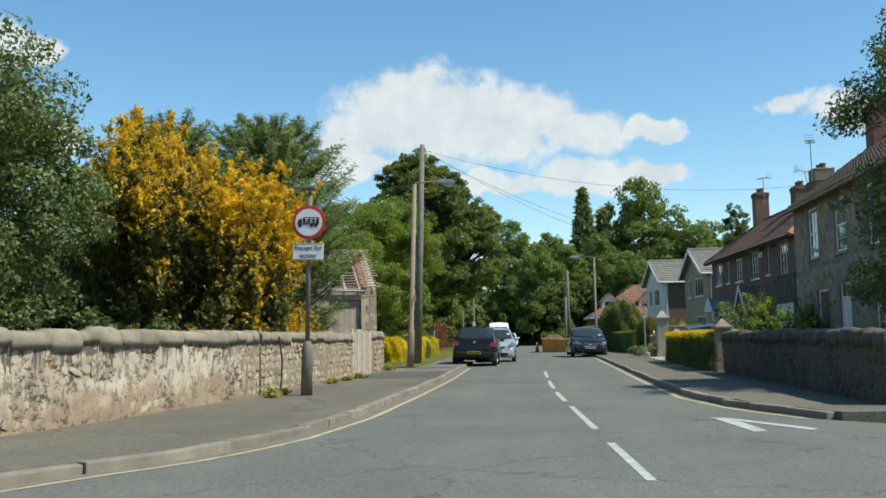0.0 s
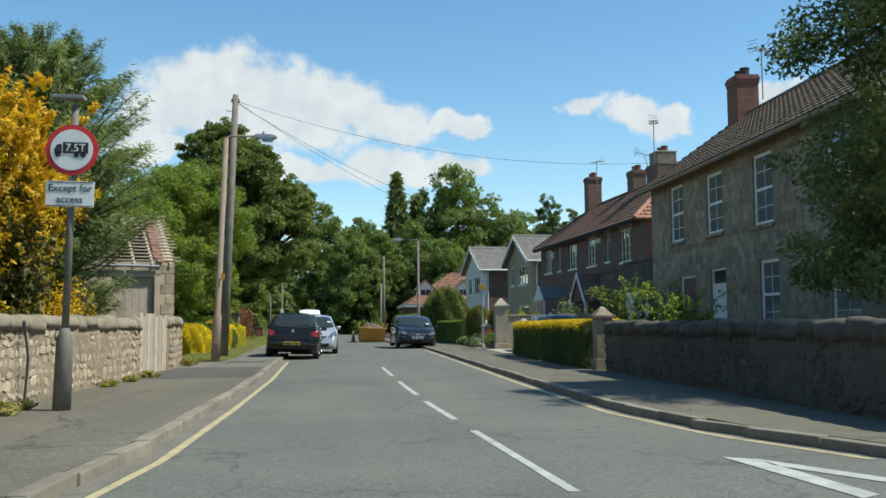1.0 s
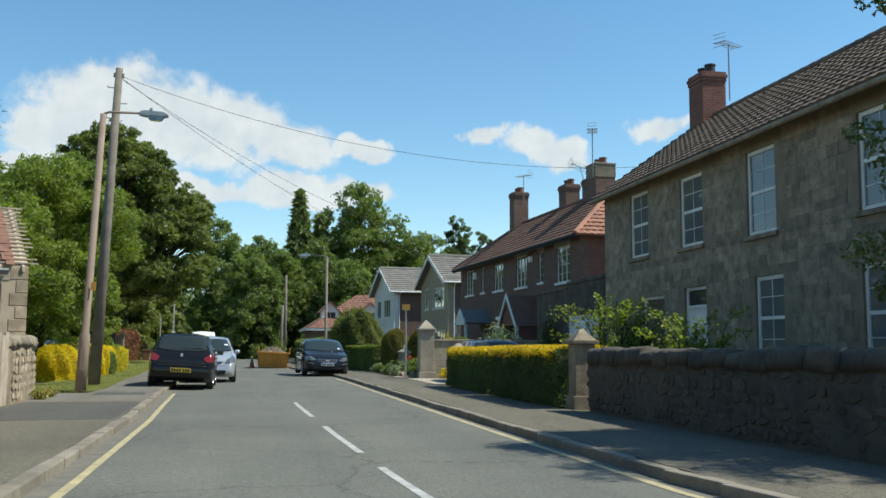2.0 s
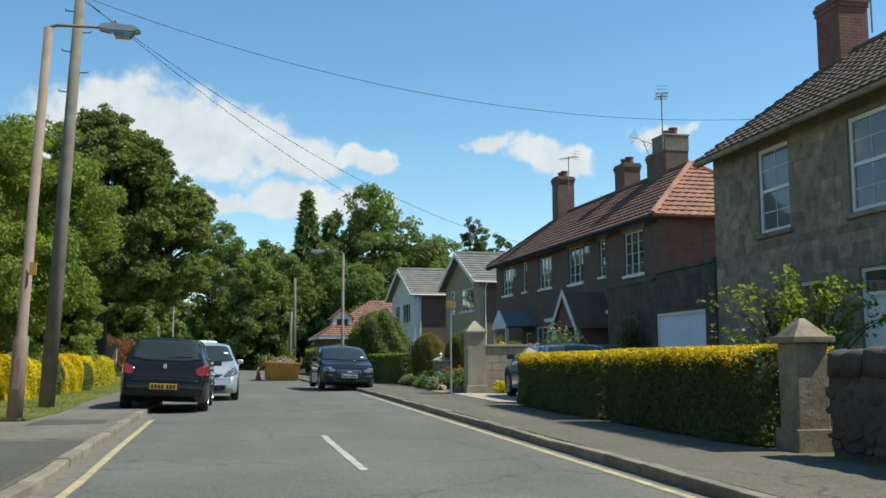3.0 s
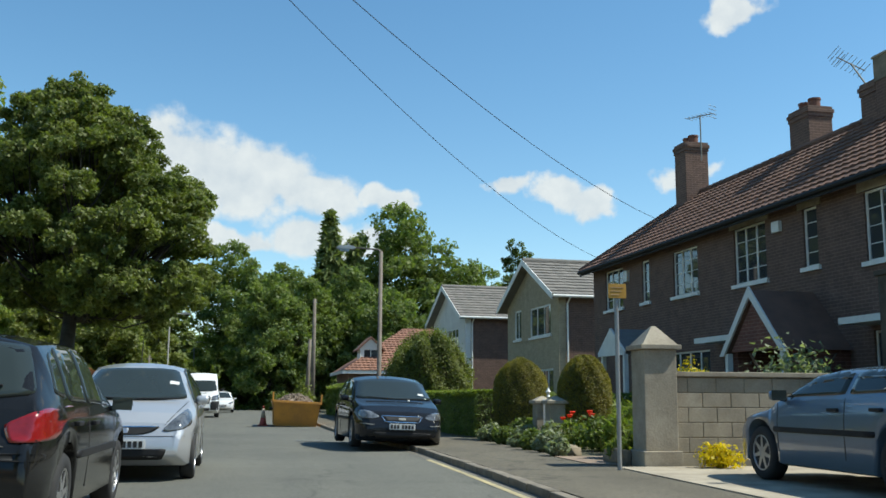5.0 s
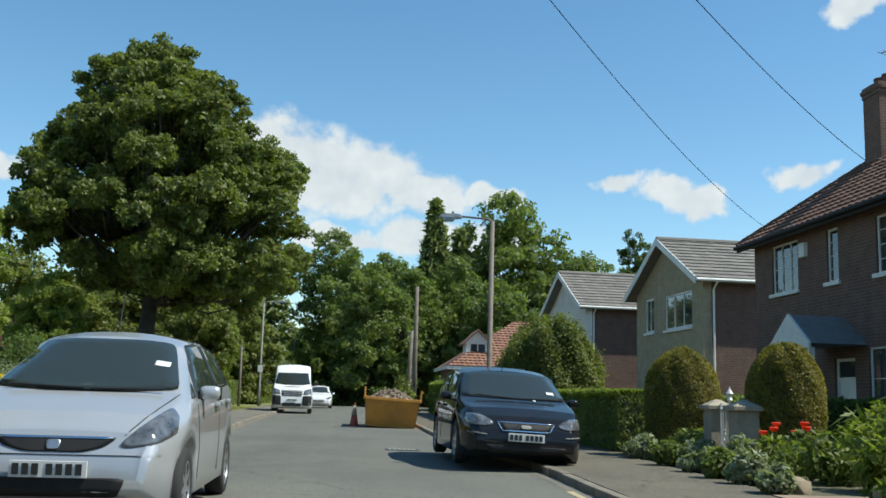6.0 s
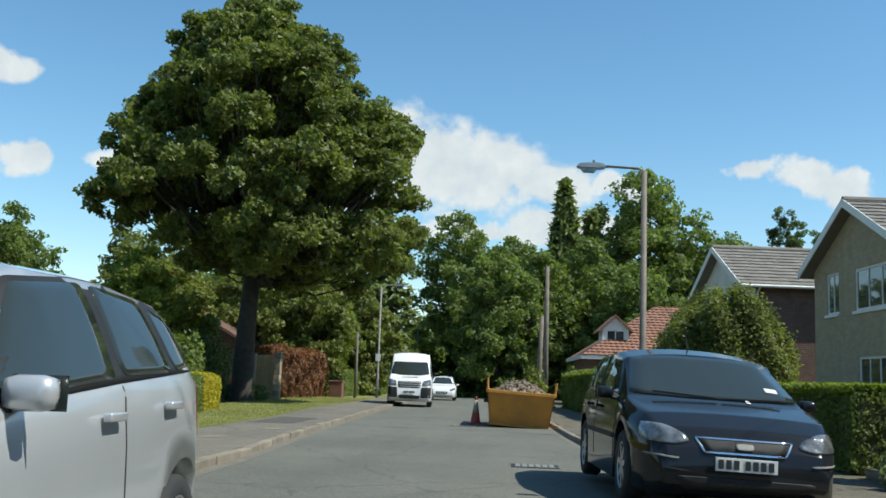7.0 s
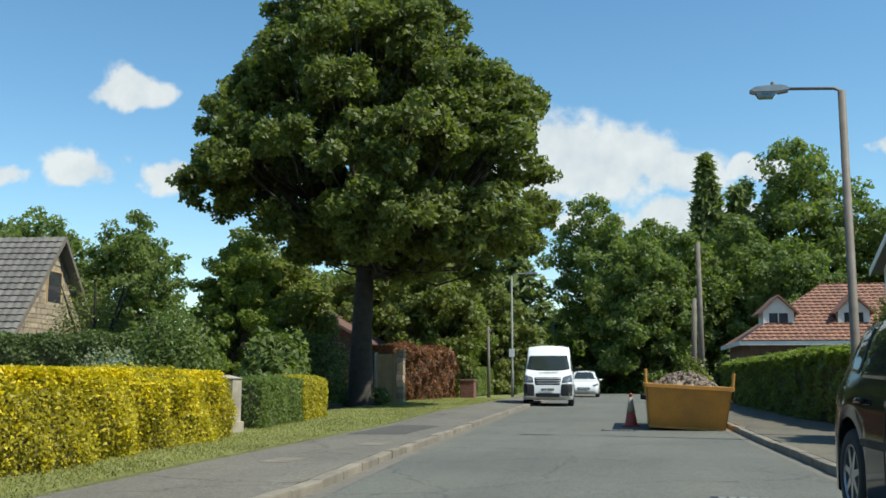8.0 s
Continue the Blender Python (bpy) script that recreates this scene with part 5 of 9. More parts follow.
# -- garage and stone screen wall between terrace and stone house
def garage():
    g = thing("garage", "dark stone garage with a white up-and-over door", "garage", pose(9.75, 38.7, 0.1))
    side = Side((0, 0), (0, 1), (1, 0))
    door = (0.55, 3.4, -0.05, 2.1)
    bm = bmesh.new()
    wall_with_holes(bm, 0, 3.35, -0.1, 3.14, [(0.55, 3.349, -0.05, 2.1)], 0.3, side)
    part("wall", bm, MORTAR_SOOTY, g)
    bm = bmesh.new()
    wall_with_holes(bm, 3.354, 6.9, -0.1, 2.98, [(3.355, 3.4, -0.05, 2.1)], 0.3, side)
    part("screen_wall", bm, MORTAR_SOOTY, g)
    part("wall", boxes((0.3, 5, 6.6, 6.9, -0.1, 2.98)), MORTAR_SOOTY, g)
    part("coping", boxes((-0.05, 0.4, 0.0, 3.38, 3.14, 3.25), bevel=0.015), STONE_SOOTY, g)
    part("coping", boxes((-0.05, 0.4, 3.384, 6.95, 2.98, 3.07), bevel=0.015), STONE_SOOTY, g)
    d = new("garage_door")
    d.parent = g
    bm = bmesh.new()
    side.box(bm, door[0] + 0.08, door[1] - 0.08, 0.08, 0.12, -0.02, 2.03)
    part("door_panel", bm, GARAGE_WHITE, d)
    for k in range(7):
        u = door[0] + 0.3 + 0.375 * k
        bm = bmesh.new()
        side.box(bm, u - 0.008, u + 0.008, 0.074, 0.08, 0.05, 1.98)
        part("door_rib", bm, GARAGE_WHITE, d)
    bm = bmesh.new()
    side.box(bm, door[0], door[0] + 0.08, 0.02, 0.12, -0.02, 2.1)
    side.box(bm, door[1] - 0.08, door[1], 0.02, 0.12, -0.02, 2.1)
    side.box(bm, door[0] + 0.08, door[1] - 0.08, 0.02, 0.12, 2.03, 2.1)
    part("door_frame", bm, WHITE_FRAME, d)
    r = random.Random(4)
    b = bmesh.new()
    box(b, -0.009, 0.05, -0.5, 0.5, -0.5, 0.5, bevel=0.008)
    stone = finish(b, "stone", STONE_SOOTY)
    z = -0.05
    while z < 3.05:
        hh = min(r.choice((0.13, 0.17, 0.22)), 3.12 - z)
        u = 0.0
        while u < 6.85:
            ww = r.uniform(0.18, 0.55)
            ua, ub = u, min(u + ww, 6.9)
            top = 2.97 if ub > 3.3 else 3.13
            if ub - ua > 0.1 and z + hh <= top + 0.01 and (ub < 0.53 or ua > 3.42 or z > 2.12):
                shared("stone", stone, g, Matrix.LocRotScale((0, (ua + ub) / 2, z + hh / 2), None, (1, ub - ua - 0.008, hh - 0.008)))
            u += ww
        z += hh


# -- detached gabled houses further on: gable to the road, ridge away from it
def gabled_house(at, ang, W, L, E, R, front_mat, side_mat, label, windows, low, seed, left_drop=0.0):
    h = thing("detached_house", label, "house", pose(*at, 0, 0, ang))
    front = Side((0, 0), (0, 1), (1, 0))
    bm = bmesh.new()
    wall_with_holes(bm, 0, W, -0.1, E, windows + low, 0.3, front)
    part("wall", bm, front_mat, h)
    bm = bmesh.new()
    prism(bm, [(0, E), (W, E), (W / 2, R - 0.05)], 0.0, 0.3, "x")
    part("gable", bm, front_mat, h)
    part("side_wall", boxes((0.3, L, 0, 0.3, -0.1, E)), side_mat, h)
    part("side_wall", boxes((0.3, L, W - 0.3, W, -0.1, E)), side_mat, h)
    part("back_wall", boxes((L, L + 0.3, 0, W, -0.1, E)), side_mat, h)
    part("floor_slab", boxes((0.35, L - 0.1, 0.35, W - 0.35, 2.5, 2.65)), TIMBER_PALE, h)
    k = (R - E) / (W / 2)
    o, f = 0.35, 0.4
    bm = bmesh.new()
    prism(bm, [(-o, E - o * k), (W / 2, R), (W + o, E - o * k), (W + o, E - o * k - 0.14), (W / 2, R - 0.16), (-o, E - o * k - 0.14)], -f, L + 0.3, "x")
    part("roof", bm, TILE_GREY, h)
    sl = math.hypot(W / 2 + o, (W / 2 + o) * k)
    tile_slope(h, (-f, -o - 0.01, E - o * k + 0.012), (1, 0, 0), (0, 1, k), lambda s: (0, L + f + 0.3), sl, TILE_GREY, 0.36, 0.33, "flat interlocking grey-brown tiles", thick=0.045, roll=0.012)
    bm = bmesh.new()
    prism(bm, [(-o - 0.02, E - o * k + 0.05), (W / 2, R + 0.06), (W + o + 0.02, E - o * k + 0.05), (W + o + 0.02, E - o * k - 0.2), (W / 2, R - 0.2), (-o - 0.02, E - o * k - 0.2)], -f - 0.035, -f - 0.002, "x")
    part("bargeboard", bm, WHITE_FRAME, h, "white bargeboard")
    bm = bmesh.new()
    tube(bm, [(-f, W / 2, R + 0.03), (L + 0.3, W / 2, R + 0.03)], 0.11, 8)
    part("ridge_tiles", bm, TILE_GREY, h)
    gutter(h, (-f, -o - 0.06, E - o * k - 0.05), (L + 0.3, -o - 0.06, E - o * k - 0.05), WHITE_FRAME)
    bm = bmesh.new()
    tube(bm, [(0.35, -o - 0.06, E - o * k - 0.1), (0.35, -0.06, E - 0.5), (0.35, -0.06, 0)], 0.04, 8)
    part("downpipe", bm, WHITE_FRAME, h)
    for w in windows:
        window(h, front, *w, cols=3 if w[1] - w[0] > 1.3 else 2, rows=1, sill=WHITE_FRAME, recess=0.03, t=0.075)
    for w in low:
        window(h, front, *w, cols=4, rows=1, sill=WHITE_FRAME, recess=0.03, t=0.075)
    return h


def bungalow():
    h = thing("bungalow", "bungalow with a large orange-red tiled hipped roof and two dormers", "house", pose(4.9, 97.0, 0.1, 0, 0, 2))
    W, L, E, R = 13.0, 8.0, 2.9, 6.0
    side = Side((0, 0), (1, 0), (0, 1))
    low = [(1.2, 2.8, 0.9, 2.2), (5.0, 7.0, 0.9, 2.2)]
    bm = bmesh.new()
    wall_with_holes(bm, 0, W, -0.1, E, low, 0.3, side)
    part("wall", bm, BRICK_BROWN, h)
    part("side_wall", boxes((0, 0.3, 0.3, L, -0.1, E)), BRICK_BROWN, h)
    part("side_wall", boxes((W - 0.3, W, 0.3, L, -0.1, E)), BRICK_BROWN, h)
    part("back_wall", boxes((0.3, W - 0.3, L - 0.3, L, -0.1, E)), BRICK_BROWN, h)
    for w in low:
        window(h, side, *w, cols=3, sill=WHITE_FRAME, recess=0.05)
    o = 0.45
    bm = bmesh.new()
    ridge0 = 4.4
    pts = [bm.verts.new(p) for p in ((-o, -o, E - 0.1), (W + o, -o, E - 0.1), (W + o, L + o, E - 0.1), (-o, L + o, E - 0.1), (ridge0, L / 2, R), (W, L / 2, R))]
    for q in ((0, 1, 5, 4), (1, 2, 5), (2, 3, 4, 5), (3, 0, 4), (0, 3, 2, 1)):
        bm.faces.new([pts[i] for i in q])
    part("roof", bm, TILE_RED, h)
    sl = math.hypot(L / 2 + o, R - E + 0.1)
    tile_slope(h, (-o, -o - 0.01, E - 0.09), (1, 0, 0), (0, L / 2 + o, R - E + 0.1), lambda s: (s / sl * (ridge0 + o), W + 2 * o - s / sl * o), sl, TILE_RED, 0.30, 0.30, "orange-red clay tiles")
    part("fascia", boxes((-o - 0.03, W + o, -o - 0.03, -o, E - 0.3, E - 0.08), (-o - 0.03, -o, -o, L + o, E - 0.3, E - 0.08)), WHITE_FRAME, h)
    for x in (1.6, 5.2):
        d = new("dormer")
        d.parent = h
        ds = Side((x - 0.75, 0.75), (1, 0), (0, 1))
        bm = bmesh.new()
        wall_with_holes(bm, 0, 1.5, 3.2, 4.35, [(0.25, 1.25, 3.4, 4.3)], 0.15, ds)
        prism(bm, [(x - 0.75, 4.35), (x + 0.75, 4.35), (x, 5.05)], 0.75, 0.9, "y")
        box(bm, x - 0.75, x - 0.65, 0.9, 2.4, 3.2, 4.35)
        box(bm, x + 0.65, x + 0.75, 0.9, 2.4, 3.2, 4.35)
        part("dormer_wall", bm, WHITE_WALL, d, "white dormer front")
        bm = bmesh.new()
        prism(bm, [(x - 1.0, 4.25), (x, 5.2), (x + 1.0, 4.25), (x + 0.95, 4.17), (x, 5.08), (x - 0.95, 4.17)], 0.55, 3.2, "y")
        part("dormer_roof", bm, TILE_RED, d)
        window(d, ds, 0.25, 1.25, 3.4, 4.3, cols=2, rows=1, sill=WHITE_FRAME, recess=0.03)


stone_house()
terrace()
garage()
gabled_house((11.17, 68.58, 0.1), 4, 6.75, 9.0, 5.27, 6.95, BRICK_BUFF, BRICK_BROWN, "detached house with a buff brick gable and grey tiled roof", [(0.95, 3.55, 3.58, 4.86), (4.75, 5.7, 3.6, 4.92)], [(0.7, 3.4, 0.9, 2.2)], 3)
gabled_house((9.52, 79.64, 0.1), 5, 6.55, 9.0, 5.3, 7.0, WHITE_WALL, BRICK_BROWN, "detached house with a white gable and grey tiled roof", [(1.3, 3.4, 3.3, 4.65), (4.3, 5.6, 3.3, 4.65)], [(0.8, 3.2, 0.9, 2.2)], 4)
bungalow()
aerial((13.45, 37.75, 8.6), 1.75, 1, "thin metal television aerial on a chimney", 30)
aerial((13.45, 49.6, 8.4), 1.95, 2, "thin metal television aerial on a chimney", 70)
aerial((13.35, 59.7, 8.7), 1.5, 3, "thin metal television aerial on a chimney", 120)
aerial((13.7, 51.3, 8.42), 1.05, 4, "thin leaning television aerial on a chimney", 20, -38)


# ---- trees, hedges and shrubs ----
def big_sycamore():
    rng = np.random.default_rng(11)
    profile = [(5.2, 4.3), (6.2, 5.9), (7.6, 6.35), (9.0, 6.15), (10.8, 5.3), (12.4, 4.5), (13.8, 3.25), (15.0, 1.95), (15.8, 0.7)]
    lobes = profile_lobes(rng, profile, 190, 0.98, 0.6, lambda z: float(np.interp(z, (5, 9, 11, 13, 15.5), (0.55, 0.55, 0.6, 0.1, -0.6))))
    lobes = [(x, y, z - 0.14 * x * (z < 8.0) + rng.uniform(-0.25, 0.25), a, b, c) for x, y, z, a, b, c in lobes]
    lobes += [(0.3, 0, 8.4, 3.3, 3.3, 2.0), (-0.1, 0, 11.0, 2.3, 2.3, 2.2)]
    tree("sycamore_tree", (-9.6, 78.5, 0.05), lobes, (0.15, 0, 6.0), 0.46, LEAF_OAK, "tall broad dark green sycamore in full leaf by the verge", 0.36, 3600, 74, 0.138, 11, jitter=0.95)


big_sycamore()


def wood(name, specs, mat, label, seed, fine=1.0, leaves=84):
    for k, (x, y, r, top, bottom) in enumerate(specs):
        rng = np.random.default_rng(seed + k)
        h = top - bottom
        profile = [(bottom, r * 0.75), (bottom + h * 0.15, r * 0.95), (bottom + h * 0.45, r), (bottom + h * 0.66, r * 0.9), (bottom + h * 0.82, r * 0.68), (bottom + h * 0.93, r * 0.4)]
        lobes = profile_lobes(rng, profile, 34, r * 0.36, 0.8) + [(0, 0, bottom + h * 0.45, r * 0.6, r * 0.6, h * 0.32)]
        tree(name, (x, y, 0.0), lobes, (0, 0, bottom + h * 0.35), 0.3, mat, label, r * 0.16, 400, int(leaves * 0.9), (r * 0.039 + 0.058) * fine, seed + k)


# the far trees that close the street
wood("broadleaf_tree", [(13.8, 140, 7.0, 22.6, 3.0), (20.5, 138, 6.0, 16.5, 1.0), (-4.3, 128, 4.7, 16.5, 1.0), (1.0, 134, 4.6, 15.5, 0.8), (26, 150, 6, 18, 2)], LEAF_MID, "tall green broadleaf tree at the end of the street", 40)
wood("broadleaf_tree", [(-2.2, 128, 3.5, 9.5, 0.2)], LEAF_DARK, "dark shaded broadleaf tree at the road bend", 160)
wood("broadleaf_tree", [(10.5, 118, 4.2, 10.5, 0.2), (-0.5, 118, 4.0, 11.5, 0.2), (3.2, 122, 4.0, 12.0, 0.4), (7.5, 124, 4.5, 13.5, 0.4), (5.0, 146, 5.0, 14.0, 0.5), (-18.5, 132, 5.0, 11.5, 0.5), (-9.5, 150, 4.0, 8.0, 0.2)], LEAF_MID, "shaded broadleaf tree at the road bend", 60)
wood("broadleaf_tree", [(-12.0, 73.6, 1.45, 5.3, 0.5), (-7.1, 53.0, 1.5, 4.7, 0.6)], LEAF_BRIGHT, "light green garden tree with hanging branches", 80, 0.62, 170)
wood("broadleaf_tree", [(-15.5, 100, 3.5, 7.4, 0.4), (-11.0, 96, 3.0, 7.6, 0.4), (-15.5, 86, 2.8, 6.0, 0.3), (-8.6, 103, 2.2, 6.4, 0.3), (-13, 110, 4, 9, 0.5), (-23, 102, 4.0, 9.5, 0.5), (-18, 110, 4.0, 10.0, 0.5)], LEAF_OLIVE, "green garden tree behind the copper hedge", 90)
wood("broadleaf_tree", [(-10.7, 98, 2.4, 8.6, 0.4)], LEAF_BRIGHT, "light green tree behind the copper hedge", 125, 0.8)
wood("broadleaf_tree", [(-36.5, 110, 4.2, 12.4, 2), (-45, 110, 6, 13, 2), (-56, 112, 6, 13, 2), (-24, 130, 6, 13, 2)], LEAF_MID, "distant rounded broadleaf tree", 100)
wood("broadleaf_tree", [(25.2, 130, 2.5, 18.6, 3), (29.4, 134, 2.2, 17.4, 3)], LEAF_DARK, "dark tree behind the house roofs", 110)


def conifer(name, at, h, r, mat, label, seed, size=0.16, tips=True, n=16000, category="conifer tree", droop=0.4, stretch=3.0, wispy=1.0, low=1.0):
    """A conifer: trunk, boughs in tiers, sprays along the boughs."""
    rng = np.random.default_rng(seed)
    root = thing(name, label, category, pose(*at))
    bm = bmesh.new()
    tube(bm, [(0, 0, -0.1), (0, 0, h * 0.5), (0, 0, h)], [0.02 * h + 0.04, 0.012 * h, 0.02], 8)
    pts, nor, ways = [], [], []
    boughs = int((26 + h * 5) * (5.5 if wispy < 1 else 1))
    for k in range(boughs):
        z = h * (0.06 + 0.92 * k / boughs)
        a = k * 2.399 + rng.uniform(-0.3, 0.3)
        length = r * (1 - (z / h) ** 1.5) ** 0.8 * rng.uniform(0.75 if wispy == 1 else 0.55, 1.12) + (0.15 if wispy == 1 else 0.7)
        length *= min(1.0, low + (1.3 - low) * z / h * 1.6)
        rise = (0.35 if wispy == 1 else 0.62) * length * rng.uniform(0.4, 1.2)
        tip = Vector((math.cos(a) * length, math.sin(a) * length, z + rise))
        mid = Vector((math.cos(a) * length * 0.55, math.sin(a) * length * 0.55, z + rise * 0.3))
        tube(bm, [(0, 0, z), mid, tip], [0.03, 0.02, 0.006], 5)
        m = int(n / boughs * (length / r + 0.25))
        s = rng.uniform(0.15, 1, m)
        base = np.outer(1 - s, (0, 0, z)) * (1 - s)[:, None] + 2 * np.outer(s * (1 - s), mid) + np.outer(s ** 2, tip)
        spread = wispy * (0.10 + 0.32 * (1 - s * 0.6)) * (0.3 + 0.18 * length)
        p = base + rng.normal(0, 1, (m, 3)) * spread[:, None] * (1, 1, 0.75)
        pts.append(p)
        e = np.tile((math.cos(a) * 0.4, math.sin(a) * 0.4, 0.8), (m, 1))
        nor.append(e)
        w = rng.normal(0, 0.55, m)
        ways.append(np.stack([math.cos(a) - math.sin(a) * w, math.sin(a) + math.cos(a) * w, np.full(m, 0.15 - droop * 0.5)], 1))
    part("trunk", bm, BARK, root)
    ob = new("crown", leaf_mesh("crown", np.concatenate(pts), np.concatenate(nor), size, mat, rng, stretch, 0.6, 0.0, np.concatenate(ways)))
    ob.parent = root
    return root


conifer("poplar_conifer", (5.6, 138, 0), 22.0, 2.6, LEAF_CONIFER, "tall narrow dark conifer above the far trees", 21, 0.5, n=9000)
conifer("poplar_conifer", (8.4, 139, 0), 19.0, 3.0, LEAF_CONIFER, "tall dark conifer beside the narrow one", 22, 0.5, n=9000)
conifer("cedar_tree", (-10.2, 122, 0), 12.0, 3.5, LEAF_CONIFER, "dark cedar with layered branches far down the road", 23, 0.3, n=7000)
conifer("dark_conifer", (-7.1, 27.3, 0.05), 7.0, 2.9, LEAF_CONIFER, "dark green garden conifer with drooping fronds behind the wall", 24, 0.026, n=190000, stretch=6.0, wispy=0.5, low=0.35)
conifer("dark_conifer", (-9.2, 25.2, 0.05), 6.6, 2.3, LEAF_CONIFER, "dark green garden conifer behind the golden one", 25, 0.03, n=90000, stretch=6.0, wispy=0.5, low=0.6)


def golden_conifer():
    """A broad golden cypress: many upswept plumes, gold at the tips, green within and where shade is painted."""
    rng = np.random.default_rng(31)
    root = thing("golden_cypress", "broad golden-yellow cypress with upswept plumes behind the stone wall", "conifer tree", pose(-7.2, 21.6, 0.05))
    tips, tip_n, tip_w, inner, inner_n = [], [], [], [], []
    bm = bmesh.new()
    tube(bm, [(0, 0, -0.1), (0.1, 0, 2.5), (0, 0, 5.0)], [0.2, 0.13, 0.03], 8)
    for k in range(330):
        leader = k >= 270  # plumes standing out of the top
        a = rng.uniform(0, 6.283)
        d = rng.uniform(0, 1) ** (0.55 if leader else 0.42) * (0.92 if leader else 1.0)
        u, w = math.cos(a) * d, math.sin(a) * d
        x, y = u * 2.3, w * 2.3
        limit = 4.6 + 1.2 * math.exp(-((u + 0.42) / 0.2) ** 2) - 0.95 * max(0, u) ** 1.8 - 1.0 * max(0.0, w) ** 2 - 0.5 * w * w
        top = limit - rng.uniform(0, 1) ** 1.6 * 4.6 * d
        top = max(1.3, top)
        if leader:
            top = limit + rng.uniform(0.1, 0.75)
        base = max(0.3, top - (1.5 if leader else rng.uniform(0.6, 1.3)))
        lean = Vector((u * 0.5 + (0.4 if leader else 0.15), w * 0.5, 0)) * min(1.0, max(0.0, top - 1.5) / 1.4)
        if top < 2.4:
            x = min(x, 1.75)
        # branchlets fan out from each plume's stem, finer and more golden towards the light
        # shade put into the colour: fewer gold sprays low down and on the left
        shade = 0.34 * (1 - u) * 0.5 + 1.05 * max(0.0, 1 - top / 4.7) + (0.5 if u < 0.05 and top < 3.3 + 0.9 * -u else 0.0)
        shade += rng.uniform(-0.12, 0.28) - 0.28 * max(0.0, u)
        for j in range(30):
            s0 = rng.uniform(0.0, 1.0)
            b = rng.uniform(0, 6.283)
            out = Vector((math.cos(b), math.sin(b), 0.55 + 0.5 * s0))
            size = (0.40 * (1 - s0) + 0.12) * rng.uniform(0.6, 1.25) * (0.75 if leader else 1.0)
            m = 24
            q = rng.uniform(0, 1, m)
            foot = np.array((x + lean.x * s0, y + lean.y * s0, base + (top - base) * s0))
            p = foot + np.outer(q * size, out) + rng.normal(0, 0.028, (m, 3)) * (1.25 - q)[:, None]
            p[:, 2] -= 0.10 * q * q * size
            nn = np.tile((out.x, out.y, 0.6), (m, 1))
            way = np.tile((out.x * 0.8 + 0.2, out.y * 0.8, 0.45), (m, 1)) + rng.normal(0, 0.35, (m, 3))
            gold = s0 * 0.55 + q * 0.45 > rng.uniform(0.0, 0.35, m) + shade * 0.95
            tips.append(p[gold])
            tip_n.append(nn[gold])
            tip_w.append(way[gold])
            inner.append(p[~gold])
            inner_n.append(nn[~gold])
        if k % 9 == 0:
            tube(bm, [(0, 0, base * 0.5), (x * 0.8, y * 0.8, base), (x + lean.x, y + lean.y, top - 0.2)], [0.05, 0.03, 0.008], 5)
    # dark leaves filling the core, the crown's inner shade in their colour
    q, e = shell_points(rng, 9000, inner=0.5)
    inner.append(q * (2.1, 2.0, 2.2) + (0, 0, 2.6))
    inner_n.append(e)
    part("trunk", bm, BARK, root)
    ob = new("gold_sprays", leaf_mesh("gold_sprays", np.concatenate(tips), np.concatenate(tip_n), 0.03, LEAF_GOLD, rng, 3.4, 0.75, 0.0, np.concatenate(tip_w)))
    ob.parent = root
    ob = new("green_shaded_sprays", leaf_mesh("green_shaded_sprays", np.concatenate(inner), np.concatenate(inner_n), 0.042, LEAF_GOLD_INNER_SHADED, rng, 3.0, 0.75, -0.4))
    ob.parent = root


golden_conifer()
rng = np.random.default_rng(32)
tree("holly_tree", (-8.0, 13.6, 0.05), round_lobes(rng, 22, 2.15, 2.3, 3.0, 3.75, 0.95), (0, 0, 3.4), 0.16, LEAF_HOLLY, "dark glossy evergreen tree overhanging the stone wall", 0.36, 560, 190, 0.052, 32)
tree("garden_tree", (8.6, 20.2, 0.05), round_lobes(np.random.default_rng(33), 34, 2.3, 3.2, 4.0, 4.2, 1.0), (0, 0, 3.4), 0.18, LEAF_HOLLY, "dark evergreen tree leaning over the garden wall", 0.4, 520, 210, 0.06, 33)
shrub("undershrub", (-5.85, 25.7, 0.05), 0.85, 2.4, LEAF_GOLD, "yellow-green shrub over the wall top", 34, 0.04, 7000)
shrub("ivy_shrub", (-6.2, 17.8, 0.05), 0.8, 1.6, LEAF_DARK, "dark ivy growth behind the wall", 35, 0.07, 3000)
shrub("ivy_shrub", (-6.3, 15.4, 0.05), 0.8, 1.7, LEAF_DARK, "dark ivy growth behind the wall", 36, 0.07, 3000)
shrub("ivy_shrub", (-6.2, 20.4, 0.05), 0.9, 1.7, LEAF_DARK, "dark ivy growth behind the wall", 37, 0.07, 3000)
shrub("ivy_shrub", (-7.7, 30.4, 0.05), 0.8, 2.3, LEAF_MID, "green shrub beside the outbuilding", 38, 0.08, 3500)
tree("garden_tree", (-8.2, 40.5, 0.05), round_lobes(np.random.default_rng(39), 14, 2.4, 3.0, 2.6, 3.6, 1.1), (0, 0, 3.2), 0.2, LEAF_BRIGHT, "bushy green tree behind the outbuilding", 0.42, 320, 230, 0.075, 39)
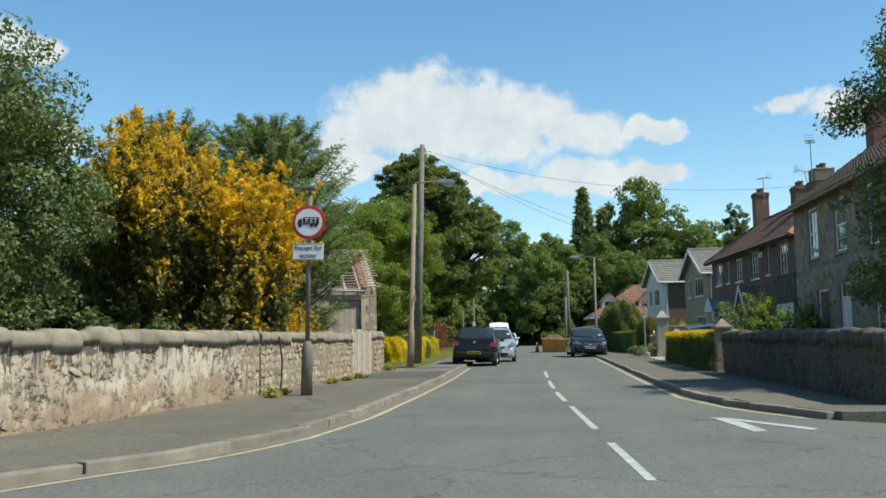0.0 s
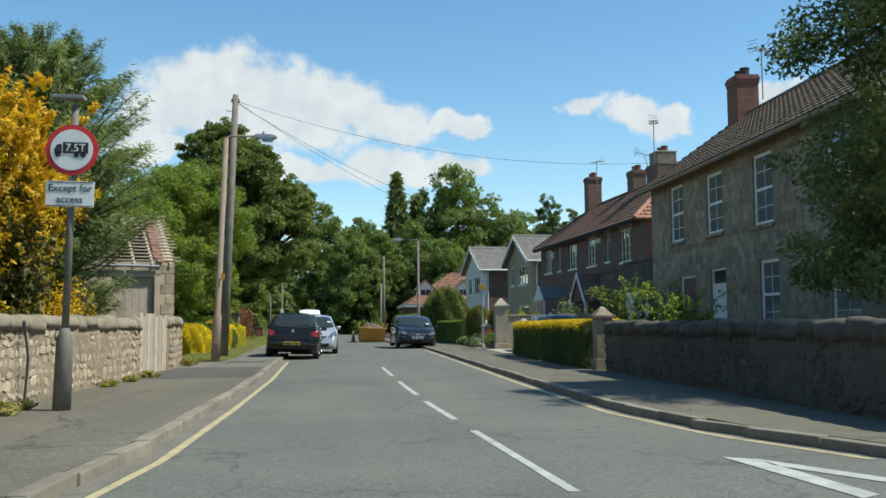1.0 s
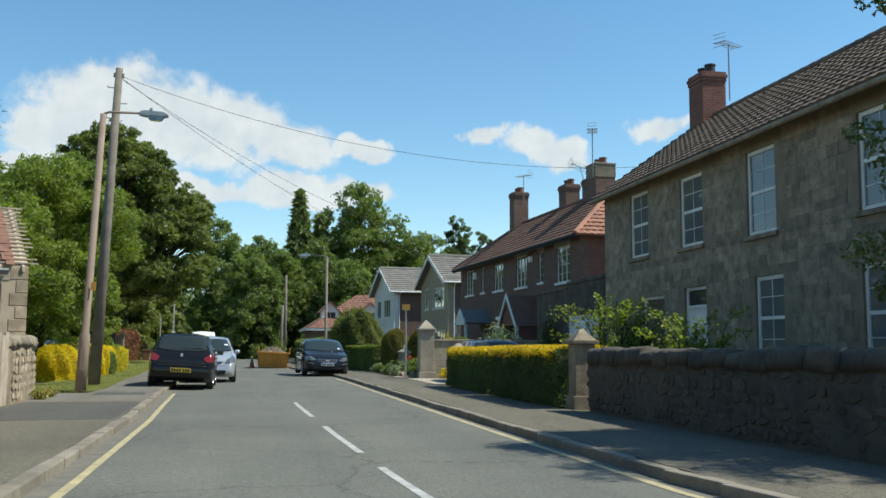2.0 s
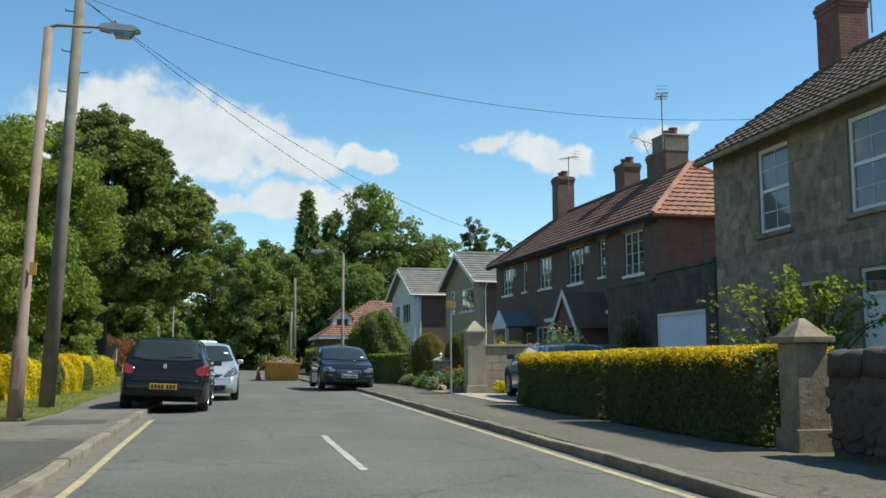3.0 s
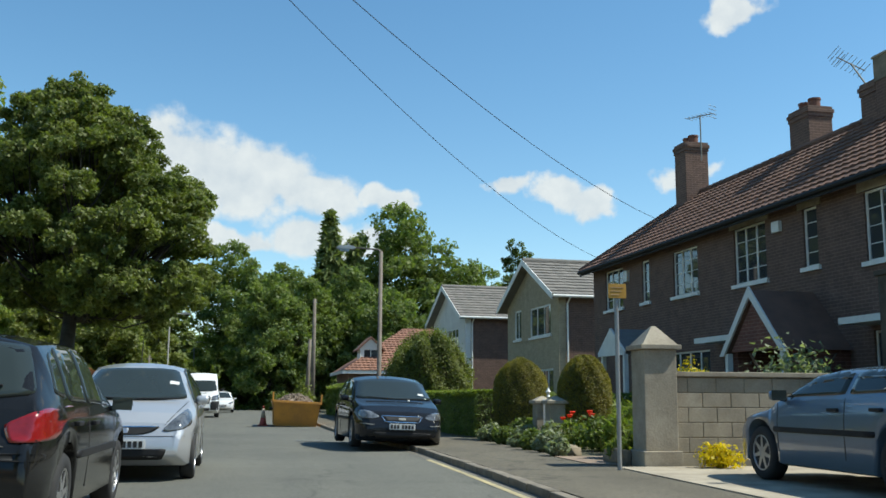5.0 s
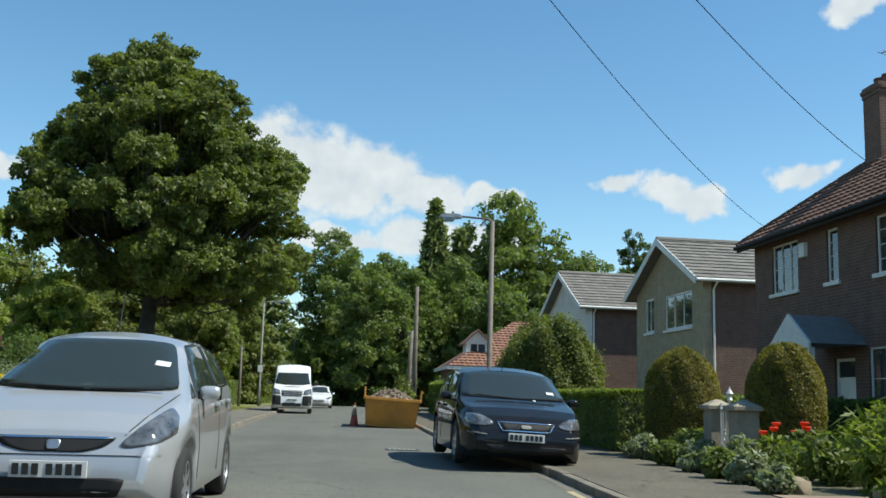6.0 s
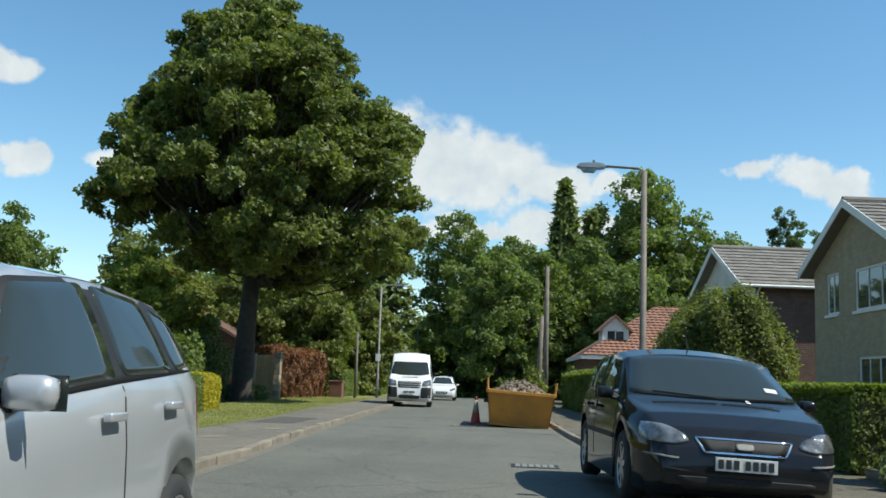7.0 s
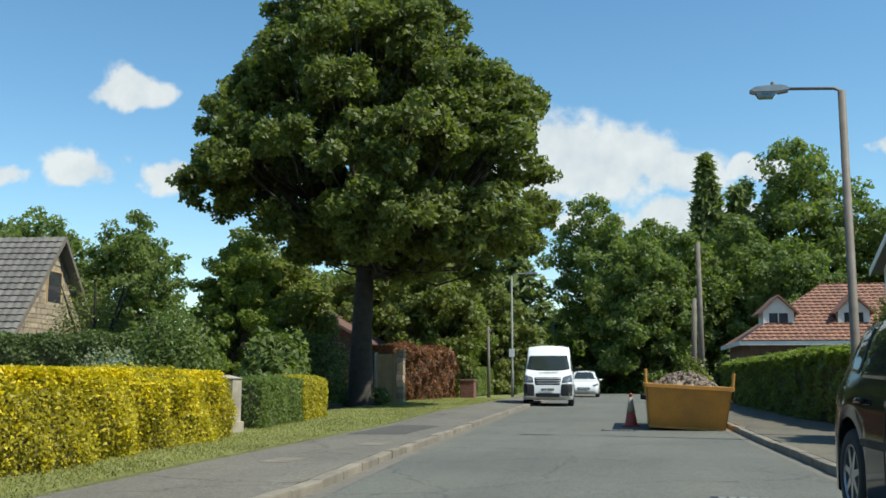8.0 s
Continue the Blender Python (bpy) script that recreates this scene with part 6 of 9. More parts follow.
tree("garden_tree", (-7.5, 46.2, 0.05), round_lobes(np.random.default_rng(139), 24, 2.9, 3.4, 3.9, 4.5, 1.15), (0, 0, 3.2), 0.2, LEAF_BRIGHT, "bushy light green tree over the verge", 0.42, 420, 230, 0.075, 139)

# undergrowth that closes the view under the far trees
for k, (x, y, r_, h_) in enumerate(((-11.5, 118, 3.0, 4.0), (-7.2, 133, 3.0, 4.5), (-3.0, 146, 4.0, 5.5), (1.5, 150, 4.0, 6.0), (3.2, 128, 2.6, 3.6), (6.4, 116, 2.6, 3.2), (9.5, 128, 3.0, 4.0), (-15.5, 126, 4.0, 5.0), (-4.6, 158, 5.0, 7.0), (0.4, 166, 6.0, 8.0), (-8.4, 165, 5.0, 8.0))):
    shrub("undergrowth", (x, y, 0.0), r_, h_, LEAF_DARK if k % 2 else LEAF_MID, "dark leafy undergrowth below the far trees", 300 + k, 0.3, 2600, "shrub", 12, "undergrowth at the road's end")
for k, (x, y, r_, h_) in enumerate(((-17.8, 75.3, 2.0, 5.0), (-16.8, 77.5, 1.7, 3.0), (-22.5, 71.0, 2.0, 3.2), (-15.0, 76.5, 1.6, 2.6), (-14.6, 78.0, 1.6, 2.6), (-12.2, 82.5, 1.8, 3.0), (-9.7, 70.2, 1.2, 2.4), (-17.5, 80, 2.2, 3.6), (-10.7, 76.6, 1.3, 3.0), (-9.7, 79.3, 1.25, 0.75))):
    shrub("garden_shrub", (x, y, 0.05), r_, h_, LEAF_OLIVE if k in (0, 4) else LEAF_MID if k == 6 else LEAF_DARK, "feathery olive-green garden shrub" if k in (0, 4) else "large-leaved green shrub behind a clipped hedge" if k == 6 else "dark shaded garden shrub behind the hedges", 330 + k, 0.12 if k == 6 else 0.075, 8000, "shrub", 11, "shrubs behind the yellow hedge")


# ---- garden walls, piers, hedges and the outbuilding ----
LEFT_WALL = [(7.0, -6.4), (11.7, -5.62), (13.0, -5.45), (15.8, -5.15), (18.4, -4.9), (21.0, -4.85), (27.0, -4.7)]


def rough_stone(r, mat, flat=0.05):
    b = bmesh.new()
    bmesh.ops.create_icosphere(b, subdivisions=1, radius=0.5)
    for v in b.verts:
        v.co = Vector((v.co.x, v.co.y * 1.25, v.co.z * 1.25)) * (1 + r.uniform(-0.14, 0.14))
        v.co.y = max(-0.5, min(0.5, v.co.y))
        v.co.z = max(-0.5, min(0.5, v.co.z))
        v.co.x = max(-0.3, min(0.3 + r.uniform(-0.06, 0.06), v.co.x))
    return finish(b, "stone", mat)


def rubble_wall(points, height, thick, label, seed, facing, mat, bed, z0=0.08, cover=0.75, render_patches=True, cope=True, cope_mat=None):
    """A rubble wall along points (x, y): mortar core with an uneven top, single stones set in its street face, a rough coping."""
    root = thing("garden_wall", label, "wall", kind="structure")
    r = random.Random(seed)
    meshes = [rough_stone(r, mat) for _ in range(7)]
    bm = bmesh.new()
    total = 0
    segs = []
    for (xa, ya), (xb, yb) in zip(points, points[1:]):
        length = math.hypot(xb - xa, yb - ya)
        segs.append((total, length, xa, ya, (xb - xa) / length, (yb - ya) / length))
        total += length

    def at(s):
        for s0, length, xa, ya, ux, uy in segs:
            if s <= s0 + length + 1e-6:
                return xa + ux * (s - s0), ya + uy * (s - s0), ux, uy
        return at(total)
    n = int(total / 0.07)
    rings = []
    for k in range(n + 1):
        x, y, ux, uy = at(total * k / n)
        nx, ny = uy * facing, -ux * facing
        ring = []
        zs = [0, 0.07, 0.14, 0.21, 0.28, 0.35, 0.42, 0.49, 0.56, 0.63, 0.7, 0.77, 0.84, 0.91, 0.97]
        for f in zs:
            j = 0.03 * noise.noise(Vector((k * 0.07, f * 2.2, seed))) + 0.022 * noise.noise(Vector((k * 0.42, f * 7, seed))) + 0.016 * noise.noise(Vector((k * 0.95, f * 15, seed)))
            ring.append(bm.verts.new((x + nx * j, y + ny * j, z0 - 0.1 + (height + 0.1) * f)))
        top = height + 0.03 * math.sin(k * 0.23) + r.uniform(-0.01, 0.01)
        ring.append(bm.verts.new((x - nx * thick * 0.12, y - ny * thick * 0.12, z0 + top)))
        ring.append(bm.verts.new((x - nx * thick * 0.9, y - ny * thick * 0.9, z0 + top)))
        ring.append(bm.verts.new((x - nx * thick, y - ny * thick, z0 - 0.1)))
        rings.append(ring)
    for a, b in zip(rings, rings[1:]):
        m = len(a)
        for k in range(m):
            bm.faces.new((a[k], b[k], b[(k + 1) % m], a[(k + 1) % m]))
    bm.faces.new(rings[0])
    bm.faces.new(rings[-1][::-1])
    part("wall_core", bm, bed, root, smooth=True)
    z = 0.06
    count = 0
    while z < height - 0.12:
        hh = r.uniform(0.09, 0.19)
        s = r.uniform(0, 0.2)
        while s < total - 0.1:
            ww = r.uniform(0.10, 0.36)
            hidden = render_patches and noise.noise(Vector((s * 0.55, z * 1.1, seed))) > -0.27 + 0.25 * (z < 0.12)
            if not hidden and r.random() < min(1.0, cover + 0.2) and count < 900:
                x, y, ux, uy = at(s + ww / 2)
                nx, ny = uy * facing, -ux * facing
                m = Matrix(((nx, ux, 0, x + nx * 0.002), (ny, uy, 0, y + ny * 0.002), (0, 0, 1, z0 + z + hh / 2 + r.uniform(-0.025, 0.025)), (0, 0, 0, 1))) @ Euler((radians(r.uniform(-22, 22)), 0, 0)).to_matrix().to_4x4() @ Matrix.Diagonal((r.uniform(0.012, 0.03) if render_patches else r.uniform(0.02, 0.045), ww * r.uniform(0.7, 1.05), hh * r.uniform(0.65, 1.08), 1))
                ob = shared("stone", r.choice(meshes), root, m)
                count += 1
            s += ww
        z += hh
    caps = []
    for k in range(6):
        # a half-round coping stone: domed section swept along the wall, worn unevenly
        b = bmesh.new()
        rows_ = []
        for i in range(7):
            v = -0.5 + i / 6
            end = 1.0 if 0 < i < 6 else 0.93
            row = [b.verts.new((-0.5 * end, v, -0.5))]
            for j in range(9):
                a = math.pi * j / 8
                px, pz = -0.5 * abs(math.cos(a)) ** 0.62 * math.copysign(1, math.cos(a)), -0.1 + 0.55 * math.sin(a) ** 0.7
                q = 1 + 0.24 * noise.noise(Vector((px * 2.6, v * 3.1, pz * 2.6)) + Vector((k * 7.0, seed, 0)))
                row.append(b.verts.new((px * q * end, v, pz * q * end)))
            row.append(b.verts.new((0.5 * end, v, -0.5)))
            rows_.append(row)
        for ra, rb in zip(rows_, rows_[1:]):
            for j in range(len(ra)):
                b.faces.new((ra[j], rb[j], rb[(j + 1) % len(ra)], ra[(j + 1) % len(ra)]))
        b.faces.new(rows_[0])
        b.faces.new(rows_[-1][::-1])
        caps.append(finish(b, "coping_stone", cope_mat or mat, smooth=True))
    if cope:
        s = 0.0
        while s < total - 0.05:
            ww = min(r.uniform(0.32, 0.85), total - s)
            x, y, ux, uy = at(s + ww / 2)
            nx, ny = uy * facing, -ux * facing
            m = Matrix(((nx, ux, 0, x - nx * thick * 0.45), (ny, uy, 0, y - ny * thick * 0.45), (0, 0, 1, z0 + height - 0.03 + r.uniform(-0.01, 0.03)), (0, 0, 0, 1))) @ Euler((radians(r.uniform(-3.5, 3.5)), radians(r.uniform(-4, 4)), radians(r.uniform(-3, 3)))).to_matrix().to_4x4() @ Matrix.Diagonal((thick * r.uniform(1.05, 1.2), ww - 0.012, r.uniform(0.19, 0.3), 1))
            shared("coping_stone", r.choice(caps), root, m)
            s += ww
    return root


rubble_wall([(x, y) for y, x in LEFT_WALL[:5]], 1.12, 0.36, "old rubble stone garden wall with flaking pale render", 3, 1, STONE_LIGHT, RENDER_WORN, cope_mat=COPING)
rubble_wall([(x, y) for y, x in LEFT_WALL[4:]], 1.12, 0.36, "rubble stone garden wall with deep brown joints", 5, 1, STONE_LIGHT, MORTAR, cover=0.97, render_patches=False, cope_mat=COPING)
rubble_wall([(-4.7, 29.9), (-4.75, 31.5), (-4.92, 33.0)], 1.16, 0.34, "short rubble stone wall beside the boarded gap", 9, 1, STONE_LIGHT, MORTAR, render_patches=False, cope_mat=COPING)
rubble_wall([(5.0, 15.0), (4.98, 18.0), (4.95, 26.9)], 0.95, 0.34, "dark weathered stone garden wall with rounded coping", 13, -1, STONE_SOOTY, MORTAR_SOOTY, cover=0.9, render_patches=False)
for p in ((-4.86, 20.2),):
    b = bmesh.new()
    tube(b, [(p[0] + 0.1, p[1], 0.1), (p[0] + 0.13, p[1] + 0.02, 0.7), (p[0] + 0.08, p[1] - 0.02, 1.2)], 0.018, 6)
    single("drain_stain_cable", b, CABLE, "thin dark cable running down the stone wall", "cable")

# weeds at the wall foot
for k, (x, y, s) in enumerate(((-4.35, 18.4, 0.28), (-4.45, 19.2, 0.22), (-4.5, 23.6, 0.2), (-4.4, 25.0, 0.22), (-4.45, 26.4, 0.25), (-4.55, 31.8, 0.3), (-4.6, 32.8, 0.3))):
    shrub("weed", (x, y, 0.1), s, s * 0.7, LEAF_DRY, "tuft of dry yellowish weeds at the wall foot", 200 + k, 0.035, 260, "weed", 5, "weeds at the wall foot", 2.5)

# boards across the gap in the wall
gate = thing("boarded_gate", "pale upright timber boards closing the gap in the wall", "gate", pose(-4.72, 27.05, 0.1))
part("rail", boxes((-0.1, -0.05, 0.0, 2.8, 0.3, 0.4)), TIMBER_PALE, gate)
part("rail", boxes((-0.1, -0.05, 0.0, 2.8, 0.85, 0.95)), TIMBER_PALE, gate)
r = random.Random(6)
for k in range(11):
    part("board", boxes((-0.05, -0.02 + r.uniform(0, 0.01), 0.01 + 0.255 * k, 0.245 + 0.255 * k, 0.0, 1.24 + r.uniform(-0.06, 0.08)), bevel=0.004), DOOR_WEATHERED if k % 3 else TIMBER_PALE, gate)


def outbuilding():
    h = thing("outbuilding", "old rendered outbuilding with a weathered door and a half-stripped tiled roof", "outbuilding", pose(-5.15, 33.0, 0.08, 0, 0, 24))
    side = Side((0, 0), (-1, 0), (0, 1))
    L, D, E, R = 5.0, 1.7, 2.75, 4.15  # a lean-to rising to its back wall
    bm = bmesh.new()
    wall_with_holes(bm, 0, L, -0.1, E, [(0.5, 1.6, 0.0, 2.35)], 0.3, side)
    part("wall", bm, OUT_RENDER, h)
    bm = bmesh.new()
    prism(bm, [(0.3, -0.1), (D, -0.1), (D, R - 0.05), (0.0, E), (0.3, E)], -0.3, 0.0, "x")
    part("gable_wall", bm, OUT_RENDER, h, "pale rendered gable wall")
    part("back_wall", boxes((-L, 0, D, D + 0.3, -0.1, R - 0.05), (-L, -L + 0.3, 0.3, D, -0.1, E)), RENDER_WORN, h)
    d = new("door")
    d.parent = h
    for k in range(6):
        b = bmesh.new()
        side.box(b, 0.52 + 0.178 * k, 0.69 + 0.178 * k, 0.12, 0.16, 0.02, 2.3)
        part("plank", b, DOOR_WEATHERED, d)
    b = bmesh.new()
    side.box(b, 0.44, 0.52, 0.02, 0.17, 0, 2.4)
    side.box(b, 1.58, 1.66, 0.02, 0.17, 0, 2.4)
    side.box(b, 0.52, 1.58, 0.02, 0.17, 2.32, 2.4)
    part("door_frame", b, DOOR_WEATHERED, d)
    # rafters, bare battens, and slates left along the verge
    k = (R - E) / D
    for j in range(11):
        x = -0.1 - 0.47 * j
        b = bmesh.new()
        prism(b, [(-0.06, E - 0.06 * k), (D, R), (D, R - 0.13), (-0.06, E - 0.06 * k - 0.1)], x - 0.03, x + 0.03, "x")
        part("rafter", b, TIMBER_PALE, h)
    sl = math.hypot(D + 0.06, (D + 0.06) * k)
    up = Vector((0, D + 0.06, (D + 0.06) * k)).normalized()
    r = random.Random(2)
    for j in range(15):
        s = 0.08 + sl * j / 15
        c = Vector((0, -0.06, E - 0.06 * k)) + up * s
        part("batten", boxes((-L - 0.1, 0.12 + r.uniform(-0.08, 0.08), c.y - 0.02, c.y + 0.02, c.z + 0.01, c.z + 0.04)), TIMBER_PALE if j % 3 else DOOR_WEATHERED, h)
    b = bmesh.new()
    box(b, -0.085, 0.085, -0.17, 0.17, 0, 0.014)
    tile = finish(b, "tile", TILE_RED)
    ang = math.degrees(math.atan(k))
    for j in range(13):
        c = Vector((-0.36 - (0.06 if j % 2 else 0.0), -0.06, E - 0.06 * k)) + up * (0.12 + 0.15 * j)
        shared("tile", tile, h, pose(c.x, c.y, c.z + 0.05 + 0.004 * (j % 2), ang - 3 + r.uniform(-2, 2), r.uniform(-2, 2), r.uniform(-4, 4)))
    for j in range(10):
        ww = 0.34 if j % 2 else 0.22
        part("quoin", boxes((-ww, 0.012, -0.012, 0.24, 0.27 * j, 0.27 * j + 0.255), bevel=0.012), STONE_LIGHT, h)
    b = bmesh.new()
    side.box(b, 0.34, 1.95, -0.015, 0.1, 2.41, 2.62)
    part("lintel", b, CONCRETE, h)
    b = bmesh.new()
    tube(b, [(-L, -0.1, E - 0.12), (-0.4, -0.1, E - 0.14)], 0.035, 8)
    part("gutter", b, LEAD, h)


outbuilding()


def gate_pier(x, y, w, h, label, mat, cap_h=0.28, ledge=True, z=0.1):
    p = thing("gate_pier", label, "gate pier", pose(x, y, z))
    part("shaft", boxes((-w / 2, w / 2, -w / 2, w / 2, -0.05, h), bevel=0.015), mat, p)
    part("plinth", boxes((-w / 2 - 0.04, w / 2 + 0.04, -w / 2 - 0.04, w / 2 + 0.04, -0.05, 0.22), bevel=0.012), mat, p)
    if ledge:
        part("ledge", boxes((-w / 2 - 0.06, w / 2 + 0.06, -w / 2 - 0.06, w / 2 + 0.06, h, h + 0.07), bevel=0.012), mat, p)
    b = bmesh.new()
    z0 = h + (0.07 if ledge else 0.0)
    q = w / 2 + 0.02
    lo = [b.verts.new((sx * q, sy * q, z0)) for sx, sy in ((-1, -1), (1, -1), (1, 1), (-1, 1))]
    hi = [b.verts.new((sx * 0.03, sy * 0.03, z0 + cap_h)) for sx, sy in ((-1, -1), (1, -1), (1, 1), (-1, 1))]
    b.faces.new(lo[::-1])
    b.faces.new(hi)
    for i in range(4):
        b.faces.new((lo[i], lo[(i + 1) % 4], hi[(i + 1) % 4], hi[i]))
    part("cap", b, mat, p, "pyramid stone cap")
    return p


gate_pier(5.46, 44.74, 0.5, 1.66, "tall pale concrete gate pier with a pyramid cap", CONCRETE)
gate_pier(5.28, 38.6, 0.33, 1.04, "low pale concrete gate pier at the end of the hedge", CONCRETE, 0.14, False)
gate_pier(5.06, 27.55, 0.36, 1.1, "short stone gate pier with a stepped cap", STONE_DARK, 0.19)
gate_pier(5.72, 50.72, 0.34, 0.85, "small stone pier holding the garden gate", CONCRETE, 0.09)
gate_pier(5.85, 52.2, 0.34, 0.85, "small stone pier holding the garden gate", CONCRETE, 0.09)

# concrete block wall running back from the tall pier
bw = thing("block_wall", "low wall of pale concrete blocks running back from the pier", "wall", pose(5.72, 44.75, 0.1), kind="structure")
b = bmesh.new()
box(b, -0.217, 0.217, -0.09, 0.09, -0.104, 0.104, bevel=0.008)
block = finish(b, "concrete_block", CONCRETE)
b = bmesh.new()
box(b, -0.108, 0.108, -0.09, 0.09, -0.104, 0.104, bevel=0.008)
half_block = finish(b, "concrete_block", CONCRETE)
part("mortar", boxes((0, 5.4, -0.075, 0.075, -0.05, 1.28)), MORTAR, bw)
for j in range(6):
    for k in range(12):
        if k == 0 and j % 2:
            shared("concrete_block", half_block, bw, pose(0.108, 0, 0.08 + 0.215 * j))
        shared("concrete_block", block, bw, pose(0.22 + 0.445 * k + (0.22 if j % 2 else 0), 0, 0.08 + 0.215 * j))
part("coping", boxes((-0.02, 5.6, -0.13, 0.13, 1.28, 1.35), bevel=0.01), CONCRETE, bw)

# hedges
LEAF_PRIVET = leaf_material("yellow_green_privet_leaves", (0.2, 0.175, 0.022), (0.52, 0.43, 0.03))
LEAF_CAP = leaf_material("orange_gold_new_leaves", (0.36, 0.255, 0.012), (0.64, 0.42, 0.014), (0.72, 0.5, 0.018))
hedge([(5.15, 27.9), (5.1, 32.3)], 0.95, 1.02, LEAF_DARK, EARTH, "dark clipped hedge with bright top leaves, new growth on some hedges, painted sunlight on others on top", 61, size=0.027, density=4600, cap_mat=LEAF_CAP, cap_from=0.82)
hedge([(5.12, 32.7), (5.25, 37.7)], 0.95, 1.0, LEAF_DARK, EARTH, "dark clipped hedge with bright top leaves, new growth on some hedges, painted sunlight on others on top", 62, size=0.027, density=4600, cap_mat=LEAF_CAP, cap_from=0.82)
hedge([(-6.15, 49.5), (-6.35, 55.4), (-6.95, 60.95)], 1.0, 1.0, LEAF_PRIVET, EARTH, "clipped golden-yellow privet hedge beside the verge", 63, size=0.034, density=2600, cap_mat=LEAF_YELLOW, cap_from=0.38, lumpy=0.12)
hedge([(-7.35, 63.4), (-7.77, 66.6)], 0.9, 0.95, LEAF_MID, EARTH, "low clipped green hedge beside the verge", 64, size=0.045, density=1600)
hedge([(-7.79, 66.75), (-8.1, 69.2)], 0.9, 0.97, LEAF_PRIVET, EARTH, "low clipped yellow-green hedge at the gate pier", 65, size=0.045, density=1600)
hedge([(-26.0, 69.5), (-19.0, 72.0), (-13.4, 74.3)], 1.2, 2.25, LEAF_DARK, EARTH, "tall dark hedge at the back of a garden", 93, size=0.08, density=500, lumpy=0.12)
# paler leaf caps of the next two hedges stand in for sunlit tops
hedge([(5.4, 55.2), (5.1, 59.0), (4.8, 61.5)], 0.9, 1.1, LEAF_MID, EARTH, "clipped green privet hedge along the front garden", 66, size=0.04, density=1900, cap_mat=LEAF_BRIGHT, cap_from=0.95)
hedge([(4.75, 65.6), (4.15, 72), (3.6, 90)], 1.0, 1.6, LEAF_MID, EARTH, "tall green hedge with sunlit top along the footway", 67, size=0.065, density=560, cap_mat=LEAF_BRIGHT, cap_from=0.86, lumpy=0.16)
hedge([(6.6, 55.3), (11.0, 55.6)], 0.8, 1.1, LEAF_MID, EARTH, "clipped green hedge dividing the gardens", 68, size=0.06, density=700)
hedge([(-10.6, 84.5), (-9.8, 93.0)], 1.2, 2.3, LEAF_COPPER, EARTH, "dark red copper beech hedge", 69, size=0.09, density=420, lumpy=0.2)
hedge([(-9.4, 96.0), (-8.6, 118.0)], 1.2, 1.5, LEAF_MID, EARTH, "green roadside hedge far down the street", 70, size=0.10, density=260)
hedge([(-12.5, 6.0), (-11.8, 20.0), (-11.5, 33.0)], 1.4, 3.4, LEAF_DARK, EARTH, "tall dark garden hedge behind the trees", 92, size=0.12, density=220)
for x, y in ((-7.05, 62.2), (-8.15, 69.6)):
    gate_pier(x, y, 0.38, 0.95, "small pale stone gate pier at the end of a hedge", CONCRETE, 0.06, False)

# wooden gate between pale posts by the sycamore
wg = thing("wooden_gate", "closed tan timber gate beside a pale stone post", "gate", pose(-10.38, 83.1, 0.1, 0, 0, -6))
part("post", boxes((-0.04, 0.07, -0.12, 0.02, -0.05, 1.95), bevel=0.01), TIMBER_PALE, wg)
post = new("stone_post")
post.parent = wg
r = random.Random(12)
for k in range(9):
    j = r.uniform(-0.012, 0.012)
    part("block", boxes((0.9 + j, 1.18 + j, -0.17 + j, 0.09 + j, -0.05 + 0.225 * k, 0.165 + 0.225 * k), bevel=0.015), STONE_LIGHT, post)
part("cap", boxes((0.87, 1.21, -0.2, 0.12, 1.975, 2.03), bevel=0.01), CONCRETE, post)
for k in range(7):
    part("board", boxes((0.08 + 0.115 * k, 0.19 + 0.115 * k, -0.08, -0.05, 0.05, 1.88), bevel=0.004), TIMBER_TAN, wg)

# clipped bushes and the flower bed
def topiary(at, r, h, label, seed, mat, size=0.026, n=42000, rough=0.018, name="topiary_bush", blunt=0.6):
    rng = np.random.default_rng(seed)
    root = thing(name, label, "shrub", pose(*at))
    v = rng.uniform(0, 1, n)
    a = rng.uniform(0, 6.283, n)
    ang = v * math.pi * 0.5
    rr = r * np.clip(np.cos(np.clip(ang - 0.42, 0, None) * 1.366), 0, 1) ** blunt * (0.84 + 0.16 * np.clip(ang / 0.42, 0, 1))
    z = h * np.sin(ang) ** 0.9
    jit = 1 + rng.normal(0, rough, n) + rough * 2.5 * np.sin(a * 5 + seed) * np.sin(z * 4.1 / r + a * 3)
    p = np.stack([rr * np.cos(a) * jit, rr * np.sin(a) * jit, np.maximum(z * jit, 0.03)], 1)
    e = np.stack([np.cos(a) * np.cos(ang), np.sin(a) * np.cos(ang), np.sin(ang) + 0.1], 1)
    core = bmesh.new()
    lathe(core, [(r * 0.7, 0.0), (r * 0.86, h * 0.4), (r * 0.7, h * 0.72), (r * 0.3, h * 0.9)], 16)
    part("twig_core", core, EARTH, root)
    ob = new("foliage", leaf_mesh("foliage", p, e, size, mat, rng, 1.7, 0.7))
    ob.parent = root


LEAF_TOPIARY = leaf_material("clipped_golden_yew", (0.1, 0.1, 0.022), (0.27, 0.22, 0.036))
for x, y, r_, h_, dark in ((-6.2, 42.3, 0.6, 0.98, False), (-6.2, 43.7, 0.55, 0.9, False), (-6.05, 45.35, 0.5, 1.0, True), (-6.12, 46.5, 0.56, 1.06, False), (-6.0, 47.7, 0.56, 1.02, False)):
    topiary((x, y, 0.1), r_, h_, "rounded green clipped bush among golden ones" if dark else "rounded golden-yellow clipped bush beside the verge", int(y * 7), LEAF_OLIVE if dark else LEAF_YELLOW, rough=0.035)
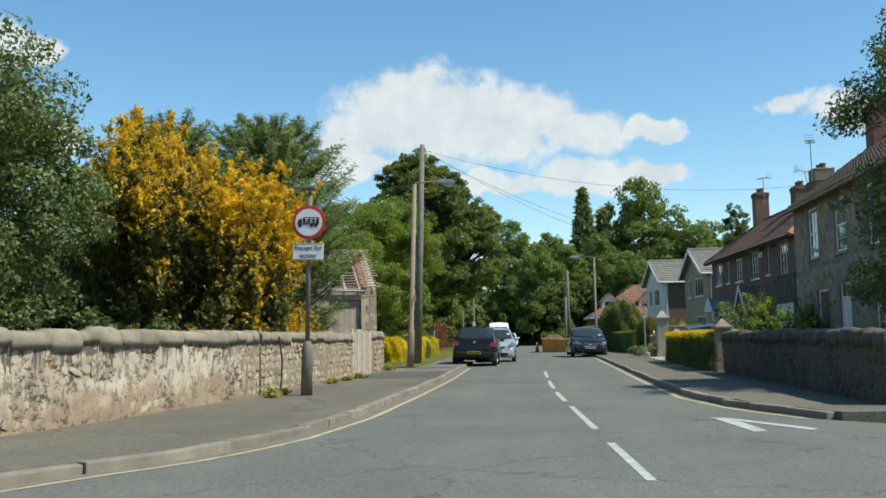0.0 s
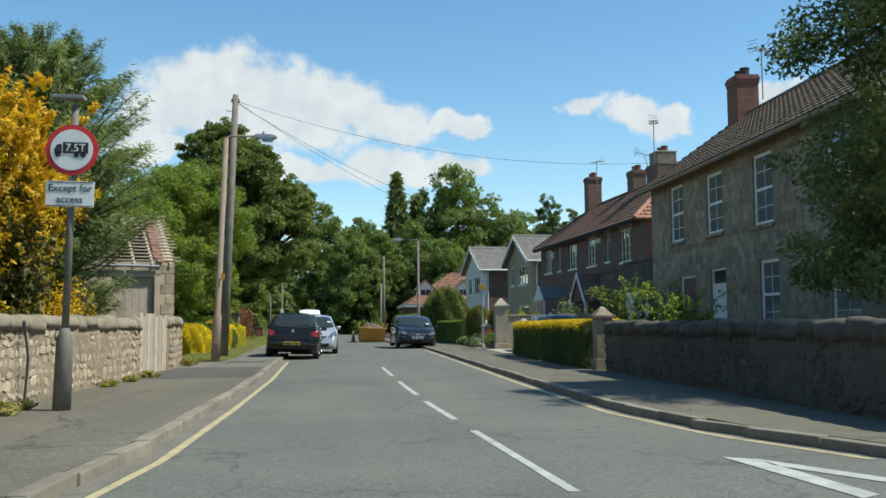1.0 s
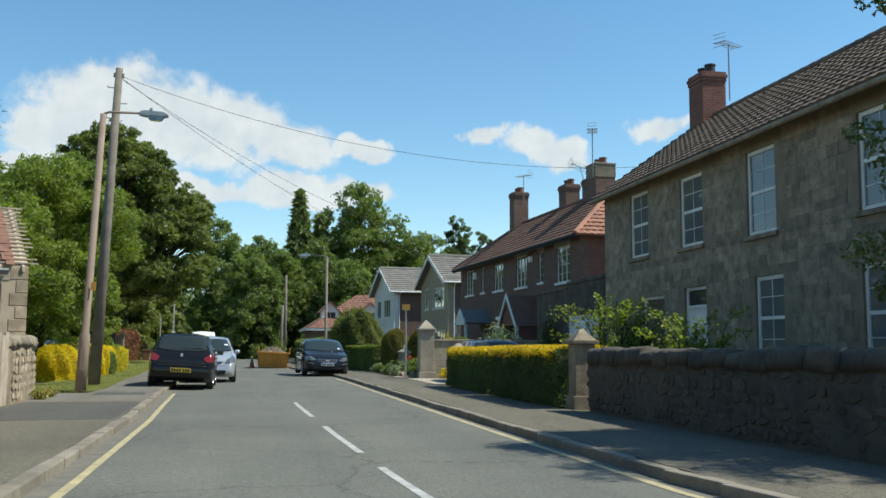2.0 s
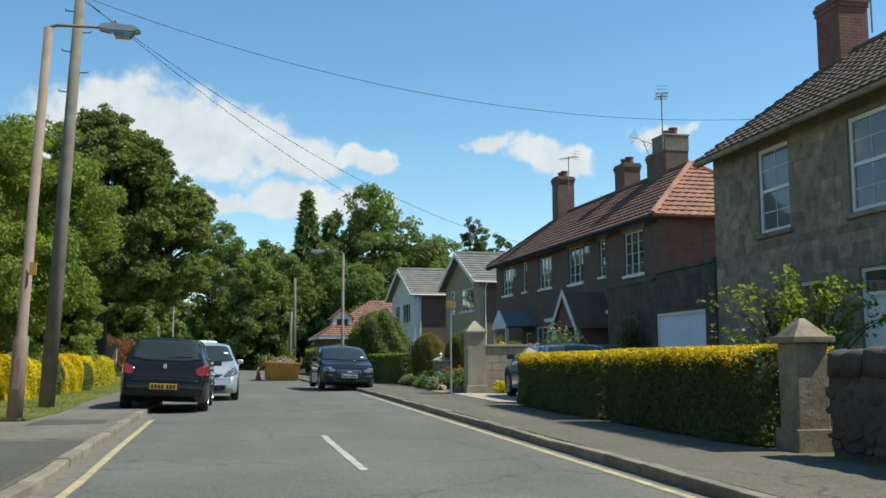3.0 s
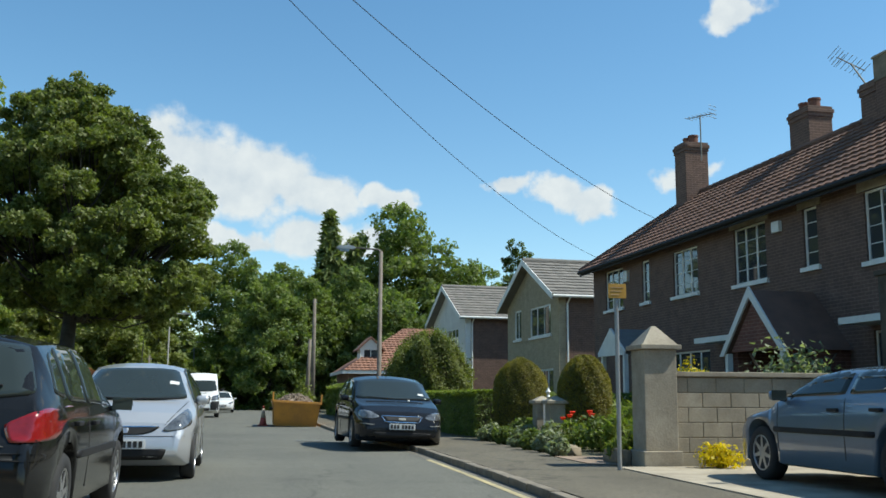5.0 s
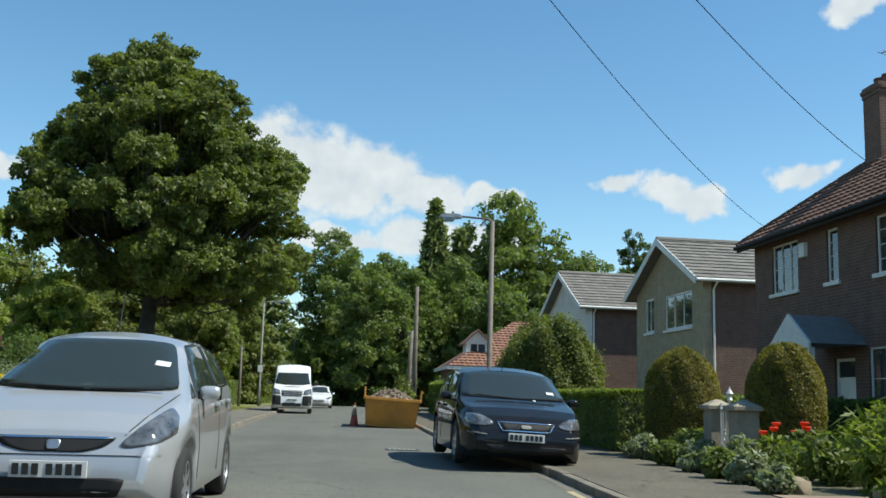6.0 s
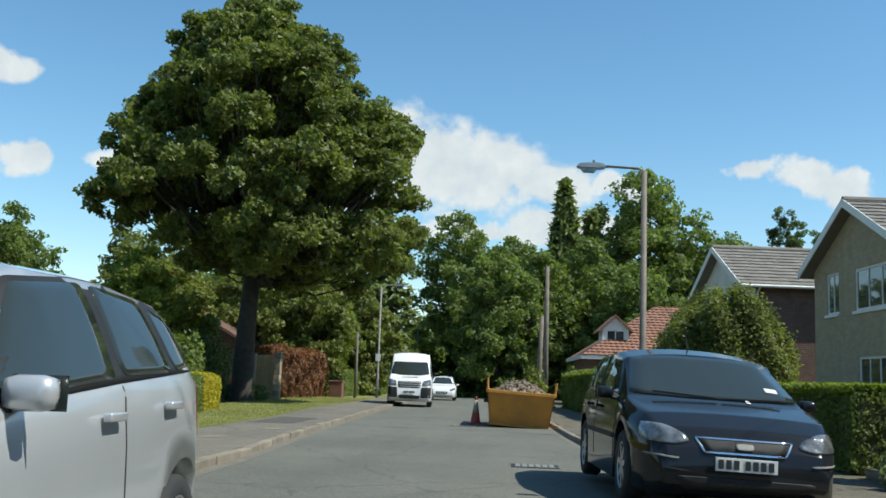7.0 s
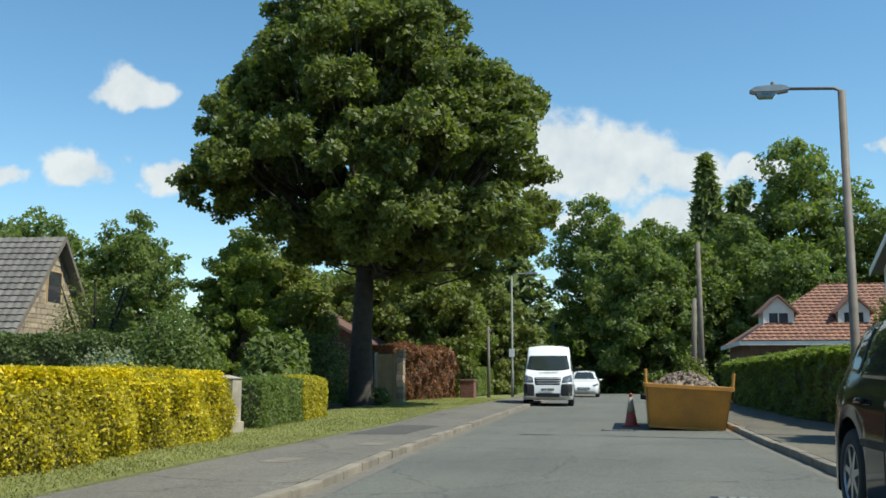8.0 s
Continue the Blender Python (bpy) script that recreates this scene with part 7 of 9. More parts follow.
topiary((-5.85, 48.85, 0.1), 0.52, 0.85, "rounded green clipped bush beside the verge", 176, LEAF_MID)
topiary((5.78, 53.8, 0.1), 0.66, 1.84, "dome-clipped golden-green bush in the front garden", 71, LEAF_TOPIARY, 0.022, 56000, 0.012, blunt=0.85)
topiary((6.38, 50.8, 0.1), 0.56, 1.78, "dome-clipped dark green bush in the front garden", 72, LEAF_TOPIARY, 0.022, 56000, 0.012, blunt=0.7)
topiary((7.3, 47.6, 0.1), 0.5, 1.4, "rounded green bush in the front garden", 73, LEAF_MID)
topiary((4.98, 62.7, 0.05), 1.27, 2.78, "large rounded olive-green bush overhanging the footway", 74, LEAF_OLIVE, 0.05, 52000, 0.045, "round_bush")
flowers = ((5.45, 50.0, 0.5, 0.55, LEAF_SILVER), (5.3, 51.2, 0.5, 0.45, LEAF_SILVER), (5.5, 52.6, 0.55, 0.6, LEAF_MID), (5.6, 46.2, 0.5, 0.75, LEAF_BRIGHT), (5.4, 45.4, 0.45, 0.6, LEAF_BRIGHT), (6.3, 47.6, 0.6, 0.95, LEAF_BRIGHT), (6.0, 48.8, 0.5, 0.7, LEAF_MID), (6.9, 48.9, 0.7, 1.2, LEAF_BRIGHT), (5.4, 54.4, 0.45, 0.55, LEAF_SILVER), (7.2, 52.0, 0.6, 1.3, LEAF_BRIGHT), (5.35, 56.4, 0.35, 0.5, LEAF_SILVER), (5.75, 49.8, 0.5, 0.56, LEAF_BRIGHT), (4.85, 48.4, 0.3, 0.4, LEAF_SILVER), (4.85, 50.2, 0.3, 0.36, LEAF_SILVER), (4.9, 53.0, 0.35, 0.45, LEAF_SILVER), (6.9, 46.0, 0.5, 1.1, LEAF_BRIGHT), (4.78, 47.2, 0.28, 0.36, LEAF_SILVER), (4.8, 49.2, 0.3, 0.42, LEAF_MID), (4.8, 51.4, 0.3, 0.4, LEAF_MID))
for k, (x, y, s, h, m) in enumerate(flowers):
    shrub("garden_plant", (x, y, 0.1), s, h, m, "leafy front-garden border plant" if m is not LEAF_SILVER else "silvery grey-green border plant", 220 + k, 0.045, 1500, "plant", 7, "border plants", 5.5 if m is LEAF_BRIGHT else 2.2)
for k, (x, y, h) in enumerate(((5.62, 49.45, 0.6), (5.72, 49.6, 0.66), (5.5, 49.5, 0.55), (5.97, 49.3, 0.68), (6.04, 49.4, 0.62), (5.85, 49.3, 0.57))):
    f = thing("poppy", "tall red poppy flower in the garden border", "flower", pose(x, y, 0.1), "red poppies")
    part("stem", tube(bmesh.new(), [(0, 0, -0.02), (0.02, 0, h)], 0.006, 5), LEAF_MID, f)
    b = bmesh.new()
    lathe(b, [(0.01, 0), (0.045, 0.015), (0.065, 0.05), (0.05, 0.06), (0.02, 0.025)], 10, (0.02, 0, h))
    part("petals", b, PETAL_RED, f)
rubble_wall([(5.0, 44.95), (5.0, 45.7)], 0.22, 0.2, "low stone edging of the flower bed", 77, -1, STONE_DARK, MORTAR_DARK, render_patches=False, cope=False)
rubble_wall([(4.98, 47.3), (4.95, 50.5), (5.0, 54.8)], 0.15, 0.2, "low stone edging of the flower bed", 78, -1, STONE_DARK, MORTAR_DARK, render_patches=False, cope=False)

# small wrought-iron garden gate
ig = thing("iron_gate", "small pale wrought-iron garden gate with scrolls", "gate", pose(5.74, 50.93, 0.1, 0, 0, -5) @ Matrix.Diagonal((1, 1.06, 1, 1)))
for y in (0.02, 0.98):
    part("stile", boxes((-0.015, 0.015, y - 0.015, y + 0.015, 0.05, 0.95)), SIGN_WHITE, ig)
for z in (0.1, 0.85):
    part("rail", boxes((-0.012, 0.012, 0.035, 0.965, z - 0.012, z + 0.012)), SIGN_WHITE, ig)
for k in range(6):
    part("bar", tube(bmesh.new(), [(0, 0.14 + 0.144 * k, 0.1), (0, 0.14 + 0.144 * k, 0.85 + 0.12 * math.sin(math.pi * (k + 0.5) / 6))], 0.008, 5), SIGN_WHITE, ig)
part("finial", lathe(bmesh.new(), [(0.0, 0.0), (0.05, 0.03), (0.02, 0.08), (0.06, 0.13), (0.015, 0.2), (0.0, 0.24)], 8, (0, 0.5, 0.97)), SIGN_WHITE, ig)
for k in range(3):
    c = Vector((0, 0.22 + 0.28 * k, 0.45))
    part("scroll", tube(bmesh.new(), [c + Vector((0, 0.08 * math.cos(a) * (1 - a / 12), 0.12 * math.sin(a) * (1 - a / 12))) for a in np.linspace(0, 9, 22)], 0.007, 5), SIGN_WHITE, ig)

shrub("yellow_plant", (6.1, 44.0, 0.1), 0.35, 0.4, LEAF_YELLOW, "low yellow-flowering plant at the foot of the pier", 91, 0.04, 900, "plant")

# shrubs over the stone house wall and left side
def rose_bush(at, reach, h, shoots, seed, label):
    """A straggly bush: arching shoots with leaves along them."""
    rng = np.random.default_rng(seed)
    root = thing("rose_bush", label, "shrub", pose(*at))
    b = bmesh.new()
    pts, ways = [], []
    for k in range(shoots):
        a = rng.uniform(0, 6.283)
        d = reach * rng.uniform(0.25, 1.0)
        top = h * rng.uniform(0.55, 1.0)
        p0 = Vector((rng.uniform(-0.3, 0.3), rng.uniform(-0.3, 0.3), 0))
        p2 = Vector((math.cos(a) * d, math.sin(a) * d, top * rng.uniform(0.8, 1.0)))
        p1 = Vector((p2.x * 0.35, p2.y * 0.35, top * 0.95))
        line_ = [p0.lerp(p1, t).lerp(p1.lerp(p2, t), t) for t in np.linspace(0, 1, 7)]
        tube(b, line_, [0.012 - 0.0014 * i for i in range(7)], 5)
        for t in rng.uniform(0.2, 1, 70):
            q = p0.lerp(p1, t).lerp(p1.lerp(p2, t), t)
            pts.append(np.array(q) + rng.normal(0, 0.05, 3))
            ways.append(rng.normal(0, 1, 3))
    part("stem_frame", b, BARK, root)
    n = np.tile((0, 0, 1.0), (len(pts), 1))
    ob = new("foliage", leaf_mesh("foliage", np.array(pts), n, 0.05, LEAF_BRIGHT, rng, 1.5, 0.8, 0.2, np.array(ways)))
    ob.parent = root


rose_bush((6.4, 29.6, 0.1), 1.5, 2.3, 34, 75, "straggly light green bush with arching shoots above the hedge")
rose_bush((6.5, 26.2, 0.1), 1.2, 1.75, 26, 76, "straggly light green bush above the wall")
shrub("silver_shrub", (8.5, 46.3, 0.1), 1.35, 2.15, LEAF_SILVER, "pale flowering shrub in front of the terrace", 79, 0.07, 3600)
shrub("garden_shrub", (-9.2, 64.5, 0.1), 1.4, 2.6, LEAF_MID, "rounded green garden shrub behind the low hedge", 84, 0.06, 11000)
shrub("garden_shrub", (-8.6, 61.2, 0.1), 1.0, 1.6, LEAF_SILVER, "feathery grey-green shrub behind the yellow hedge", 85, 0.045, 8000)
shrub("golden_shrub", (6.5, 45.6, 0.1), 0.5, 1.75, LEAF_YELLOW, "golden-leaved shrub behind the block wall", 94, 0.035, 5000)
shrub("climbing_shrub", (9.35, 42.9, 0.1), 0.45, 2.5, LEAF_DARK, "dark climbing shrub against the garage wall", 96, 0.05, 4000)
shrub("climbing_shrub", (9.2, 34.9, 0.1), 0.7, 2.4, LEAF_DARK, "dark climbing shrub against the stone house wall", 95, 0.05, 6000)


# ---- street furniture ----
def street_lamp(at, h, arm, yaw, label, mat, base_r=0.09, tilt=0.0):
    root = thing("street_lamp", label, "street lamp", pose(*at, 0, tilt, yaw))
    b = bmesh.new()
    tube(b, [(0, 0, -0.05), (0, 0, 1.3), (0, 0, 1.35), (0, 0, h)], [base_r, base_r, base_r * 0.72, base_r * 0.6], 12)
    part("column", b, mat, root, smooth=True)
    b = bmesh.new()
    tube(b, [(0, 0, h - 0.12), (0.03, 0, h + 0.02), (0.12, 0, h + 0.06), (arm, 0, h + 0.1)], [0.035, 0.033, 0.03, 0.028], 8)
    part("arm", b, mat, root, smooth=True)
    b = bmesh.new()
    prism(b, [(arm - 0.08, h + 0.05), (arm + 0.1, h + 0.02), (arm + 0.52, h + 0.03), (arm + 0.62, h + 0.08), (arm + 0.5, h + 0.16), (arm + 0.1, h + 0.17), (arm - 0.05, h + 0.14)], -0.1, 0.1, "y")
    bmesh.ops.bevel(b, geom=list(b.edges), offset=0.025, segments=2, affect="EDGES")
    part("lantern", b, STEEL, root)
    b = bmesh.new()
    prism(b, [(arm + 0.12, h + 0.03), (arm + 0.5, h + 0.035), (arm + 0.44, h - 0.05), (arm + 0.2, h - 0.055)], -0.08, 0.08, "y")
    part("bowl", b, LAMP_CLEAR, root)
    b = bmesh.new()
    lathe(b, [(0.035, 0), (0.035, 0.06), (0.01, 0.09)], 10, (arm + 0.2, 0, h + 0.165))
    part("photocell", b, STEEL_DULL, root)
    part("access_door", boxes((-0.05, 0.05, -base_r - 0.012, -base_r + 0.01, 0.5, 1.0), bevel=0.006), mat, root)
    return root


lamp = street_lamp((-4.27, 34.6, 0.1), 6.4, 0.85, 0, "brown concrete-coloured street lamp beside a telegraph pole", CONCRETE_POST, 0.12, tilt=2.3)
part("notice", boxes((0.06, 0.16, -0.14, -0.1, 2.3, 2.5)), SIGN_YELLOW, lamp)
street_lamp((3.49, 64.16, 0.1), 5.98, 0.95, 180, "tall weathered brown-grey street lamp behind the kerb", COLUMN_BROWN, 0.11)
street_lamp((-6.85, 96.0, 0.1), 6.25, 0.75, 0, "slim street lamp far down the road", STEEL_DULL, 0.08)
street_lamp((-7.8, 128.0, 0.1), 6.2, 0.9, 0, "distant slim street lamp", STEEL_DULL, 0.08)


def telegraph_pole(at, h, label, steps=True, lean=0.0, r=0.15):
    root = thing("telegraph_pole", label, "utility pole", pose(*at, 0, lean, 0))
    b = bmesh.new()
    tube(b, [(0, 0, -0.1), (0, 0, h * 0.5), (0, 0, h)], [r, r * 0.83, r * 0.63], 14)
    part("pole", b, TIMBER_POLE, root, smooth=True)
    if steps:
        for k in range(7):
            z = h - 0.55 - 0.42 * k
            s = 1 if k % 2 else -1
            b = bmesh.new()
            tube(b, [(s * 0.08, 0, z), (s * 0.26, 0, z + 0.01), (s * 0.27, 0, z + 0.05)], 0.012, 5)
            part("step_iron", b, DARK_METAL, root)
    for k in range(2):
        b = bmesh.new()
        lathe(b, [(0.03, 0), (0.05, 0.03), (0.03, 0.06), (0.045, 0.1), (0.01, 0.12)], 10, (0.1 if k else -0.1, 0, h - 0.25))
        part("insulator", b, PORCH_BLUE, root)
    return root


telegraph_pole((-4.53, 38.3, 0.1), 8.55, "tall weathered wooden telegraph pole with step irons", lean=2.2)
telegraph_pole((2.25, 90.0, 0.0), 7.0, "slim wooden telegraph pole behind the skip", False)
telegraph_pole((1.9, 90.8, 0.0), 4.6, "short wooden support pole beside a taller one", False, 2)
telegraph_pole((-7.75, 94.0, 0.0), 3.6, "short dark wooden post beside the lamp", False, 0.0, 0.09)
plate = thing("lamp_number_plate", "small pale plate fixed to a slim lamp column", "sign", pose(-6.85, 95.9, 2.35))
part("plate", boxes((-0.14, 0.14, -0.03, -0.012, -0.2, 0.2), bevel=0.004), SIGN_WHITE, plate)
part("strap", boxes((-0.1, 0.1, -0.012, 0.1, -0.02, 0.02)), STEEL, plate)


def cable(a, b, sag, label, r=0.0065):
    a, b = Vector(a), Vector(b)
    pts = [a.lerp(b, k / 24) - Vector((0, 0, sag * 4 * (k / 24) * (1 - k / 24))) for k in range(25)]
    single("overhead_cable", tube(bmesh.new(), pts, r, 5), CABLE, label, "cable")


cable((-4.22, 38.3, 8.45), (11.9, 38.5, 6.7), 0.9, "thin black telephone cable from pole to house")
cable((-4.22, 38.3, 8.45), (10.75, 61.5, 5.55), 1.0, "thin black telephone cable from pole to house")
cable((-4.22, 38.3, 8.4), (11.05, 55.6, 5.55), 1.0, "thin black telephone cable from pole to house")


def weight_sign():
    root = thing("weight_limit_sign", "round red-bordered lorry weight-limit sign on a grey post by the wall", "road sign", pose(-3.93, 19.0, 0.1, 0, 1.4, 0))
    b = bmesh.new()
    tube(b, [(0, 0, -0.05), (0, 0, 0.85), (0, 0, 0.9), (0, 0, 1.0)], [0.11, 0.10, 0.085, 0.05], 14)
    part("base_sleeve", b, POST_PAINT, root, smooth=True)
    b = bmesh.new()
    tube(b, [(0, 0, 0.9), (0, 0, 3.78)], 0.045, 12)
    part("post", b, POST_PAINT, root, smooth=True)
    b = bmesh.new()
    tube(b, [(0.0, 0, 3.66), (0.0, 0, 3.81), (-0.05, -0.02, 3.87)], 0.02, 6)
    box(b, -0.28, 0.12, -0.11, 0.05, 3.84, 3.89, bevel=0.012)
    part("sign_lamp", b, STEEL_DULL, root)
    cz = 3.2
    for name, r0, y, mat in (("sign_plate", 0.318, -0.06, SIGN_RED), ("sign_face", 0.255, -0.068, SIGN_WHITE)):
        b = bmesh.new()
        lathe(b, [(r0, 0), (r0, 0.012)], 40)
        bmesh.ops.rotate(b, verts=b.verts, matrix=Euler((radians(90), 0, 0)).to_matrix())
        bmesh.ops.translate(b, verts=b.verts, vec=(0, y, cz))
        part(name, b, mat, root)
    # the lorry picture
    y0, y1 = -0.086, -0.080
    b = bmesh.new()
    prism(b, [(-0.205, -0.06), (-0.205, 0.0), (-0.175, 0.055), (-0.12, 0.055), (-0.12, -0.06)], y0, y1, "y")
    box(b, -0.105, 0.2, y0, y1, -0.055, 0.085)
    bmesh.ops.translate(b, verts=b.verts, vec=(0, 0, cz + 0.01))
    part("lorry_body", b, BAR_BLACK, root)
    for x in (-0.16, 0.06, 0.14):
        b = bmesh.new()
        lathe(b, [(0.034, 0), (0.034, 0.006)], 18)
        bmesh.ops.rotate(b, verts=b.verts, matrix=Euler((radians(90), 0, 0)).to_matrix())
        bmesh.ops.translate(b, verts=b.verts, vec=(x, y1, cz - 0.062))
        part("lorry_wheel", b, BAR_BLACK, root)

    def words(text, size, x, y, z, mat):
        c = bpy.data.curves.new("lettering", "FONT")
        c.body, c.size, c.align_x, c.align_y, c.extrude = text, size, "CENTER", "CENTER", 0.002
        ob = new("lettering", c)
        ob.data.materials.append(mat)
        ob.parent = root
        ob.matrix_basis = pose(x, y, z, 90, 0, 0)
    words("7.5T", 0.135, 0.048, -0.090, cz + 0.022, SIGN_WHITE)
    part("access_plate", boxes((-0.29, 0.29, -0.07, -0.058, 2.49, 2.81), bevel=0.004), SIGN_WHITE, root)
    for z in (2.502, 2.798):
        part("border", boxes((-0.28, 0.28, -0.074, -0.071, z - 0.005, z + 0.005)), BAR_BLACK, root)
    words("Except for", 0.125, 0, -0.073, 2.72, BAR_BLACK)
    words("access", 0.125, 0, -0.073, 2.58, BAR_BLACK)
    for z in (2.6, 3.0, 3.25):
        part("clip", boxes((-0.06, 0.06, -0.05, 0.05, z - 0.02, z + 0.02)), STEEL, root)
    return root


weight_sign()

# bus-stop style pole with a yellow plate
bs = thing("stop_sign_pole", "slim grey pole with a faded yellow plate beside the gate pier", "road sign", pose(4.62, 43.95, 0.1))
part("post", tube(bmesh.new(), [(0, 0, -0.05), (0, 0, 2.52)], 0.03, 10), STEEL, bs)
part("plate", boxes((-0.13, 0.13, -0.045, -0.03, 2.32, 2.52), bevel=0.004), SIGN_YELLOW, bs)
for k in range(3):
    part("bar", boxes((-0.09, 0.09 - 0.03 * k, -0.049, -0.046, 2.46 - 0.05 * k, 2.475 - 0.05 * k)), TIMBER_TAN, bs)


def skip():
    root = thing("skip", "scratched orange steel skip heaped with rubble, standing in the road", "skip", pose(0.76, 68.75, 0.02, 0, 3.0, 1.0))
    L, wb, wt, h, t = 3.3, 0.77, 0.86, 0.84, 0.03
    # ends slope out, sides nearly upright
    def shell(sgn, name):
        b = bmesh.new()
        y0b, y0t = sgn * (L / 2 - 0.3), sgn * (L / 2)
        vs = [b.verts.new(p) for p in ((-wb, y0b, 0.05), (wb, y0b, 0.05), (wt, y0t, h), (-wt, y0t, h))]
        ws = [b.verts.new((p.co.x * 0.97, p.co.y - sgn * t, p.co.z)) for p in vs]
        b.faces.new(vs)
        b.faces.new(ws[::-1])
        for i in range(4):
            b.faces.new((vs[i], vs[(i + 1) % 4], ws[(i + 1) % 4], ws[i]))
        part(name, b, SKIP_ORANGE, root)
    shell(-1, "end_panel")
    shell(1, "end_panel")
    for s in (-1, 1):
        b = bmesh.new()
        vs = [b.verts.new(p) for p in ((s * wb, -L / 2 + 0.3, 0.05), (s * wb, L / 2 - 0.3, 0.05), (s * wt, L / 2, h), (s * wt, -L / 2, h))]
        ws = [b.verts.new((p.co.x - s * t, p.co.y, p.co.z)) for p in vs]
        b.faces.new(vs)
        b.faces.new(ws[::-1])
        for i in range(4):
            b.faces.new((vs[i], vs[(i + 1) % 4], ws[(i + 1) % 4], ws[i]))
        part("side_panel", b, SKIP_ORANGE, root)
        b = bmesh.new()
        box(b, s * wt - 0.04, s * wt + 0.04, -L / 2, L / 2, h - 0.02, h + 0.07, bevel=0.012)
        part("rim", b, SKIP_ORANGE, root)
        for y in (-0.6, 0.6):
            b = bmesh.new()
            tube(b, [(s * (wt - 0.05), y, h - 0.25), (s * (wt + 0.09), y, h - 0.25)], 0.045, 10)
            part("lifting_lug", b, DARK_METAL, root)
        for y in (-L / 2 + 0.06,):
            b = bmesh.new()
            tube(b, [(s * (wt + 0.0), y, h), (s * (wt + 0.02), y, h + 0.36)], 0.03, 8)
            part("corner_post", b, SKIP_ORANGE, root)
    part("rim", boxes((-wt, wt, -L / 2 - 0.03, -L / 2 + 0.05, h - 0.02, h + 0.07), bevel=0.012), SKIP_ORANGE, root)
    part("rim", boxes((-wt, wt, L / 2 - 0.05, L / 2 + 0.03, h - 0.02, h + 0.07), bevel=0.012), SKIP_ORANGE, root)
    part("floor", boxes((-wb, wb, -L / 2 + 0.3, L / 2 - 0.3, 0.0, 0.06)), SKIP_ORANGE, root)
    # heap
    rng = np.random.default_rng(7)
    heap = thing("rubble_heap", "brown rubble and soil heaped in the skip", "rubble", pose(0.76, 68.75, 0.02, 0, 3.0, 1.0), kind="stuff")
    b = bmesh.new()
    bmesh.ops.create_grid(b, x_segments=22, y_segments=40, size=1)
    for v in b.verts:
        x, y = v.co.x, v.co.y
        v.co = Vector((x * 0.8, y * 1.5, 0.7 + 0.4 * (1 - x * x) * (1 - y * y) ** 0.5 + 0.10 * noise.noise(Vector((x * 4, y * 7, 1))) + 0.05 * noise.noise(Vector((x * 11, y * 17, 3)))))
    part("soil", b, RUBBLE, heap)
    b = bmesh.new()
    for k in range(300):
        x, y = rng.uniform(-0.74, 0.74), rng.uniform(-1.45, 1.45)
        z = 0.74 + 0.41 * (1 - (x / 0.8) ** 2) * max(0, 1 - (y / 1.5) ** 2) ** 0.5
        m = Matrix.LocRotScale((x, y, z), Euler(rng.uniform(0, 6, 3)), Vector(rng.uniform(0.03, 0.11, 3) * (1.5 if k % 9 == 0 else 1.0)))
        bmesh.ops.create_icosphere(b, subdivisions=1, radius=0.7, matrix=m)
    part("lumps", b, RUBBLE, heap)


skip()
cone = thing("traffic_cone", "faded red traffic cone beside the skip", "traffic cone", pose(-0.38, 68.9, 0.0))
part("base", boxes((-0.2, 0.2, -0.2, 0.2, 0.0, 0.04), bevel=0.015), CONE_RED, cone)
b = bmesh.new()
lathe(b, [(0.15, 0.03), (0.135, 0.06), (0.095, 0.3)], 16)
part("body", b, CONE_RED, cone, smooth=True)
b = bmesh.new()
lathe(b, [(0.04, 0.65), (0.03, 0.73), (0.025, 0.74)], 16)
part("tip", b, CONE_RED, cone, smooth=True)
b = bmesh.new()
lathe(b, [(0.096, 0.3), (0.041, 0.65)], 16)
part("sleeve", b, CONCRETE, cone, "dirty pale reflective sleeve", smooth=True)

# weeds and scrub behind the skip, small red box by the far verge
shrub("scrub", (1.35, 76.5, 0.05), 0.75, 1.75, LEAF_OLIVE, "dry grassy scrub behind the skip", 90, 0.09, 2400)
pb = thing("red_grit_box", "small red bin standing on the verge", "bin", pose(-8.6, 93.0, 0.1))
part("body", boxes((-0.35, 0.35, -0.3, 0.3, -0.02, 0.8), bevel=0.03), BRICK_RED, pb)
part("lid", boxes((-0.38, 0.38, -0.33, 0.33, 0.8, 0.9), bevel=0.03), BRICK_RED, pb)


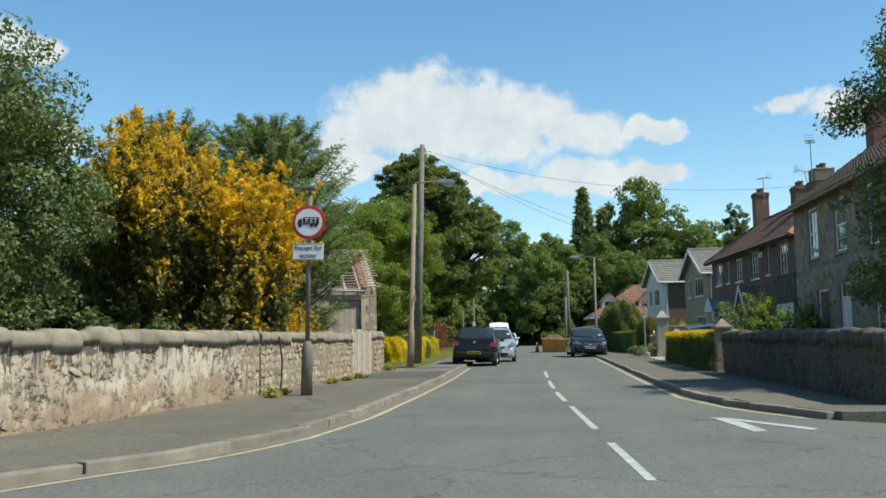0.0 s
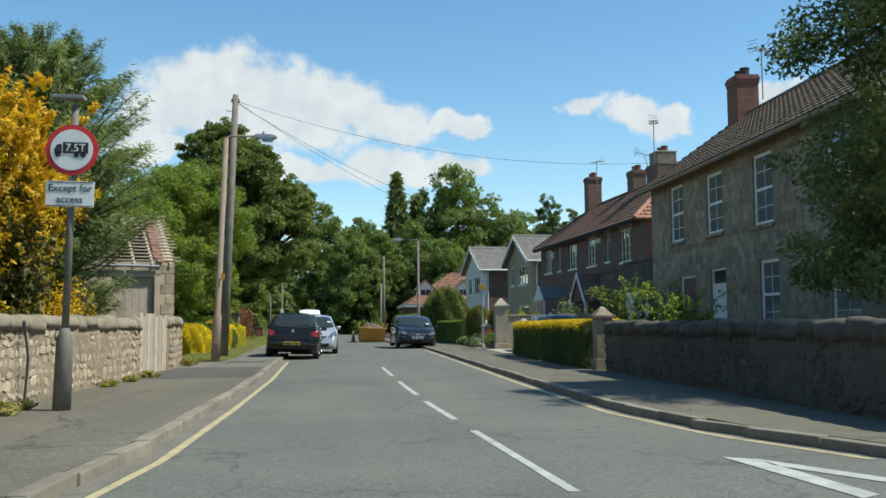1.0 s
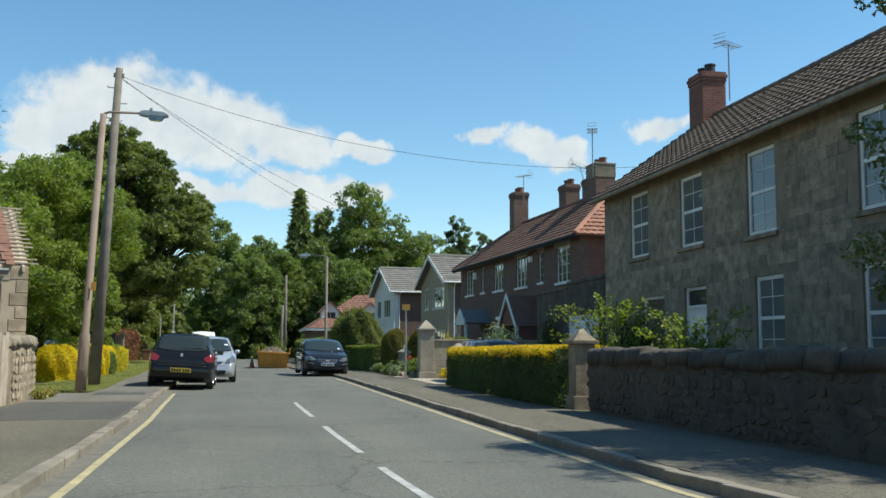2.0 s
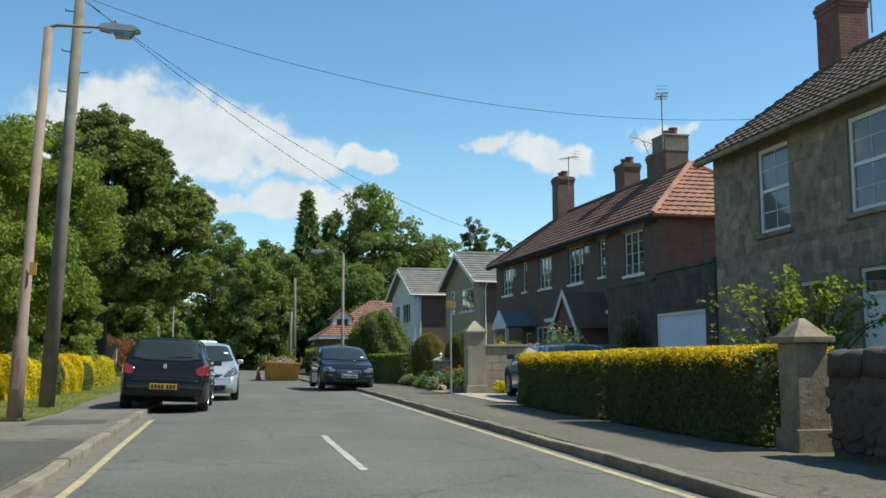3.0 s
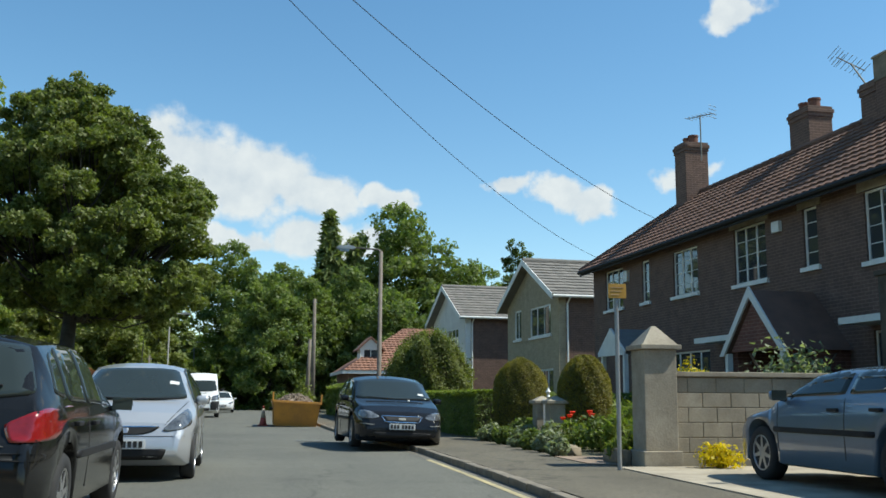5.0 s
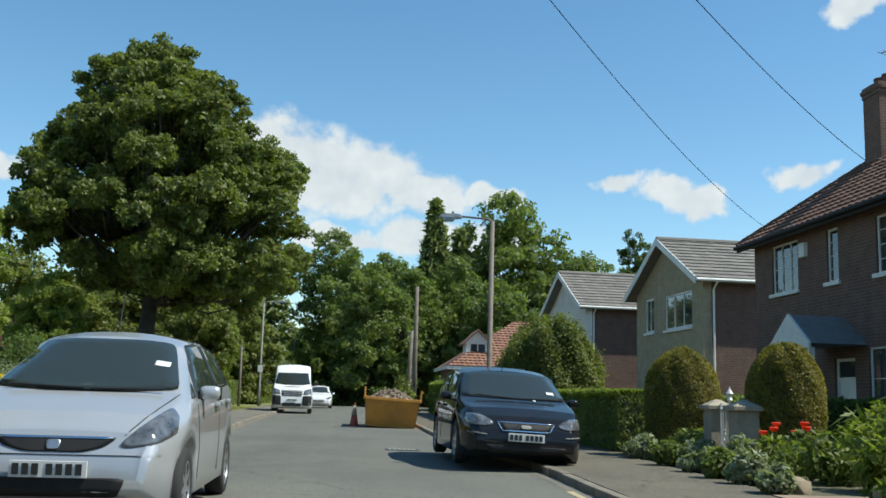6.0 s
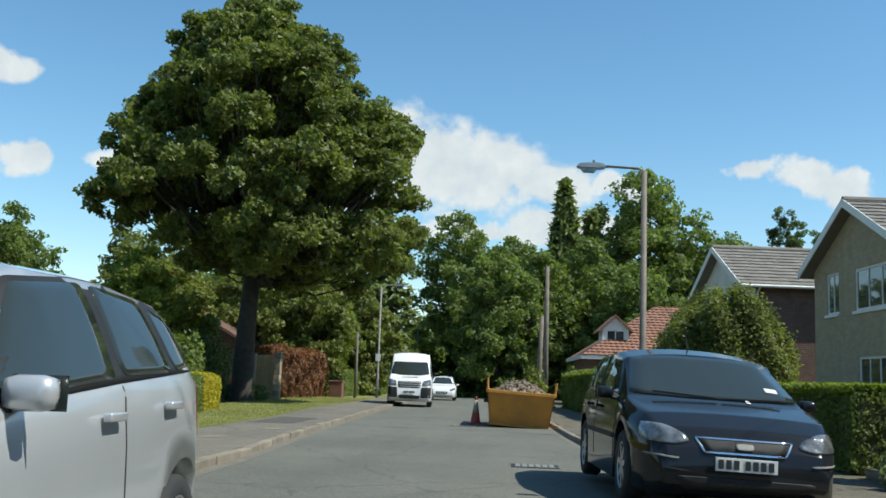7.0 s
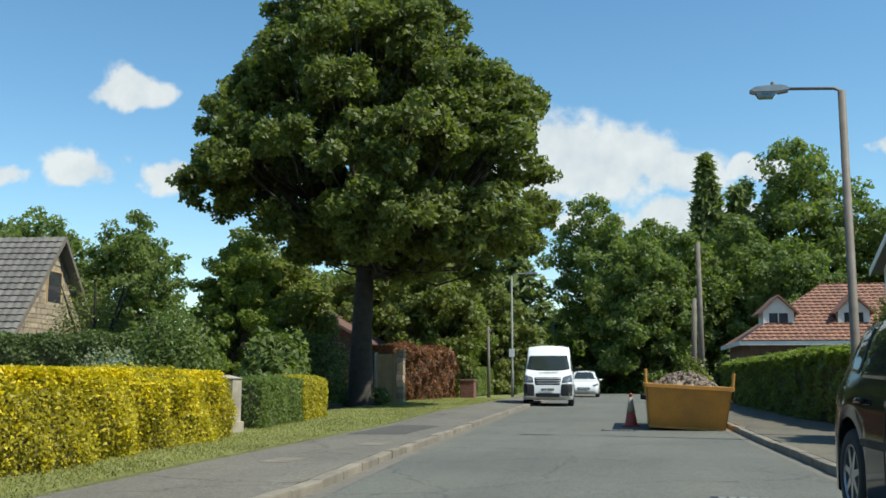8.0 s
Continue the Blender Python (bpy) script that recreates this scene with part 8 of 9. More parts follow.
# ---- houses across the road ----
def left_house():
    h = thing("stone_cottage", "stone gabled house with a steep grey tiled roof behind the hedges", "house", pose(-22.4, 77.0, 0.1, 0, 0, 8))
    W, L, E, R = 7.0, 9.0, 2.5, 6.45
    side = Side((0, 0), (0, 1), (-1, 0))  # the gable towards the road
    bm = bmesh.new()
    wall_with_holes(bm, 0, W, -0.1, E, [(2.4, 4.6, 0.9, 2.2)], 0.3, side)
    part("wall", bm, STONE_LIGHT, h)
    bm = bmesh.new()
    prism(bm, [(0, E + 0.002), (W, E + 0.002), (W / 2, R - 0.1)], -0.3, 0.0, "x")
    part("gable", bm, STONE_LIGHT, h)
    w = new("window")
    w.parent = h
    part("pane", boxes((-0.02, 0.012, W / 2 - 0.5, W / 2 + 0.6, 3.9, 5.1)), GLASS, w)
    part("window_frame", boxes((-0.01, 0.03, W / 2 - 0.56, W / 2 - 0.5, 3.85, 5.15), (-0.01, 0.03, W / 2 + 0.6, W / 2 + 0.66, 3.85, 5.15), (-0.01, 0.03, W / 2 - 0.5, W / 2 + 0.6, 5.1, 5.15)), TIMBER_TAN, w)
    k = (R - E) / (W / 2)
    o = 0.3
    bm = bmesh.new()
    prism(bm, [(-o, E - o * k), (W / 2, R), (W + o, E - o * k), (W + o, E - o * k - 0.14), (W / 2, R - 0.18), (-o, E - o * k - 0.14)], -L, 0.4, "x")
    part("roof", bm, TILE_GREY, h)
    sl = math.hypot(W / 2 + o, (W / 2 + o) * k)
    tile_slope(h, (0.4, -o - 0.01, E - o * k + 0.02), (-1, 0, 0), (0, 1, k), lambda s: (0, L + 0.4), sl, TILE_GREY, 0.34, 0.32, "rolled grey-brown tiles")
    part("side_wall", boxes((-L, -0.3, 0, 0.3, -0.1, E), (-L, -0.3, W - 0.3, W, -0.1, E)), STONE_LIGHT, h)
    part("roof_light", boxes((-5.2, -4.2, 0.95, 1.55, E + 1.25 * k - 0.25, E + 1.25 * k + 0.42)), GLASS, h)
    bm = bmesh.new()
    prism(bm, [(-o - 0.02, E - o * k + 0.06), (W / 2, R + 0.08), (W + o + 0.02, E - o * k + 0.06), (W + o + 0.02, E - o * k - 0.16), (W / 2, R - 0.16), (-o - 0.02, E - o * k - 0.16)], 0.402, 0.43, "x")
    part("bargeboard", bm, TIMBER_POLE, h)
    # coursed stones in the gable
    r = random.Random(12)
    b = bmesh.new()
    box(b, -0.02, 0.025, -0.5, 0.5, -0.5, 0.5, bevel=0.01)
    stone = finish(b, "stone", STONE_LIGHT)
    z = 2.0
    while z < R - 0.5:
        hh = r.uniform(0.16, 0.26)
        lo = max(0.05, (z + hh - E) / k + 0.05)
        y = lo
        while y < W - lo - 0.15:
            ww = min(r.uniform(0.3, 0.65), W - lo - y)
            if not (y + ww > W / 2 - 0.6 and y < W / 2 + 0.7 and z + hh > 3.8 and z < 5.2) and not (y + ww > 2.3 and y < 4.7 and z < 2.3):
                shared("stone", stone, h, Matrix.LocRotScale((0.005, y + ww / 2, z + hh / 2), None, (1, ww - 0.02, hh - 0.02)))
            y += ww
        z += hh


left_house()
g = thing("brick_house", "brown brick gabled house mostly hidden by the garden trees", "house", pose(-18.6, 92.0, 0.1, 0, 0, 5))
bm = bmesh.new()
prism(bm, [(-5, -0.1), (5, -0.1), (5, 2.8), (0, 5.6), (-5, 2.8)], 0, 8, "y")
part("wall", bm, BRICK_RED, g)
bm = bmesh.new()
prism(bm, [(-5.4, 2.65), (0, 5.72), (5.4, 2.65), (5.4, 2.5), (0, 5.55), (-5.4, 2.5)], -0.3, 8.3, "y")
part("roof", bm, TILE_BROWN, g)
for x in (-2.5, 1.5):
    w = new("window")
    w.parent = g
    part("pane", boxes((x, x + 1.2, -0.02, 0.02, 0.9, 2.1)), GLASS, w)
    part("window_frame", boxes((x - 0.06, x, -0.04, 0.02, 0.85, 2.15), (x + 1.2, x + 1.26, -0.04, 0.02, 0.85, 2.15), (x, x + 1.2, -0.04, 0.02, 2.1, 2.15)), WHITE_FRAME, w)


# ---- vehicles ----
from mathutils.bvhtree import BVHTree


def ring_at(y, spec):
    """Half cross-section of a car body at y, from the floor's middle to the roof's middle."""
    L = spec["length"] / 2
    e = abs(y) / L
    w = spec["half"] * (1 - spec["taper_f" if y > 0 else "taper_r"] * max(0, (e - 0.66) / 0.34) ** 2.2)
    top = lerp_at(spec["top"], y)
    belt = min(lerp_at(spec["belt"], y), top - 0.03)
    zb = spec["floor"] + 0.12 * max(0, (e - 0.88) / 0.12)
    for wy in spec["axles"]:
        d = abs(y - wy)
        R = spec["wheel"] + 0.06
        if d < R:
            zb = max(zb, spec["wheel"] + math.sqrt(R * R - d * d))
    zm = max(zb + 0.02, 0.56)
    zm = min(zm, belt - 0.02)
    cab = min(1.0, max(0.0, (top - belt - 0.05) / 0.4))
    rw = w * (0.90 - spec["tumble"] * cab)
    pts = [(0, zb), (w * 0.93, zb), (w * 0.985, zb + 0.03), (w, zm), (w * 0.99, (zm + belt) / 2), (w * 0.965, belt)]
    inner = w * 0.945
    shoulder = top - 0.055 * cab - 0.018
    for k in (0.25, 0.5, 0.75, 1.0):
        pts.append((inner + (rw - inner) * k + 0.012 * cab * math.sin(k * math.pi), belt + (shoulder - belt) * k + (0.012 if k < 1 else 0)))
    for k in (0.07, 0.25, 0.5, 0.75, 1.0):
        pts.append((rw * (1 - k), shoulder + (top - shoulder) * (1 - (1 - k) ** 2.4)))
    return pts


def loft_body(spec):
    L = spec["length"] / 2
    bm = bmesh.new()
    n = 100
    ys = sorted({*[-L + 2 * L * k / n for k in range(n + 1)], *[y for y, _ in spec["top"] if -L <= y <= L]})
    rings = []
    for y in ys:
        half = ring_at(y, spec)
        ring = [bm.verts.new((x, y, z)) for x, z in half] + [bm.verts.new((-x, y, z)) for x, z in half[-2:0:-1]]
        rings.append(ring)
    for a, b in zip(rings, rings[1:]):
        m = len(a)
        for k in range(m):
            bm.faces.new((a[k], b[k], b[(k + 1) % m], a[(k + 1) % m]))
    bm.faces.new(rings[0])
    bm.faces.new(rings[-1][::-1])
    return bm


def smooth_outline(pts, n=6):
    """Rounds the corners of an outline a little."""
    out = []
    m = len(pts)
    for i in range(m):
        p, c, q = Vector(pts[i - 1]), Vector(pts[i]), Vector(pts[(i + 1) % m])
        a, b = c.lerp(p, min(0.3, 0.05 / max((p - c).length, 1e-6))), c.lerp(q, min(0.3, 0.05 / max((q - c).length, 1e-6)))
        out += [a, a.lerp(c, 0.6).lerp(b.lerp(c, 0.6), 0.5), b]
        steps = max(1, int((q - c).length / 0.07))
        q2 = q.lerp(c, min(0.3, 0.05 / max((q - c).length, 1e-6)))
        out += [b.lerp(q2, k / steps) for k in range(1, steps)]
    return out


def panel(tree_, outline, view, lift=0.005, mirror=False, rings=5):
    """A thin panel laid on the body: the outline in (x, z) seen from front or rear, or (y, z) seen from a side."""
    bm = bmesh.new()
    pts = smooth_outline(outline)
    c = sum(pts, Vector((0, 0))) / len(pts)
    away = {"front": Vector((0, 1, 0)), "rear": Vector((0, -1, 0)), "right": Vector((1, 0, 0)), "left": Vector((-1, 0, 0)), "top": Vector((0, 0, 1))}[view]

    def drop(p):
        if view in ("front", "rear"):
            o = Vector((p.x, 0, p.y)) + away * 6
        elif view == "top":
            o = Vector((p.x, p.y, 0)) + away * 6
        else:
            o = Vector((0, p.x, p.y)) + away * 6
        hit, normal, _, _ = tree_.ray_cast(o, -away)
        if hit is None:
            hit, normal, _, _ = tree_.find_nearest(o - away * 5)
        if normal.dot(away) < 0:
            normal = -normal
        return hit + (normal * 0.4 + away * 0.6).normalized() * lift
    loops = []
    for k in range(rings):
        t = 1 - k / rings
        loops.append([bm.verts.new(drop(c.lerp(p, t))) for p in pts])
    centre = bm.verts.new(drop(c))
    n = len(pts)
    for a, b in zip(loops, loops[1:]):
        for i in range(n):
            bm.faces.new((a[i], a[(i + 1) % n], b[(i + 1) % n], b[i]))
    for i in range(n):
        bm.faces.new((loops[-1][i], loops[-1][(i + 1) % n], centre))
    edge = [e for e in bm.edges if e.is_boundary]
    ex = bmesh.ops.extrude_edge_only(bm, edges=edge)
    for v in [g for g in ex["geom"] if isinstance(g, bmesh.types.BMVert)]:
        v.co -= away * (lift + 0.012)
    return bm


WHEEL_MESHES = {}


def wheel(parent, x, y, r, width, side):
    key = (r, width)
    if key not in WHEEL_MESHES:
        bm = bmesh.new()
        w = width / 2
        lathe(bm, [(r * 0.62, -w * 0.85), (r * 0.68, -w), (r * 0.92, -w), (r, -w * 0.7), (r, w * 0.7), (r * 0.92, w), (r * 0.68, w), (r * 0.62, w * 0.85)], 32)
        tyre = finish(bm, "tyre", RUBBER, True)
        bm = bmesh.new()
        lathe(bm, [(r * 0.64, w * 0.55), (r * 0.66, w * 0.95), (r * 0.62, w * 0.97), (r * 0.58, w * 0.6), (r * 0.2, w * 0.5), (r * 0.18, w * 0.85), (0.02, w * 0.88)], 32)
        for k in range(7):
            a = 2 * math.pi * k / 7
            ca, sa = math.cos(a), math.sin(a)
            vs = []
            for zz in (w * 0.62, w * 0.9):
                for rr, ww in ((r * 0.15, r * 0.085), (r * 0.62, r * 0.05)):
                    for s in (-1, 1):
                        vs.append(bm.verts.new((ca * rr - sa * ww * s, sa * rr + ca * ww * s, zz)))
            for q in ((0, 1, 3, 2), (4, 6, 7, 5), (0, 4, 5, 1), (2, 3, 7, 6), (0, 2, 6, 4), (1, 5, 7, 3)):
                bm.faces.new([vs[i] for i in q])
        WHEEL_MESHES[key] = (tyre, finish(bm, "rim", ALLOY))
        bm = bmesh.new()
        lathe(bm, [(0.02, -w * 0.3), (r * 0.6, -w * 0.3), (r * 0.6, w * 0.45), (0.02, w * 0.45)], 24)
        WHEEL_MESHES[key] += (finish(bm, "brake_disc", DARK_METAL),)
    wh = new("wheel")
    wh.parent = parent
    wh.matrix_basis = Matrix.Translation((x, y, r)) @ Euler((0, radians(90 * side), 0)).to_matrix().to_4x4()
    for n, me in zip(("tyre", "rim", "brake_disc"), WHEEL_MESHES[key]):
        shared(n, me, wh, Matrix.Identity(4))
    return wh


def number_plate(parent, y, z, mat, facing):
    p = new("number_plate")
    p.parent = parent
    part("plate", boxes((-0.26, 0.26, y - 0.008, y + 0.008, z - 0.056, z + 0.056), bevel=0.003), mat, p)
    yy = y + facing * 0.011
    for k, x in enumerate((-0.205, -0.14, -0.075, -0.01, 0.085, 0.15, 0.215)):
        part("bar", boxes((x - 0.022, x + 0.022, yy - 0.003, yy + 0.003, z - 0.038, z + 0.038)), BAR_BLACK, p)
    return p


def car(name, label, paint, spec, at, bits):
    """A car from its spec, facing +y of the pose."""
    root = thing(name, label, "van" if "van" in name else "car", at)
    bm = loft_body(spec)
    bmesh.ops.recalc_face_normals(bm, faces=bm.faces)
    bvh = BVHTree.FromBMesh(bm)
    part("body", bm, paint, root, smooth=True)
    for p in bits["panels"]:
        pname, outline, view, mat, label_ = p[:5]
        lift = p[5] if len(p) > 5 else 0.007
        part(pname, panel(bvh, outline, view, lift), mat, root, label_, smooth=True)
        if view in ("front", "rear") and min(x for x, _ in outline) > 0.02:
            part(pname, panel(bvh, [(-x, z) for x, z in outline], view, lift), mat, root, label_, smooth=True)
        if view == "right":
            part(pname, panel(bvh, outline, "left", lift), mat, root, label_, smooth=True)
    x = spec["half"] - spec["tyre"] / 2 - 0.012
    for wy in spec["axles"]:
        for s in (-1, 1):
            wheel(root, s * x, wy, spec["wheel"], spec["tyre"], s)
    # underside and wheel housings
    part("underbody", boxes((-spec["half"] * 0.86, spec["half"] * 0.86, -spec["length"] * 0.44, spec["length"] * 0.44, spec["floor"] + 0.02, spec["floor"] + 0.2), (-spec["half"] * 0.72, spec["half"] * 0.72, -spec["length"] * 0.42, spec["length"] * 0.42, spec["floor"] + 0.2, 0.62)), PLASTIC_BLACK, root)
    for s in (-1, 1):
        mx, my, mz = spec["mirror"]
        m = new("mirror")
        m.parent = root
        b = bmesh.new()
        box(b, -0.085, 0.085, -0.045, 0.06, -0.055, 0.06, bevel=0.045)
        bmesh.ops.translate(b, verts=b.verts, vec=(s * mx, my, mz))
        part("mirror_housing", b, bits.get("mirror_paint", paint), m, smooth=True)
        part("mirror_glass", boxes((s * mx - 0.09, s * mx + 0.09, my - 0.058, my - 0.052, mz - 0.055, mz + 0.06)), CAR_GLASS, m)
        b = bmesh.new()
        tube(b, [(s * (mx - 0.2), my + 0.02, mz - 0.06), (s * (mx - 0.06), my + 0.02, mz - 0.04)], 0.025, 6)
        part("mirror_arm", b, PLASTIC_BLACK, m)
    for kind, yy, zz, mat in bits["plates"]:
        number_plate(root, yy, zz, mat, 1 if yy > 0 else -1)
    for x0, y0, z0 in bits.get("handles", ()):
        for s in (-1, 1):
            b = bmesh.new()
            box(b, s * x0 - 0.018, s * x0 + 0.018, y0 - 0.09, y0 + 0.09, z0 - 0.018, z0 + 0.018, bevel=0.008)
            part("door_handle", b, bits.get("handle_paint", paint), root, smooth=True)
    for cx, cz, cw, ch, mat in bits.get("cards", ()):
        spot, out, _, _ = bvh.ray_cast(Vector((cx, 6, cz)), Vector((0, -1, 0)))
        if spot:
            b = boxes((-cw / 2, cw / 2, -ch / 2, ch / 2, 0.009, 0.0115))
            right = Vector((1, 0, 0)) - out * out.x
            right.normalize()
            up = out.cross(right)
            b.transform(Matrix(((right.x, up.x, out.x, spot.x), (right.y, up.y, out.y, spot.y), (right.z, up.z, out.z, spot.z), (0, 0, 0, 1))))
            part("permit_card", b, mat, root, "small card on the windscreen")
    for pts in bits.get("wipers", ()):
        part("wiper", tube(bmesh.new(), pts, 0.010, 5), PLASTIC_BLACK, root)
    part("roof_aerial", tube(bmesh.new(), [bits["aerial"], (bits["aerial"][0], bits["aerial"][1] - 0.12, bits["aerial"][2] + bits.get("aerial_h", 0.2))], [0.008, 0.004], 5), PLASTIC_BLACK, root)
    return root


def strip(a, b, w):
    """A thin four-sided outline along a line in the view's plane."""
    d = Vector((b[0] - a[0], b[1] - a[1])).normalized()
    n = Vector((-d.y, d.x)) * w
    return [(a[0] + n.x, a[1] + n.y), (b[0] + n.x, b[1] + n.y), (b[0] - n.x, b[1] - n.y), (a[0] - n.x, a[1] - n.y)]


HATCH = dict(length=4.2, half=0.87, taper_f=0.22, taper_r=0.12, tumble=0.20, floor=0.2, wheel=0.315, tyre=0.2, axles=(-1.31, 1.29), mirror=(0.94, 0.72, 0.98),
             top=[(-2.1, 0.50), (-2.085, 0.72), (-2.03, 0.78), (-1.98, 0.95), (-1.92, 1.04), (-1.62, 1.40), (-1.52, 1.46), (-0.9, 1.50), (-0.1, 1.51), (0.3, 1.45), (1.05, 1.0), (1.16, 0.965), (1.7, 0.86), (1.96, 0.74), (2.06, 0.60), (2.1, 0.45)],
             belt=[(-2.1, 0.93), (-1.0, 0.95), (0.9, 0.90), (1.2, 0.88), (2.0, 0.66), (2.1, 0.5)])
hatch_bits = dict(
    panels=[
        ("rear_window", [(-0.57, 1.39), (-0.3, 1.41), (0.3, 1.41), (0.57, 1.39), (0.72, 1.05), (0.4, 1.0), (-0.4, 1.0), (-0.72, 1.05)], "rear", CAR_GLASS, ""),
        ("tail_lamp", [(0.56, 0.84), (0.835, 0.98), (0.85, 0.92), (0.85, 0.74), (0.62, 0.72)], "rear", LAMP_RED, "red tail lamp", 0.012),
        ("bumper_strip", [(-0.82, 0.66), (0.82, 0.66), (0.82, 0.61), (-0.82, 0.61)], "rear", PLASTIC_BLACK, "", 0.012),
        ("tailgate_seam", strip((-0.6, 0.70), (0.6, 0.70), 0.006), "rear", BAR_BLACK, "", 0.003),
        ("badge", [(-0.035, 0.85), (0.035, 0.85), (0.03, 0.94), (-0.03, 0.94)], "rear", STEEL, "", 0.012),
        ("windscreen", [(-0.60, 1.42), (0.60, 1.42), (0.74, 1.03), (-0.74, 1.03)], "front", CAR_GLASS, ""),
        ("headlamp", [(0.46, 0.66), (0.80, 0.80), (0.82, 0.70), (0.62, 0.58)], "front", LAMP_CLEAR, ""),
        ("grille", [(-0.36, 0.55), (0.36, 0.55), (0.34, 0.42), (-0.34, 0.42)], "front", PLASTIC_BLACK, ""),
        ("side_window", [(-0.42, 0.99), (0.78, 0.96), (0.30, 1.36), (-0.42, 1.42)], "right", CAR_GLASS, ""),
        ("side_window", [(-1.18, 1.01), (-0.50, 0.99), (-0.50, 1.42), (-1.12, 1.40)], "right", CAR_GLASS, ""),
        ("quarter_window", [(-1.55, 1.06), (-1.25, 1.03), (-1.19, 1.38), (-1.36, 1.34)], "right", CAR_GLASS, ""),
        ("rub_strip", [(-0.98, 0.63), (0.95, 0.63), (0.95, 0.57), (-0.98, 0.57)], "right", PLASTIC_BLACK, "", 0.012),
        ("door_seam", strip((0.86, 0.35), (0.88, 0.9), 0.006), "right", BAR_BLACK, "", 0.003),
        ("door_seam", strip((-0.46, 0.32), (-0.46, 0.95), 0.006), "right", BAR_BLACK, "", 0.003),
    ],
    plates=[("rear", -2.115, 0.50, PLATE_YELLOW)], handles=[(0.875, -0.28, 0.83), (0.875, -1.02, 0.84)], wipers=[[(0.05, -1.90, 1.075), (0.5, -1.885, 1.10)]],
    aerial=(0, -1.3, 1.47), mirror_paint=PLASTIC_BLACK, handle_paint=PLASTIC_BLACK)
car("black_hatchback", "black five-door hatchback parked half on the footway, seen from behind", PAINT_BLACK, HATCH, pose(-2.38, 40.2, 0.03, 0, 2.6, 0.5), hatch_bits)

COMPACT = dict(length=3.83, half=0.845, taper_f=0.24, taper_r=0.36, tumble=0.21, floor=0.19, wheel=0.295, tyre=0.18, axles=(-1.18, 1.26), mirror=(0.875, 0.6, 1.0),
            top=[(-1.915, 0.5), (-1.90, 0.78), (-1.84, 0.98), (-1.72, 1.2), (-1.5, 1.43), (-1.3, 1.49), (-0.6, 1.53), (0.15, 1.51), (0.42, 1.45), (1.12, 1.02), (1.24, 0.975), (1.62, 0.85), (1.80, 0.72), (1.885, 0.56), (1.915, 0.42)],
            belt=[(-1.9, 1.03), (-1.0, 1.02), (0.9, 0.92), (1.2, 0.89), (1.8, 0.66), (1.9, 0.5)])
